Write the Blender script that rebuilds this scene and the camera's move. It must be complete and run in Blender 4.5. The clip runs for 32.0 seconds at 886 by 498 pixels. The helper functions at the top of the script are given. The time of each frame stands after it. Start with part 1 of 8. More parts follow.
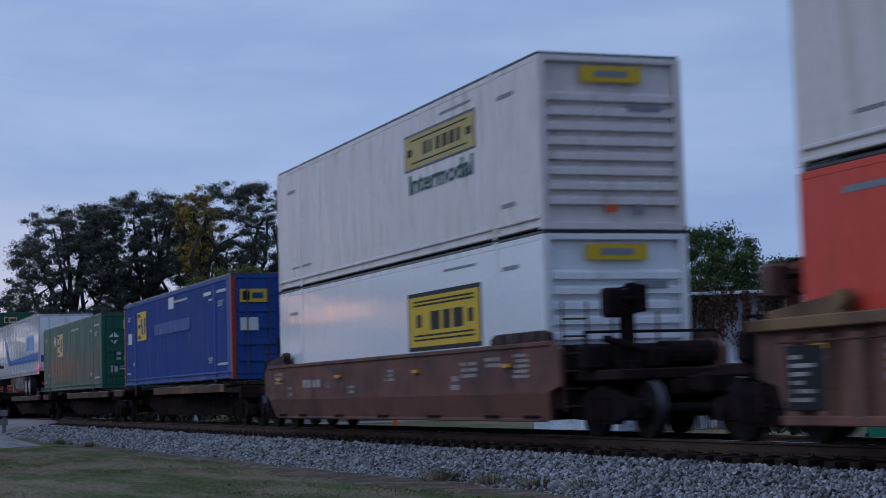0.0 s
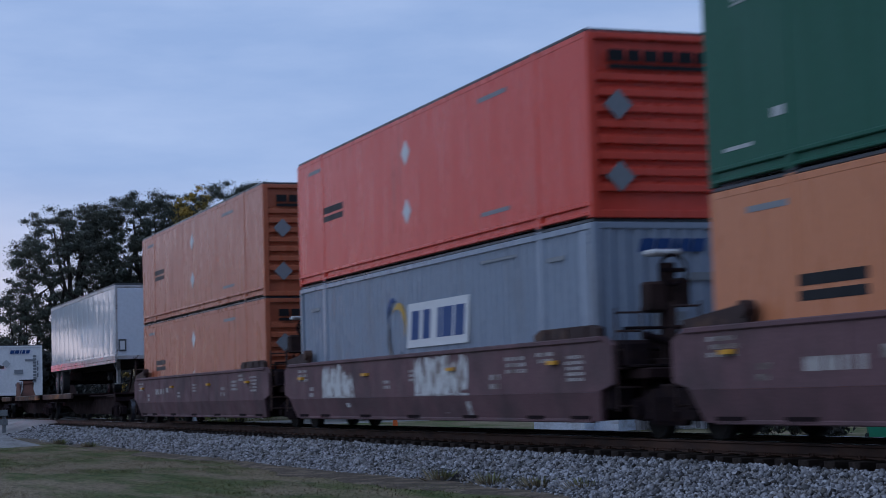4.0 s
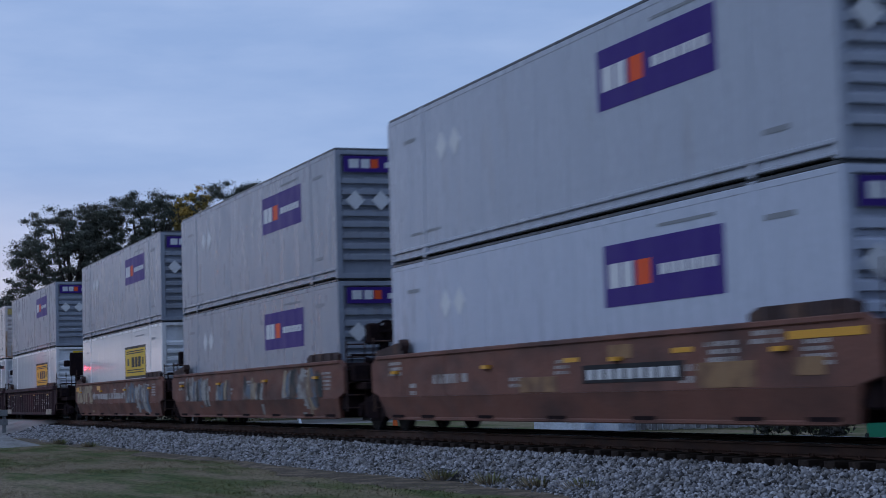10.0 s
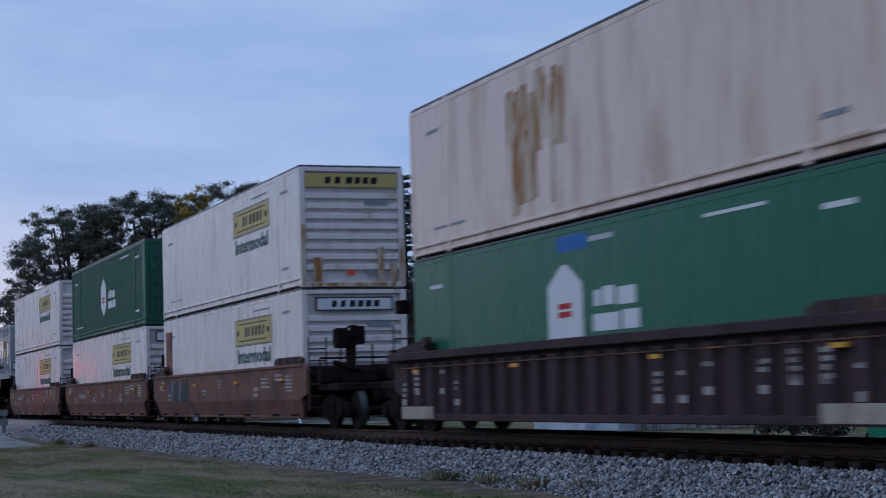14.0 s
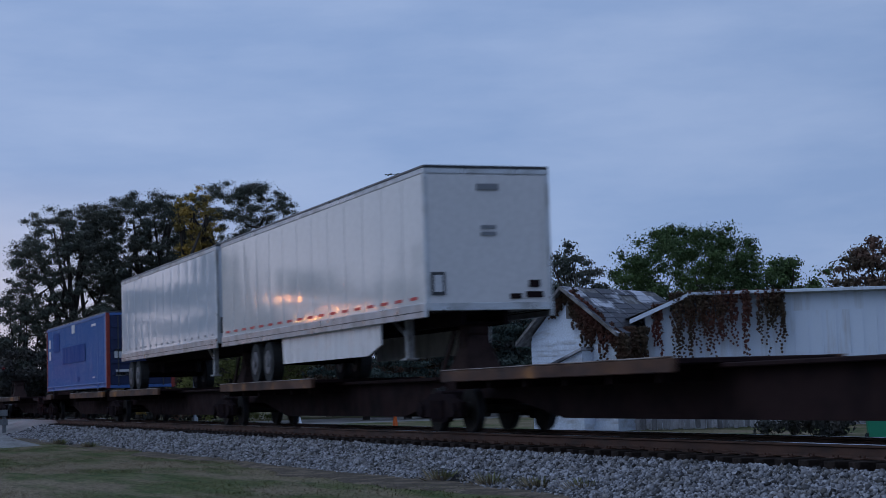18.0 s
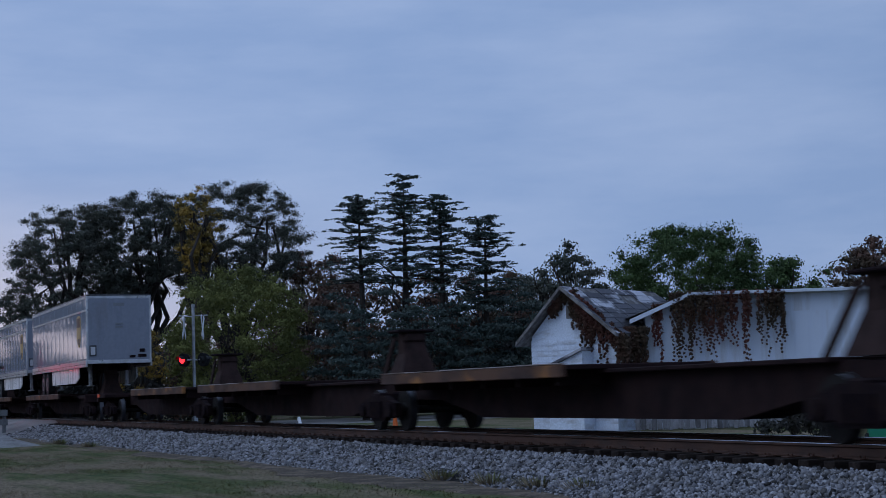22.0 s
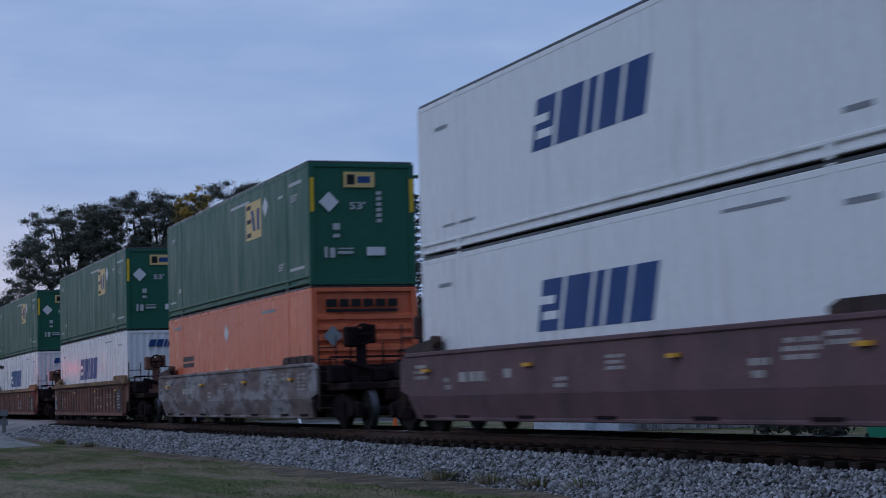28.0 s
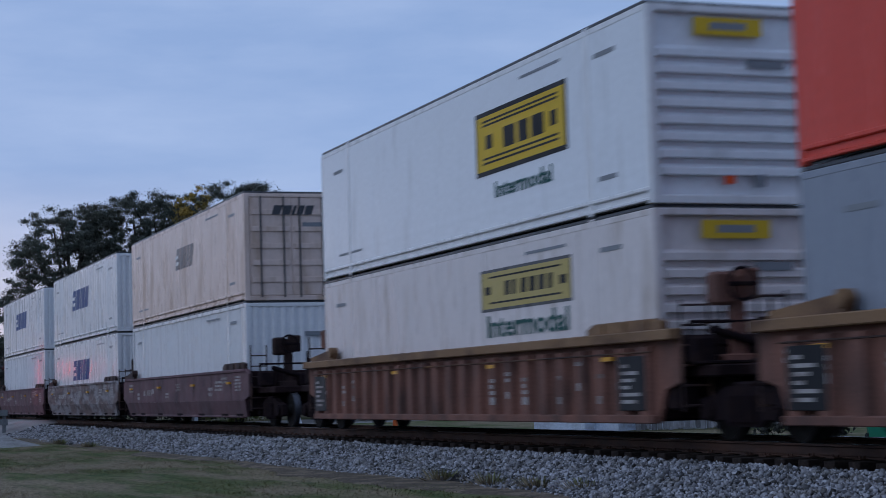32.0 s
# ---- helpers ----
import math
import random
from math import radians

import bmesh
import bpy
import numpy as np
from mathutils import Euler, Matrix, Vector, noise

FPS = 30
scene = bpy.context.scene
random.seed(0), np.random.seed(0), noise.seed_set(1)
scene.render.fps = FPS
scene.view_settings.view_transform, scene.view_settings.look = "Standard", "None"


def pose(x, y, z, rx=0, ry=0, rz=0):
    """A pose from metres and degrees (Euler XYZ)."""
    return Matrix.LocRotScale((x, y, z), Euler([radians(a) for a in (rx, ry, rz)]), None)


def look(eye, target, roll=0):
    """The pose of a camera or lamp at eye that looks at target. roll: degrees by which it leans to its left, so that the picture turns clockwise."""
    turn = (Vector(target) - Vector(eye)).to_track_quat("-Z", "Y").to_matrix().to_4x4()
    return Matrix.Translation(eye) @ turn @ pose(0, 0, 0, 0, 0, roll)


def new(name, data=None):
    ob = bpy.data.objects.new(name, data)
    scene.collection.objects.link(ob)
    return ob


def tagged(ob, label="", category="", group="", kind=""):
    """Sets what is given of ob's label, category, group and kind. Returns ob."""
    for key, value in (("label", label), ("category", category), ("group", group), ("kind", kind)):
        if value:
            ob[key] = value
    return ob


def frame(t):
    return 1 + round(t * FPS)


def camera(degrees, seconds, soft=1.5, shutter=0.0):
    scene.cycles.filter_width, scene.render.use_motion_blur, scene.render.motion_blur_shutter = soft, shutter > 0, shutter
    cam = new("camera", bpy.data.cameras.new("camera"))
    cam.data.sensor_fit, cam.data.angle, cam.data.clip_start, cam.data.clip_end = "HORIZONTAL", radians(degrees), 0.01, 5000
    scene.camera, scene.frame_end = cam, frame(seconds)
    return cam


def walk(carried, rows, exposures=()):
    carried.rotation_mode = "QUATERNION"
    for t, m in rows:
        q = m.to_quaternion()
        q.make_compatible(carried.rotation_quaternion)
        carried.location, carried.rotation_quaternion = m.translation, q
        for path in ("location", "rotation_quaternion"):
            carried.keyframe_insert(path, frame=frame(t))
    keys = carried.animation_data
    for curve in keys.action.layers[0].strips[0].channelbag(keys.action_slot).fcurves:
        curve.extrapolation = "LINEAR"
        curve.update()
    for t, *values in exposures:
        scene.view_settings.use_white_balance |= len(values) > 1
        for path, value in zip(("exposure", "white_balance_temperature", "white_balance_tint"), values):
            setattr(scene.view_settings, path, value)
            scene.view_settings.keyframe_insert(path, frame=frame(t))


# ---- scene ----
# The x axis runs along the track, the way the train goes; z = 0 is the top of the rails.
TRACK_Y = 12.681
SPEED = 25.832
SECONDS = 32.0
GROUND = -0.62

# ---- camera: on a stand beside the line ----
cam = camera(28.117, SECONDS, soft=0.55, shutter=0.28)
EYE = (0.0, 0.0, 0.766)


def aim(yaw, pitch, roll):
    yaw, pitch = radians(yaw), radians(pitch)
    way = Vector((-math.cos(yaw) * math.cos(pitch), math.sin(yaw) * math.cos(pitch), math.sin(pitch)))
    return look(EYE, Vector(EYE) + way, roll)


STILL = aim(20.491, 4.605, -1.701)
walk(cam, [(0.0, STILL), (SECONDS, STILL)], exposures=((0.0, 0.12), (2.0, 0.14), (4.0, 0.25), (6.5, 0.1), (8.0, 0.0), (9.0, 0.2), (11.0, 0.2), (13.0, 0.25), (15.0, 0.27), (17.5, 0.02), (26.5, 0.0), (28.5, 0.1), (31.0, 0.15), (SECONDS, 0.17)))

# ---- sky and light: a dull blue evening under thin cloud ----
world = bpy.data.worlds.new("evening_sky")
scene.world = world
world.use_nodes = True
wn, wl = world.node_tree.nodes, world.node_tree.links
wn.clear()
w_out = wn.new("ShaderNodeOutputWorld")
w_sky = wn.new("ShaderNodeTexSky")
w_sky.sky_type, w_sky.sun_disc = "NISHITA", False
w_sky.sun_elevation, w_sky.sun_rotation = radians(3.0), radians(255)
w_sky.air_density, w_sky.dust_density, w_sky.ozone_density = 1.0, 1.5, 3.0
w_bg = wn.new("ShaderNodeBackground")
w_bg.inputs["Strength"].default_value = 0.10
wl.new(w_sky.outputs[0], w_bg.inputs["Color"])
w_tc = wn.new("ShaderNodeTexCoord")
w_map = wn.new("ShaderNodeMapping")
w_map.inputs["Scale"].default_value = (1.9, 1.9, 8.0)
w_map.inputs["Rotation"].default_value = (radians(4), radians(-3), 0)
wl.new(w_tc.outputs["Generated"], w_map.inputs["Vector"])
w_noise = wn.new("ShaderNodeTexNoise")
w_noise.inputs["Scale"].default_value, w_noise.inputs["Detail"].default_value = 3.4, 7.0
w_noise.inputs["Roughness"].default_value = 0.56
wl.new(w_map.outputs[0], w_noise.inputs["Vector"])
w_ramp = wn.new("ShaderNodeValToRGB")
w_ramp.color_ramp.elements[0].position, w_ramp.color_ramp.elements[0].color = 0.36, (0.270, 0.402, 0.70, 1)
w_ramp.color_ramp.elements[1].position, w_ramp.color_ramp.elements[1].color = 0.68, (0.350, 0.478, 0.77, 1)
wl.new(w_noise.outputs["Fac"], w_ramp.inputs[0])
# the paler, pinkish band low in the sky towards the set sun
w_sep = wn.new("ShaderNodeSeparateXYZ")
wl.new(w_tc.outputs["Generated"], w_sep.inputs[0])
w_low = wn.new("ShaderNodeMapRange")
w_low.inputs["From Min"].default_value, w_low.inputs["From Max"].default_value = 0.13, 0.02
wl.new(w_sep.outputs["Z"], w_low.inputs["Value"])
w_side = wn.new("ShaderNodeMapRange")
w_side.inputs["From Min"].default_value, w_side.inputs["From Max"].default_value = -0.94, -1.0
wl.new(w_sep.outputs["X"], w_side.inputs["Value"])
w_mul = wn.new("ShaderNodeMath")
w_mul.operation = "MULTIPLY"
wl.new(w_low.outputs[0], w_mul.inputs[0])
wl.new(w_side.outputs[0], w_mul.inputs[1])
w_mix = wn.new("ShaderNodeMix")
w_mix.data_type = "RGBA"
wl.new(w_mul.outputs[0], w_mix.inputs["Factor"])
# the sky dims away from the set sun
w_east = wn.new("ShaderNodeMapRange")
w_east.inputs["From Min"].default_value, w_east.inputs["From Max"].default_value = -1.0, -0.70
w_east.inputs["To Min"].default_value, w_east.inputs["To Max"].default_value = 1.03, 0.87
wl.new(w_sep.outputs["X"], w_east.inputs["Value"])
w_dim = wn.new("ShaderNodeVectorMath")
w_dim.operation = "SCALE"
wl.new(w_ramp.outputs[0], w_dim.inputs[0])
wl.new(w_east.outputs[0], w_dim.inputs["Scale"])
wl.new(w_dim.outputs[0], w_mix.inputs["A"])
w_mix.inputs["B"].default_value = (0.70, 0.66, 0.78, 1)
w_cloud = wn.new("ShaderNodeBackground")
w_cloud.inputs["Strength"].default_value = 0.95
wl.new(w_mix.outputs["Result"], w_cloud.inputs["Color"])
w_both = wn.new("ShaderNodeMixShader")
w_both.inputs[0].default_value = 0.9
wl.new(w_bg.outputs[0], w_both.inputs[1])
wl.new(w_cloud.outputs[0], w_both.inputs[2])
wl.new(w_both.outputs[0], w_out.inputs["Surface"])

sun = new("sun", bpy.data.lights.new("sun", "SUN"))
sun.data.energy, sun.data.angle, sun.data.color = 0.70, radians(60), (0.70, 0.82, 1.0)
sun.matrix_basis = look((0, 0, 0), (-0.06, 0.76, -0.64))


# ---- materials ----
def nodes_of(name):
    m = bpy.data.materials.new(name)
    m.use_nodes = True
    n, l = m.node_tree.nodes, m.node_tree.links
    return m, n, l, n["Principled BSDF"]


def surface(name, col, rough=0.5, metal=0.0, second=None, scale=3.0, stretch=(1, 1, 1), lo=0.45, hi=0.7, grain=0.12, grain_scale=60.0,
            bump=0.0, bump_scale=40.0, spec=0.35, rolled=0.0, random_tint=0.0, fixed=False, third=None, third_scale=0.6, third_lo=0.5, third_hi=0.6):
    """A plain surface: a base colour, a second one in stains of the given size, and fine grain."""
    m, n, l, b = nodes_of(name)
    tc = n.new("ShaderNodeTexCoord")
    mp = n.new("ShaderNodeMapping")
    mp.inputs["Scale"].default_value = stretch
    l.new(tc.outputs["Object"], mp.inputs["Vector"])
    vec = mp.outputs[0]
    inf = n.new("ShaderNodeObjectInfo")
    add = n.new("ShaderNodeVectorMath")
    add.operation = "MULTIPLY_ADD"
    l.new(inf.outputs["Random"], add.inputs[0])
    add.inputs[1].default_value = (17.0, 31.0, 7.0)
    l.new(vec, add.inputs[2])
    if not fixed:
        vec = add.outputs[0]
    base = n.new("ShaderNodeRGB")
    base.outputs[0].default_value = (*col, 1)
    out = base.outputs[0]

    def mixed(a, colour, fac, kind="MIX"):
        mx = n.new("ShaderNodeMix")
        mx.data_type, mx.blend_type = "RGBA", kind
        if isinstance(fac, float):
            mx.inputs["Factor"].default_value = fac
        else:
            l.new(fac, mx.inputs["Factor"])
        l.new(a, mx.inputs["A"])
        if isinstance(colour, tuple):
            mx.inputs["B"].default_value = (*colour, 1)
        else:
            l.new(colour, mx.inputs["B"])
        return mx.outputs["Result"]

    def cloud(sc, a, z, detail=5.0, v=None):
        t = n.new("ShaderNodeTexNoise")
        t.inputs["Scale"].default_value, t.inputs["Detail"].default_value = sc, detail
        l.new(v or vec, t.inputs["Vector"])
        r = n.new("ShaderNodeMapRange")
        r.inputs["From Min"].default_value, r.inputs["From Max"].default_value = a, z
        l.new(t.outputs["Fac"], r.inputs["Value"])
        return r.outputs[0]

    if third:
        out = mixed(out, third, cloud(third_scale, third_lo, third_hi, 2.0))
    if second:
        out = mixed(out, second, cloud(scale, lo, hi))
    g = cloud(grain_scale, 0.3, 0.7, 3.0, tc.outputs["Object"])
    gm = n.new("ShaderNodeMapRange")
    gm.inputs["To Min"].default_value, gm.inputs["To Max"].default_value = 1.0 - grain, 1.0 + grain
    l.new(g, gm.inputs["Value"])
    gc = n.new("ShaderNodeCombineColor")
    for i in range(3):
        l.new(gm.outputs[0], gc.inputs[i])
    out = mixed(out, gc.outputs[0], 1.0, "MULTIPLY")
    if random_tint:
        rm = n.new("ShaderNodeMapRange")
        rm.inputs["To Min"].default_value, rm.inputs["To Max"].default_value = 1.0 - random_tint, 1.0 + random_tint
        geo = n.new("ShaderNodeNewGeometry")
        sm = n.new("ShaderNodeMath")
        sm.operation = "ADD"
        l.new(geo.outputs["Random Per Island"], sm.inputs[0])
        l.new(inf.outputs["Random"], sm.inputs[1])
        fr = n.new("ShaderNodeMath")
        fr.operation = "FRACT"
        l.new(sm.outputs[0], fr.inputs[0])
        l.new(fr.outputs[0], rm.inputs["Value"])
        rc = n.new("ShaderNodeCombineColor")
        for i in range(3):
            l.new(rm.outputs[0], rc.inputs[i])
        out = mixed(out, rc.outputs[0], 1.0, "MULTIPLY")
    l.new(out, b.inputs["Base Color"])
    rr = n.new("ShaderNodeMapRange")
    rr.inputs["To Min"].default_value, rr.inputs["To Max"].default_value = rough - min(0.1, 0.4 * rough), min(1.0, rough + min(0.12, 0.5 * rough))
    l.new(cloud(scale * 1.7, 0.3, 0.7), rr.inputs["Value"])
    l.new(rr.outputs[0], b.inputs["Roughness"])
    b.inputs["Metallic"].default_value = metal
    b.inputs["Specular IOR Level"].default_value = spec
    if rolled:
        tan = n.new("ShaderNodeTangent")
        tan.direction_type, tan.axis = "RADIAL", "Z"
        l.new(tan.outputs[0], b.inputs["Tangent"])
        b.inputs["Anisotropic"].default_value, b.inputs["Anisotropic Rotation"].default_value = rolled, 0.25
    if bump:
        bt = n.new("ShaderNodeTexNoise")
        bt.inputs["Scale"].default_value, bt.inputs["Detail"].default_value = bump_scale, 4.0
        l.new(tc.outputs["Object"], bt.inputs["Vector"])
        bp = n.new("ShaderNodeBump")
        bp.inputs["Strength"].default_value, bp.inputs["Distance"].default_value = min(1.0, bump), 0.02
        l.new(bt.outputs["Fac"], bp.inputs["Height"])
        l.new(bp.outputs[0], b.inputs["Normal"])
    return m


def paint(name, col, dirt=(0.16, 0.12, 0.09), lo=0.60, hi=1.25, rough=0.30, spec=0.25, rolled=0.85, wave=0.03, **kw):
    """Sheet-metal paint with faint streaks of dirt that run down it."""
    return surface(name, col, rough, second=dirt, scale=1.1, stretch=(1.6, 1.6, 0.35), lo=lo, hi=hi, grain=0.05, grain_scale=9.0,
                   bump=wave, bump_scale=1.6, spec=spec, rolled=rolled, **kw)


def ink(name, col, dirt=(0.16, 0.13, 0.11)):
    """Matt printing film on the paint."""
    return paint(name, col, dirt, lo=0.66, hi=1.4, rough=0.5, spec=0.12)


def glow(name, col, strength):
    m, n, l, b = nodes_of(name)
    b.inputs["Base Color"].default_value = (*col, 1)
    b.inputs["Emission Color"].default_value = (*col, 1)
    b.inputs["Emission Strength"].default_value = strength
    return m


M_WHITE = paint("white_paint", (0.70, 0.69, 0.70), rough=0.28, spec=0.25, rolled=0.5)
M_SLEEK = paint("sleek_white_paint", (0.70, 0.71, 0.74), rough=0.11, spec=0.40, rolled=0.0, wave=0.01)
M_GLOSSWHITE = paint("glossy_white_paint", (0.72, 0.72, 0.74), rough=0.05, spec=0.55, rolled=0.0, wave=0.05, lo=0.66, hi=1.5)
M_OFFWHITE = paint("weathered_white_paint", (0.655, 0.585, 0.57), dirt=(0.30, 0.22, 0.16), lo=0.56, hi=1.0, third=(0.54, 0.46, 0.42), third_scale=2.2, third_lo=0.58, third_hi=0.76)
M_BEIGE = paint("dirty_beige_paint", (0.67, 0.515, 0.45), dirt=(0.34, 0.20, 0.11), lo=0.50, hi=0.85)
M_GLOSSCREAM = paint("glossy_cream_white_paint", (0.66, 0.635, 0.63), rough=0.07, spec=0.5, rolled=0.0, wave=0.04, lo=0.62, hi=1.3)
M_SILVER = paint("silver_grey_paint", (0.345, 0.368, 0.435), rough=0.28)
M_TRAILER = paint("glossy_silver_paint", (0.315, 0.345, 0.415), rough=0.05, spec=0.6, rolled=0.0, wave=0.04, lo=0.66, hi=1.5)
M_PALESILVER = paint("pale_silver_paint", (0.41, 0.44, 0.53), rough=0.28)
M_GLOSSGREY = paint("glossy_grey_white_paint", (0.59, 0.62, 0.68), rough=0.06, spec=0.5, rolled=0.0, wave=0.04, lo=0.66, hi=1.5)
M_GREYMID = paint("mid_grey_paint", (0.25, 0.27, 0.32), lo=0.58, hi=1.15)
M_POSTRED = paint("rust_red_post", (0.26, 0.045, 0.035))
M_GREY = paint("slate_grey_paint", (0.24, 0.28, 0.35), lo=0.58, hi=1.15)
M_DKGREY = paint("dark_grey_paint", (0.055, 0.058, 0.065))
M_GREEN = paint("dark_green_paint", (0.022, 0.100, 0.066), dirt=(0.03, 0.065, 0.048), rough=0.42, spec=0.14, rolled=0.5)
M_HUBGREEN = paint("mid_green_paint", (0.016, 0.115, 0.062), dirt=(0.05, 0.055, 0.045))
M_RED = paint("vermilion_paint", (0.64, 0.072, 0.046), dirt=(0.18, 0.05, 0.03))
M_DULLORANGE = paint("dull_brown_orange_paint", (0.41, 0.118, 0.062), dirt=(0.26, 0.08, 0.05), lo=0.54, hi=1.1)
M_TANNED = paint("tan_orange_paint", (0.56, 0.205, 0.100), dirt=(0.34, 0.11, 0.06))
M_CORAL = paint("rust_orange_paint", (0.60, 0.135, 0.062), dirt=(0.36, 0.09, 0.05), lo=0.54, hi=1.1)
M_BLUE = paint("royal_blue_paint", (0.023, 0.068, 0.255), dirt=(0.05, 0.05, 0.08), rough=0.45, spec=0.12, rolled=0.4)
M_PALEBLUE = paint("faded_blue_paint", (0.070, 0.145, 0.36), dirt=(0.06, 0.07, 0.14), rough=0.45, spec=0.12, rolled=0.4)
# for the end of the patched blue box, darker than its sides
M_DOORBLUE = paint("dark_navy_paint", (0.035, 0.045, 0.10), dirt=(0.05, 0.04, 0.05), rough=0.5, spec=0.1, rolled=0.0)
M_PATCHBLUE = paint("dark_blue_patch", (0.030, 0.070, 0.235), dirt=(0.02, 0.045, 0.16), rough=0.6, spec=0.05, rolled=0.0)
M_GHOST = ink("ghost_of_lettering", (0.032, 0.072, 0.245), dirt=(0.03, 0.06, 0.20))
M_STRIPE = ink("bright_blue_film", (0.020, 0.125, 0.36), dirt=(0.05, 0.10, 0.25))
M_FADEBLUE = ink("faded_blue_film", (0.12, 0.27, 0.50), dirt=(0.30, 0.38, 0.50))
M_FADENAME = ink("faded_grey_blue_film", (0.33, 0.40, 0.50), dirt=(0.42, 0.45, 0.50))
M_YELLOW = ink("yellow_decal", (0.62, 0.40, 0.035), dirt=(0.30, 0.20, 0.05))
M_OLDYELLOW = ink("dull_yellow_decal", (0.46, 0.355, 0.135), dirt=(0.30, 0.22, 0.10))
M_PALEYELLOW = ink("faded_yellow_film", (0.62, 0.44, 0.19), dirt=(0.40, 0.28, 0.14))
M_NUMBER = ink("small_white_print", (0.42, 0.43, 0.44))
M_GOLD = ink("gold_decal", (0.50, 0.30, 0.06))
M_OLDGOLD = ink("faded_gold_decal", (0.42, 0.28, 0.12), dirt=(0.25, 0.17, 0.11))
M_BROWNDEC = ink("brown_decal", (0.11, 0.062, 0.040))
M_BLACK = ink("black_decal", (0.018, 0.018, 0.02))
M_PURPLE = ink("purple_decal", (0.045, 0.020, 0.17))
M_DECWHITE = ink("white_decal", (0.60, 0.60, 0.62))
M_DECORANGE = ink("orange_decal", (0.72, 0.095, 0.03))
M_DECBLUE = ink("blue_decal", (0.024, 0.062, 0.185))
M_DECGREEN = ink("green_decal", (0.015, 0.08, 0.07))
M_REFTAPE = ink("faded_reflective_tape", (0.33, 0.27, 0.29))
M_DECGREY = ink("grey_decal", (0.22, 0.23, 0.25))
M_DECRED = ink("red_decal", (0.45, 0.03, 0.03))
M_ALU = surface("brushed_aluminium", (0.55, 0.56, 0.58), 0.35, 0.7, second=(0.35, 0.34, 0.33), scale=2.0)
M_CARBROWN = surface("oxide_brown_car_paint", (0.165, 0.072, 0.054), 0.6, spec=0.2, second=(0.075, 0.042, 0.037), scale=1.3, stretch=(0.6, 1, 1.2), lo=0.42, hi=0.72,
                     grain=0.15, grain_scale=30, bump=0.15, bump_scale=14)
M_CARPURPLE = surface("dull_maroon_car_paint", (0.138, 0.074, 0.082), 0.6, spec=0.2, second=(0.078, 0.050, 0.054), scale=1.2, lo=0.42, hi=0.72, grain=0.15, grain_scale=30,
                      bump=0.15, bump_scale=14)
M_CARDARK = surface("sooty_maroon_car_paint", (0.064, 0.038, 0.042), 0.7, spec=0.08, second=(0.036, 0.024, 0.027), scale=1.4, stretch=(1, 1, 0.5), lo=0.42, hi=0.70, grain=0.18, grain_scale=26, bump=0.2, bump_scale=14)
M_CARRUST = surface("rusty_tan_car_paint", (0.205, 0.092, 0.068), 0.65, spec=0.2, second=(0.088, 0.048, 0.040), scale=1.6, stretch=(1, 1, 0.5), lo=0.40, hi=0.68,
                    grain=0.18, grain_scale=26, bump=0.2, bump_scale=14)
M_CHORD = surface("ochre_top_chord", (0.225, 0.128, 0.068), 0.6, spec=0.2, second=(0.10, 0.055, 0.035), scale=1.4, stretch=(0.5, 1, 1), lo=0.46, hi=0.64, grain=0.15, grain_scale=30)
M_SPRAY = surface("sprayed_car_side", (0.155, 0.108, 0.102), 0.6, spec=0.2, second=(0.10, 0.075, 0.075), scale=2.6, stretch=(0.55, 1, 1.6), lo=0.50, hi=0.62, third=(0.245, 0.222, 0.228),
                  third_scale=1.2, third_lo=0.45, third_hi=0.56, grain=0.2, grain_scale=12)
M_TAG = surface("pale_spray_paint", (0.52, 0.52, 0.52), 0.6, second=(0.20, 0.15, 0.14), scale=2.6, lo=0.48, hi=0.60, grain=0.15)
M_DIMTAG = surface("dull_grey_spray_paint", (0.30, 0.29, 0.28), 0.7, second=(0.15, 0.11, 0.10), scale=2.4, lo=0.46, hi=0.60, grain=0.15, spec=0.15)
M_TAGBLUE = surface("dull_blue_spray_paint", (0.12, 0.15, 0.19), 0.7, second=(0.13, 0.09, 0.08), scale=2.2, lo=0.46, hi=0.62, grain=0.15, spec=0.15)
M_TAGDARK = surface("dark_spray_paint", (0.045, 0.048, 0.050), 0.7, second=(0.11, 0.075, 0.06), scale=2.2, lo=0.48, hi=0.64, grain=0.15, spec=0.15)
M_TANTAG = surface("pale_tan_spray_paint", (0.34, 0.27, 0.19), 0.7, second=(0.17, 0.11, 0.085), scale=2.2, lo=0.45, hi=0.62, grain=0.15, spec=0.15)
M_TANPATCH = surface("tan_repainted_patch", (0.26, 0.155, 0.085), 0.7, second=(0.15, 0.085, 0.06), scale=2.0, lo=0.45, hi=0.65, grain=0.15, spec=0.15)
M_RUSTRUN = surface("brown_rust_stain", (0.30, 0.14, 0.055), 0.8, second=(0.52, 0.42, 0.34), scale=2.5, stretch=(3, 3, 0.6), lo=0.42, hi=0.58, grain=0.2, spec=0.15)
# the purplish shade under the cars is put into this near-black colour
M_STEEL = surface("shaded_running_gear", (0.015, 0.010, 0.012), 0.8, spec=0.03, second=(0.026, 0.016, 0.015), scale=5.0, grain=0.2)
# darkened in its colour for the little light that gets below the decks
M_SPINE = surface("shaded_spine_steel", (0.028, 0.016, 0.016), 0.8, second=(0.014, 0.009, 0.010), scale=2.0, grain=0.2, spec=0.05)
M_HITCH = surface("rust_brown_hitch_steel", (0.046, 0.028, 0.026), 0.75, second=(0.024, 0.016, 0.015), scale=3.0, grain=0.2, spec=0.06)
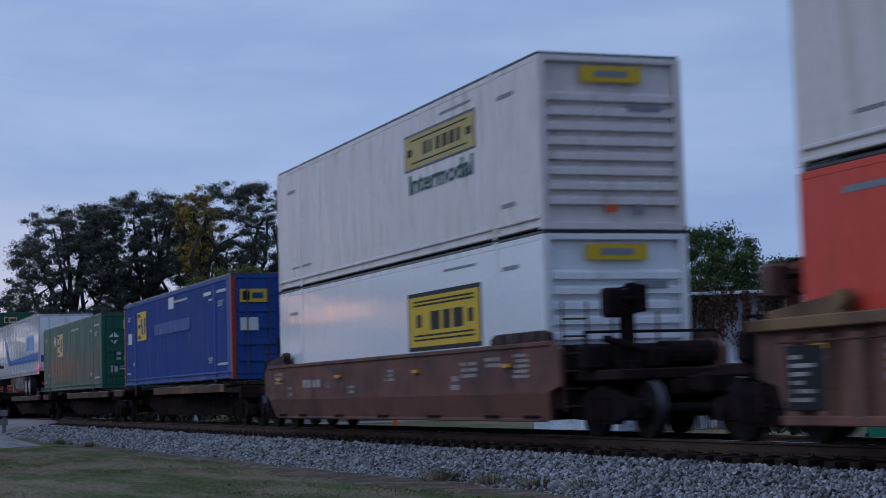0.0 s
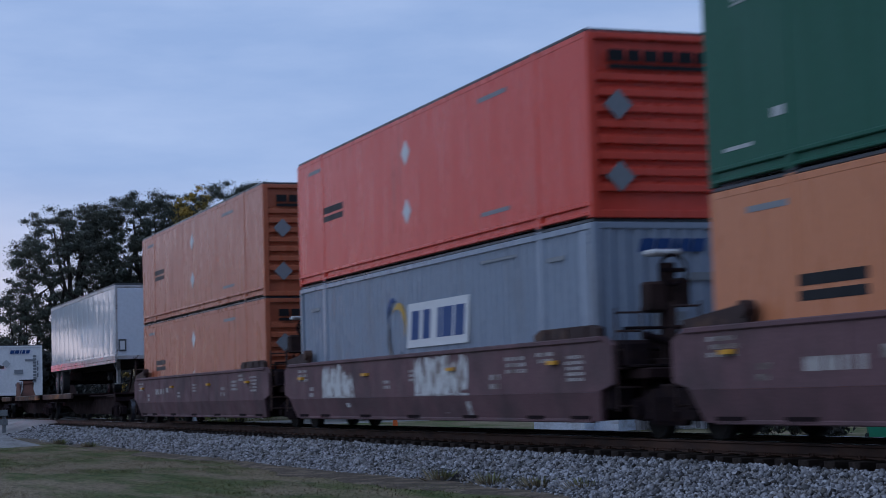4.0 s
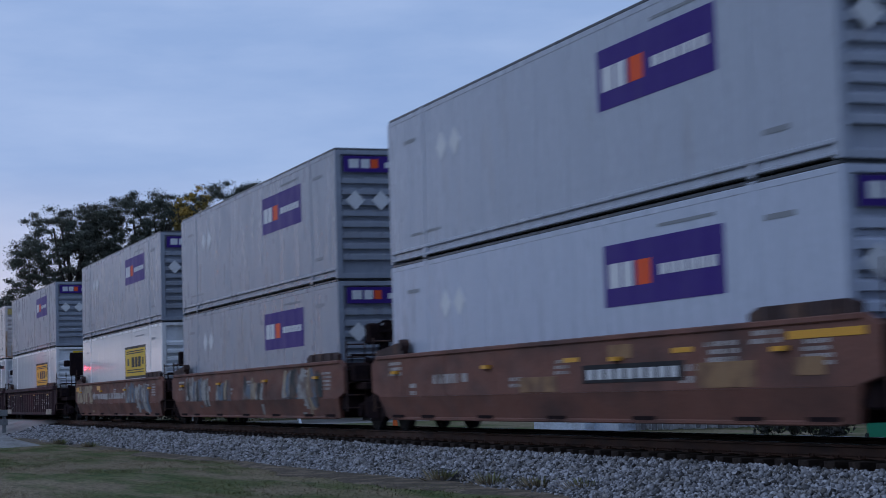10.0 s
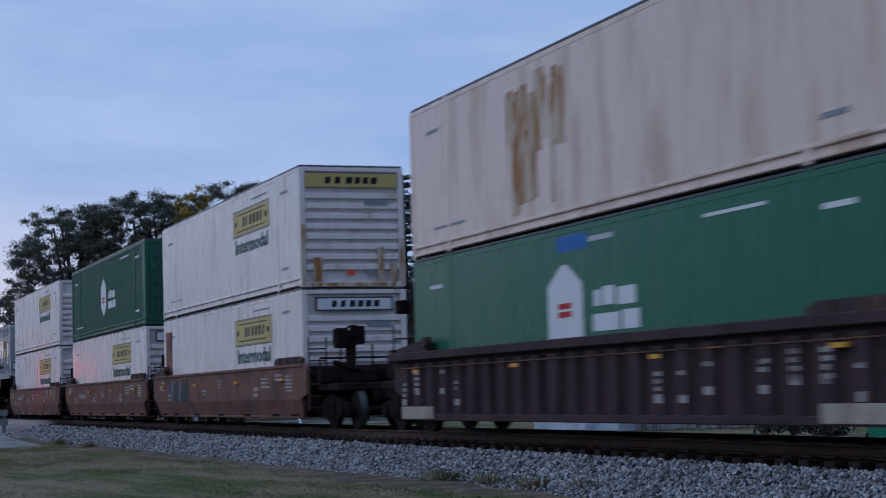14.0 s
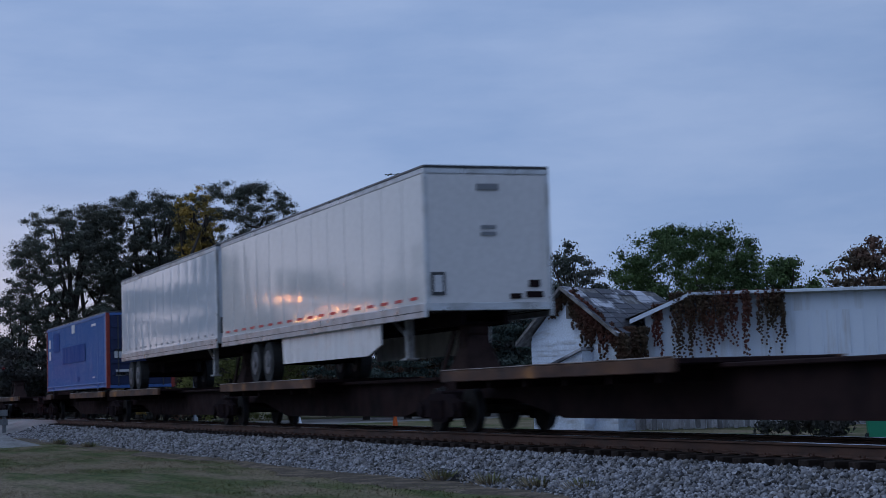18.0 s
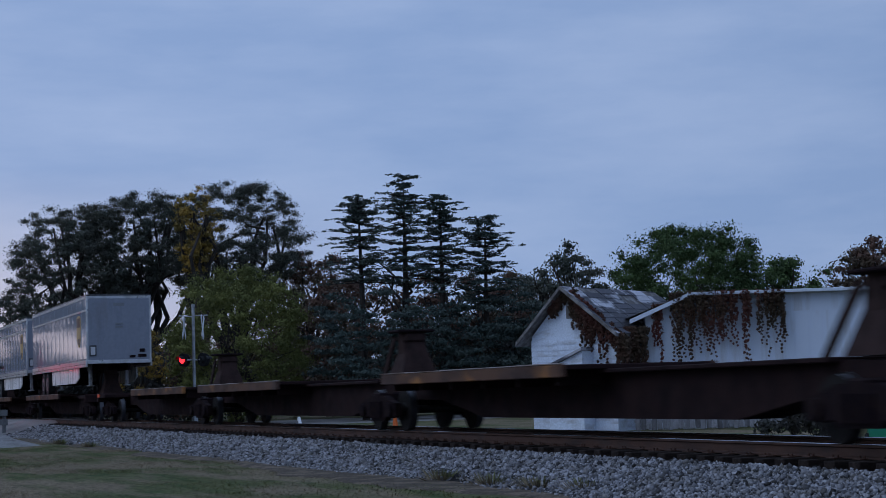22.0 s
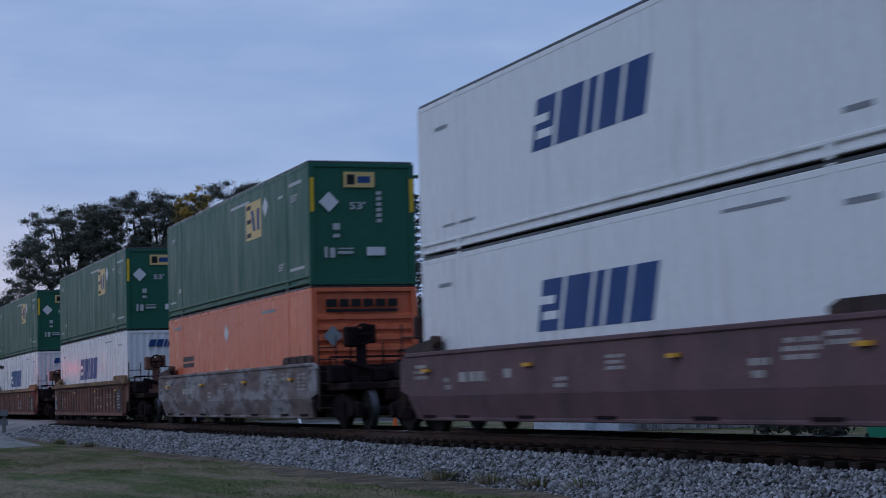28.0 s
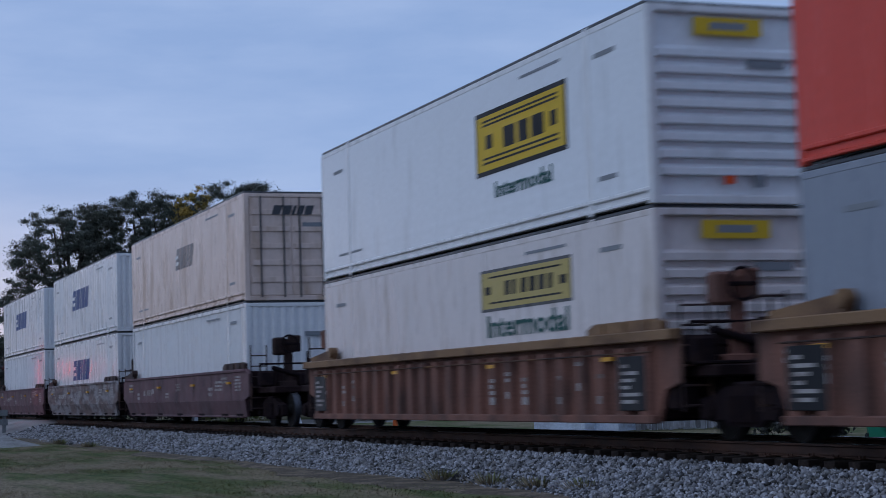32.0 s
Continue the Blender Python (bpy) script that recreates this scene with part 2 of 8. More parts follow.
# worn steel, its colour darkened for the shade under the cars
M_WHEEL = surface("worn_shaded_wheel_steel", (0.022, 0.019, 0.018), 0.6, 0.1, second=(0.011, 0.010, 0.009), scale=6.0, spec=0.06)
M_DECKEDGE = surface("worn_rusty_edge", (0.115, 0.058, 0.036), 0.65, second=(0.045, 0.027, 0.024), scale=1.5, stretch=(0.5, 1, 1), lo=0.42, hi=0.62, third=(0.34, 0.15, 0.05), third_scale=1.4, third_lo=0.58, third_hi=0.66, grain=0.2, spec=0.2)
M_LIP = surface("scuffed_pale_steel", (0.30, 0.26, 0.245), 0.6, second=(0.12, 0.075, 0.055), scale=2.5, stretch=(0.6, 1, 1), lo=0.45, hi=0.6, grain=0.2, spec=0.25)
M_GUIDE = surface("dark_guide_steel", (0.045, 0.027, 0.026), 0.65, second=(0.10, 0.055, 0.04), scale=2.2, lo=0.5, hi=0.66, grain=0.2, spec=0.2)
M_CREAM = surface("cream_painted_patch", (0.34, 0.29, 0.24), 0.7, second=(0.16, 0.12, 0.10), scale=2.4, lo=0.48, hi=0.66, grain=0.2, spec=0.15)
M_STENCIL = surface("grey_stencilling", (0.36, 0.33, 0.32), 0.7, second=(0.13, 0.10, 0.09), scale=3.0, lo=0.5, hi=0.65, grain=0.2, spec=0.2)
M_TREAD = surface("worn_wheel_tread", (0.09, 0.09, 0.10), 0.42, 0.8)
M_RUBBER = surface("black_rubber", (0.018, 0.018, 0.019), 0.8, grain=0.2)
M_RIM = surface("dull_dark_rim", (0.12, 0.12, 0.13), 0.5, second=(0.04, 0.04, 0.04), scale=6.0)
M_RIMWHITE = surface("dull_white_rim", (0.42, 0.42, 0.44), 0.45, second=(0.15, 0.14, 0.13), scale=6.0)
M_SIGNPALE = surface("dirty_white_steel", (0.55, 0.55, 0.57), 0.6, second=(0.25, 0.22, 0.2), scale=5.0)
M_AMBER = surface("amber_reflector", (0.62, 0.30, 0.03), 0.35)
M_REDREF = surface("red_reflector", (0.50, 0.03, 0.03), 0.35)


# ---- mesh helpers ----
def cuboid(bm, x0, x1, y0, y1, z0, z1):
    v = [bm.verts.new(c) for c in ((x0, y0, z0), (x1, y0, z0), (x1, y1, z0), (x0, y1, z0), (x0, y0, z1), (x1, y0, z1), (x1, y1, z1), (x0, y1, z1))]
    for f in ((3, 2, 1, 0), (4, 5, 6, 7), (0, 1, 5, 4), (1, 2, 6, 5), (2, 3, 7, 6), (3, 0, 4, 7)):
        bm.faces.new([v[i] for i in f])
    return bm


def soft_box(bm, x0, x1, y0, y1, z0, z1, r=0.02):
    """A box with chamfered edges."""
    b = bmesh.new()
    cuboid(b, x0, x1, y0, y1, z0, z1)
    bmesh.ops.bevel(b, geom=b.edges[:], offset=r, segments=1, affect="EDGES")
    me = bpy.data.meshes.new("t")
    b.to_mesh(me)
    b.free()
    bm.from_mesh(me)
    bpy.data.meshes.remove(me)
    return bm


def prism(bm, outline, y0, y1):
    """An outline in x and z, drawn out from y0 to y1."""
    a = [bm.verts.new((x, y0, z)) for x, z in outline]
    b = [bm.verts.new((x, y1, z)) for x, z in outline]
    f = bm.faces.new(a)
    g = bm.faces.new(b[::-1])
    k = len(outline)
    for i in range(k):
        bm.faces.new((a[i], b[i], b[(i + 1) % k], a[(i + 1) % k]))
    bmesh.ops.recalc_face_normals(bm, faces=bm.faces[:])
    return bm


def bowed(bm, x0, x1, y0, y1, z0, z1, sag, n=6):
    """A sheet whose near face swells by sag between its edges."""
    at = [i / n for i in range(n + 1)]
    prism_up(bm, [(x0 + (x1 - x0) * k, y0 + sag - 4 * sag * k * (1 - k)) for k in at] + [(x1, y1), (x0, y1)], z0, z1)
    return bm


def frustum(bm, low, high):
    """A block that tapers from one rectangle (x0, x1, y0, y1, z) to another."""
    a, b = ([bm.verts.new((x, y, r[4])) for x, y in ((r[0], r[2]), (r[1], r[2]), (r[1], r[3]), (r[0], r[3]))] for r in (low, high))
    bm.faces.new(a[::-1])
    bm.faces.new(b)
    for i in range(4):
        bm.faces.new((a[i], a[(i + 1) % 4], b[(i + 1) % 4], b[i]))
    return bm


def prism_up(bm, outline, z0, z1):
    """An outline in x and y, drawn up from z0 to z1."""
    a = [bm.verts.new((x, y, z0)) for x, y in outline]
    b = [bm.verts.new((x, y, z1)) for x, y in outline]
    k = len(outline)
    fs = [bm.faces.new(a[::-1]), bm.faces.new(b)] + [bm.faces.new((a[i], a[(i + 1) % k], b[(i + 1) % k], b[i])) for i in range(k)]
    bmesh.ops.recalc_face_normals(bm, faces=fs)
    return bm


def rod(bm, p, q, r, r2=None, seg=10):
    """A round bar from p to q, tapering from r to r2."""
    p, q = Vector(p), Vector(q)
    d = q - p
    m = Matrix.Translation((p + q) / 2) @ d.to_track_quat("Z", "Y").to_matrix().to_4x4()
    bmesh.ops.create_cone(bm, cap_ends=True, segments=seg, radius1=r, radius2=r if r2 is None else r2, depth=max(1e-4, d.length), matrix=m)
    return bm


def mesh(bm, name, mat):
    me = bpy.data.meshes.new(name)
    bm.to_mesh(me)
    bm.free()
    me.materials.append(mat)
    return me


STORE = {}


def kept(key, mat, make):
    """The mesh that make() draws in an empty bmesh, drawn once for each key."""
    key = (key, mat.name)
    if key not in STORE:
        bm = bmesh.new()
        make(bm)
        STORE[key] = mesh(bm, key[0], mat)
    return STORE[key]


def part(name, bm, mat, parent, label="", at=None):
    """One mesh under a thing or a part; bm is a bmesh, or a mesh that is kept."""
    me = bm if isinstance(bm, bpy.types.Mesh) else mesh(bm, name, mat)
    ob = new(name, me)
    ob.parent = parent
    if at is not None:
        ob.location = at
    if label:
        tagged(ob, label)
    return ob


def thing(name, label, category, group="", m=None, kind=""):
    e = new(name)
    e.empty_display_size = 0.3
    if m is not None:
        e.matrix_basis = m
    return tagged(e, label, category, group, kind)


MOVING = []


def rides(ob, s, z):
    """ob is carried by the train; its middle stands at s on the line when the clip starts."""
    ob.matrix_basis = pose(s, TRACK_Y, z)
    MOVING.append((ob, s, z))
    return ob


# ---- containers: x forward, y to the far side; the middle of the base is the origin ----
CL, CW, CH = 16.15, 2.59, 2.90


def decal(parent, name, mat, u0, u1, z0, z1, half=CW / 2, length=CL, face="side", lean=0.0, label="", proud=0.006):
    """A flat mark on the near side (u in metres back from the front) or on the front end (u in metres from the near edge)."""
    if face == "side":
        xs = length / 2
        pts = [(xs - u1, z0), (xs - u0, z0), (xs - u0 + lean, z1), (xs - u1 + lean, z1)]

        def make(bm):
            prism(bm, pts, -half - proud, -half + 0.001)
    else:
        pts = [(u0, z0), (u1, z0), (u1 + lean, z1), (u0 + lean, z1)]

        def make(bm):
            a = [bm.verts.new((length / 2 + proud, -half + x, z)) for x, z in pts]
            b = [bm.verts.new((length / 2 - 0.001, -half + x, z)) for x, z in pts]
            bm.faces.new(a)
            bm.faces.new(b[::-1])
            for i in range(4):
                bm.faces.new((a[i], b[i], b[(i + 1) % 4], a[(i + 1) % 4]))
            bmesh.ops.recalc_face_normals(bm, faces=bm.faces[:])
    key = f"{name}_{face}_{u0:.2f}_{u1:.2f}_{z0:.2f}_{z1:.2f}_{lean:.2f}_{half:.2f}_{length:.2f}_{proud:.3f}"
    return part(name, kept(key, mat, make), mat, parent, label)


def diamond(parent, mat, u, z, r, face="side", half=CW / 2, length=CL):
    def make(bm):
        ring = [(0, -r), (r, 0), (0, r), (-r, 0)]
        if face == "side":
            prism(bm, [(length / 2 - u + a, z + c) for a, c in ring], -half - 0.008, -half + 0.001)
        else:
            a = [bm.verts.new((length / 2 + 0.012, -half + u + p, z + c)) for p, c in ring]
            b = [bm.verts.new((length / 2 - 0.001, -half + u + p, z + c)) for p, c in ring]
            bm.faces.new(a)
            for i in range(4):
                bm.faces.new((a[i], b[i], b[(i + 1) % 4], a[(i + 1) % 4]))
            bmesh.ops.recalc_face_normals(bm, faces=bm.faces[:])
    return part("placard", kept(f"placard_{face}_{u:.2f}_{z:.2f}_{r:.2f}_{half:.2f}_{length:.2f}", mat, make), mat, parent, "white diamond hazard placard")


def letters(parent, words, mat, u0, u1, z0, z1, half=CW / 2, length=CL, face="side"):
    """A word in the built-in font, fitted into a field of the near side or of the front end."""
    key = (f"word_{words}_{u0:.2f}_{u1:.2f}_{z0:.2f}_{face}", mat.name)
    if key not in STORE:
        cu = bpy.data.curves.new("word", "FONT")
        cu.body, cu.extrude, cu.offset, cu.resolution_u = words, 0.004, 0.018, 2
        ob = bpy.data.objects.new("word", cu)
        scene.collection.objects.link(ob)
        dep = bpy.context.evaluated_depsgraph_get()
        me = bpy.data.meshes.new_from_object(ob.evaluated_get(dep))
        bpy.data.objects.remove(ob)
        bpy.data.curves.remove(cu)
        xs = [v.co.x for v in me.vertices]
        ys = [v.co.y for v in me.vertices]
        fx, fz = (u1 - u0) / (max(xs) - min(xs)), (z1 - z0) / (max(ys) - min(ys))
        for v in me.vertices:
            a, c, d = (v.co.x - min(xs)) * fx, (v.co.y - min(ys)) * fz + z0, v.co.z
            v.co = (length / 2 - u1 + a, -half - 0.008 - d, c) if face == "side" else (length / 2 + 0.014 + d, -half + u0 + a, c)
        me.materials.clear()
        me.materials.append(mat)
        STORE[key] = me
    return part("lettering", STORE[key], mat, parent)


def shell(c, mat, rail_mat, side, end, post_mat=None, top_mat=None, end_mat=None):
    """Walls, rails, posts and castings of a box."""
    h, L, W, H = 0.06, CL, CW, CH
    key = f"{side}_{end}"

    def walls(bm):
        if side == "corrugated":
            step, n = 0.27, int((L - 0.5) / 0.27)
            for sgn in (-1, 1):
                line = []
                for i in range(n):
                    x = -L / 2 + 0.25 + i * step
                    line += [(x, 0.0), (x + 0.045, 0.06), (x + 0.135, 0.06), (x + 0.18, 0.0)]
                line.append((L / 2 - 0.2, 0.0))
                low = [bm.verts.new((x, sgn * (W / 2 - 0.012 - d), 0.24)) for x, d in line]
                high = [bm.verts.new((x, sgn * (W / 2 - 0.012 - d), H - 0.10)) for x, d in line]
                for i in range(len(line) - 1):
                    q = (low[i], low[i + 1], high[i + 1], high[i])
                    bm.faces.new(q if sgn < 0 else q[::-1])
        else:
            cuboid(bm, -L / 2 + 0.1, L / 2 - 0.1, -W / 2 + 0.02, -W / 2 + 0.04, 0.22, H - 0.1)
            cuboid(bm, -L / 2 + 0.1, L / 2 - 0.1, W / 2 - 0.04, W / 2 - 0.003, 0.12, H - 0.1)
        cuboid(bm, -L / 2 + 0.05, -L / 2 + 0.10, -W / 2 + 0.1, W / 2 - 0.1, 0.1, H - 0.1)
    part("wall_shell", kept(f"wall_shell_{side}", mat, walls), mat, c)
    if side == "smooth":
        step = (L - 0.22) / 13
        panel = kept("side_panel", mat, lambda bm: bowed(bm, 0.003, step - 0.003, 0.0, 0.022, 0.24, H - 0.1, 0.002))
        for i in range(13):
            part("side_panel", panel, mat, c, at=(-L / 2 + 0.11 + i * step, -W / 2 - 0.0005, 0))

    def roof(bm):
        cuboid(bm, -L / 2 + 0.08, L / 2 - 0.08, -W / 2 + 0.05, W / 2 - 0.05, H - 0.08, H - 0.045)
        for i in range(26):
            x = -L / 2 + 0.5 + i * 0.6
            cuboid(bm, x, x + 0.25, -W / 2 + 0.12, W / 2 - 0.12, H - 0.046, H - 0.028)
    part("roof", kept(f"roof_{key}", top_mat or mat, roof), top_mat or mat, c)
    part("roof_edge", kept("roof_edge", M_DKGREY, lambda bm: soft_box(bm, -L / 2 + 0.06, L / 2 - 0.06, -W / 2 + 0.012, W / 2 - 0.012, H - 0.028, H + 0.028, 0.012)), M_DKGREY, c, "dark roof edge")
    part("floor_frame", kept("floor_frame", M_DKGREY, lambda bm: cuboid(bm, -L / 2 + 0.1, L / 2 - 0.1, -W / 2 + 0.06, W / 2 - 0.06, 0.05, 0.13)), M_DKGREY, c)
    for sgn in (-1, 1):
        y = sgn * (W / 2 - 0.045)
        part("top_rail", kept("top_rail", rail_mat, lambda bm: soft_box(bm, -L / 2 + 0.1, L / 2 - 0.1, -0.05, 0.05, H - 0.13, H - 0.03, 0.012)), rail_mat, c, at=(0, y, 0))

        def low_rail(bm):
            soft_box(bm, -L / 2 + 0.1, L / 2 - 0.1, -0.055, 0.055, 0.062, 0.115, 0.012)
            soft_box(bm, -L / 2 + 0.1, L / 2 - 0.1, -0.06, 0.05, 0.205, 0.27, 0.014)
            cuboid(bm, -L / 2 + 0.1, L / 2 - 0.1, -0.015, 0.015, 0.11, 0.21)
        part("bottom_rail", kept("bottom_rail", rail_mat, low_rail), rail_mat, c, at=(0, y, 0))
        for ex in (-1, 1):
            x = ex * (L / 2 - 0.07)
            part("corner_post", kept("corner_post", post_mat or rail_mat, lambda bm: soft_box(bm, -0.07, 0.07, -0.07, 0.07, 0.02, H - 0.03, 0.012)), post_mat or rail_mat, c, at=(x, sgn * (W / 2 - 0.068), 0))
            # posts of the lifting frame, 40 feet apart
            part("stacking_post", kept("stacking_post", rail_mat, lambda bm: soft_box(bm, -0.085, 0.085, -0.03, 0.03, 0.02, H, 0.012)), rail_mat, c,
                 at=(ex * 6.06, sgn * (W / 2 - 0.019), 0))
            for zc in (0.0, H - 0.12):
                part("corner_casting", kept("corner_casting", M_DKGREY, lambda bm: soft_box(bm, -0.09, 0.09, -0.075, 0.075, -0.004, 0.122, 0.015)), M_DKGREY, c,
                     at=(ex * 6.06, sgn * (W / 2 - 0.066), zc))

    def end_wall(bm):
        x = L / 2
        cuboid(bm, x - 0.14, x - (0.105 if end == "ribs" else 0.045), -W / 2 + 0.1, W / 2 - 0.1, 0.1, H - 0.1)
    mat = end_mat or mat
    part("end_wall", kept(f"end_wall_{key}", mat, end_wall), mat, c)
    for z0, z1 in ((0.02, 0.14), (H - 0.13, H - 0.03)):
        part("end_rail", kept(f"end_rail_{z0:.2f}", rail_mat, lambda bm, z0=z0, z1=z1: soft_box(bm, L / 2 - 0.09, L / 2 - 0.004, -W / 2 + 0.1, W / 2 - 0.1, z0, z1, 0.01)), rail_mat, c)
    if end == "corrugated":
        def fold(bm):
            prof = ((-0.05, 0), (-0.011, 0.04), (-0.011, 0.12), (-0.05, 0.16))
            a = [bm.verts.new((L / 2 + d, y, 0.16)) for d, y in prof]
            b = [bm.verts.new((L / 2 + d, y, H - 0.13)) for d, y in prof]
            for k in range(4):
                bm.faces.new((a[k], a[(k + 1) % 4], b[(k + 1) % 4], b[k]))
            bm.faces.new(a[::-1])
            bm.faces.new(b)
        fold_mesh = kept("end_fold", mat, fold)
        for i in range(9):
            part("end_fold", fold_mesh, mat, c, at=(0, -W / 2 + 0.2 + i * 0.255, 0))
    if end == "ribs":
        def rib(bm):
            y0, y1 = -W / 2 + 0.15, W / 2 - 0.15
            prof = ((-0.11, 0.03), (-0.012, 0.032), (-0.012, 0.135), (-0.11, 0.195))
            a = [bm.verts.new((L / 2 + d, y0, z)) for d, z in prof]
            b = [bm.verts.new((L / 2 + d, y1, z)) for d, z in prof]
            for k in range(4):
                bm.faces.new((a[k], b[k], b[(k + 1) % 4], a[(k + 1) % 4]))
            bm.faces.new(a[::-1])
            bm.faces.new(b)
        bar = kept("end_rib", mat, rib)
        for i in range(8):
            part("end_rib", bar, mat, c, at=(0, 0, 0.40 + i * 0.243))
    if end == "doors":
        for sgn in (-1, 1):
            def leaf(bm, sgn=sgn):
                y0, y1 = sorted((sgn * 0.012, sgn * (W / 2 - 0.15)))
                soft_box(bm, L / 2 - 0.05, L / 2 - 0.02, y0, y1, 0.16, H - 0.14, 0.008)
            door = part("door", kept(f"door_{sgn}", mat, leaf), mat, c)
            ridge = kept(f"door_rib_{sgn}", mat, lambda bm, y=sorted((sgn * 0.07, sgn * (W / 2 - 0.21))): soft_box(bm, L / 2 - 0.025, L / 2 + 0.014, y[0], y[1], 0, 0.14, 0.008))
            for z in (0.5, 0.95, 1.4, 1.85, 2.3):
                part("door_rib", ridge, mat, door, at=(0, 0, z))
            for y in (0.22, 0.85):
                part("lock_rod", kept("lock_rod", M_DKGREY, lambda bm: rod(bm, (0, 0, 0.1), (0, 0, H - 0.12), 0.022, seg=8)), M_DKGREY, door, "steel locking rod", at=(L / 2 + 0.03, sgn * y, 0))


def number_marks(c, mat, face_mat):
    """Small unreadable numbers near the corners, as plain bars."""
    for u0, u1, z0, z1 in ((1.05, 1.75, 2.38, 2.50), (1.1, 1.7, 0.52, 0.64), (14.55, 15.2, 2.30, 2.42), (3.0, 4.6, 2.58, 2.66), (13.3, 14.9, 0.48, 0.56)):
        decal(c, "number_bar", mat, u0, u1, z0, z0 + 0.6 * (z1 - z0))
    for u0, u1, z0, z1 in ((1.6, 2.2, 1.98, 2.10),):
        decal(c, "number_bar", face_mat, u0, u1, z0, z1, face="end", proud=0.012)


def marks_jb(c, big=False, word=True, end="yellow"):
    u0, u1 = (2.85, 6.55)
    if big:
        panel = decal(c, "logo_border", M_BLACK, u0 - 0.08, u1 + 0.08, 1.17, 2.28, proud=0.005)
        decal(c, "logo_panel", M_YELLOW, u0, u1, 1.25, 2.20, label="yellow logo panel", proud=0.008)
        for k, (a, b) in enumerate(((3.65, 4.15), (4.3, 4.7), (4.85, 5.35))):
            decal(c, "logo_bar", M_BLACK, a, b, 1.55, 1.90, proud=0.011)
        for z in (1.36, 1.44, 2.02, 2.09):
            decal(c, "logo_bar", M_BLACK, u0 + 0.25, u1 - 0.25, z, z + 0.035, proud=0.011)
        decal(c, "logo_bar", M_BLACK, 5.85, 6.15, 1.62, 1.86, proud=0.011)
        decal(c, "logo_bar", M_BLACK, 3.15, 3.4, 1.62, 1.86, proud=0.011)
        if word:
            letters(c, "Intermodal", M_DECGREEN, 3.4, 5.8, 0.74, 1.02)
    else:
        decal(c, "logo_border", M_DKGREY, u0 - 0.05, u1 + 0.05, 1.73, 2.45, proud=0.004)
        decal(c, "logo_panel", M_OLDYELLOW, u0, u1, 1.78, 2.40, label="faded yellow logo panel", proud=0.007)
        for a, b in ((3.55, 3.72), (3.85, 4.1), (4.22, 4.47), (4.6, 4.82), (5.05, 5.2), (5.3, 5.52)):
            decal(c, "logo_bar", M_BLACK, a, b, 1.98, 2.22, lean=0.03, proud=0.010)
        for z in (1.86, 2.30):
            decal(c, "logo_bar", M_BLACK, u0 + 0.35, u1 - 0.35, z, z + 0.03, proud=0.010)
        for a in (u0 + 0.15, u1 - 0.4):
            decal(c, "logo_bar", M_BLACK, a, a + 0.25, 2.02, 2.16, proud=0.010)
        if word:
            letters(c, "Intermodal", M_DECGREEN, 2.95, 6.35, 1.28, 1.66)
    number_marks(c, M_DECGREY, M_DECGREY)
    if end == "worn":
        for a, b, z0, z1 in ((0.85, 1.0, 2.50, 2.64), (1.05, 1.32, 2.52, 2.62), (1.38, 1.62, 2.50, 2.66), (1.2, 1.9, 2.38, 2.43)):
            decal(c, "end_panel_bar", M_DECGREY, a, b, z0, z1, face="end", proud=0.014)
    elif end == "yellow":
        decal(c, "end_panel", M_YELLOW, 0.75, 1.85, 2.44, 2.70, face="end", label="yellow name panel", proud=0.014)
        decal(c, "end_panel_bar", M_DECGREY, 1.0, 1.6, 2.52, 2.63, face="end", proud=0.017)
    elif end == "white":
        decal(c, "end_panel", M_DKGREY, 0.32, 2.26, 2.36, 2.70, face="end", label="dark-bordered white name panel", proud=0.014)
        decal(c, "end_panel_field", M_DECWHITE, 0.37, 2.21, 2.40, 2.66, face="end", proud=0.017)
        for a, b in ((0.72, 0.84), (0.94, 1.06), (1.16, 1.3), (1.36, 1.5), (1.56, 1.7), (1.76, 1.9)):
            decal(c, "end_panel_bar", M_BLACK, a, b, 2.46, 2.61, face="end", lean=0.02, proud=0.020)
    else:
        decal(c, "end_panel", M_OLDYELLOW, 0.14, 2.42, 2.40, 2.72, face="end", label="wide yellow name panel", proud=0.014)
        for a, b in ((0.62, 0.76), (0.86, 1.0), (1.14, 1.3), (1.36, 1.5), (1.56, 1.7), (1.76, 1.92)):
            decal(c, "end_panel_bar", M_BLACK, a, b, 2.48, 2.64, face="end", lean=0.02, proud=0.017)
    decal(c, "end_label", M_DECORANGE, 1.15, 1.32, 0.30, 0.42, face="end", proud=0.014)
    decal(c, "end_label", M_DECGREY, 1.65, 1.82, 0.26, 0.44, face="end", proud=0.014)


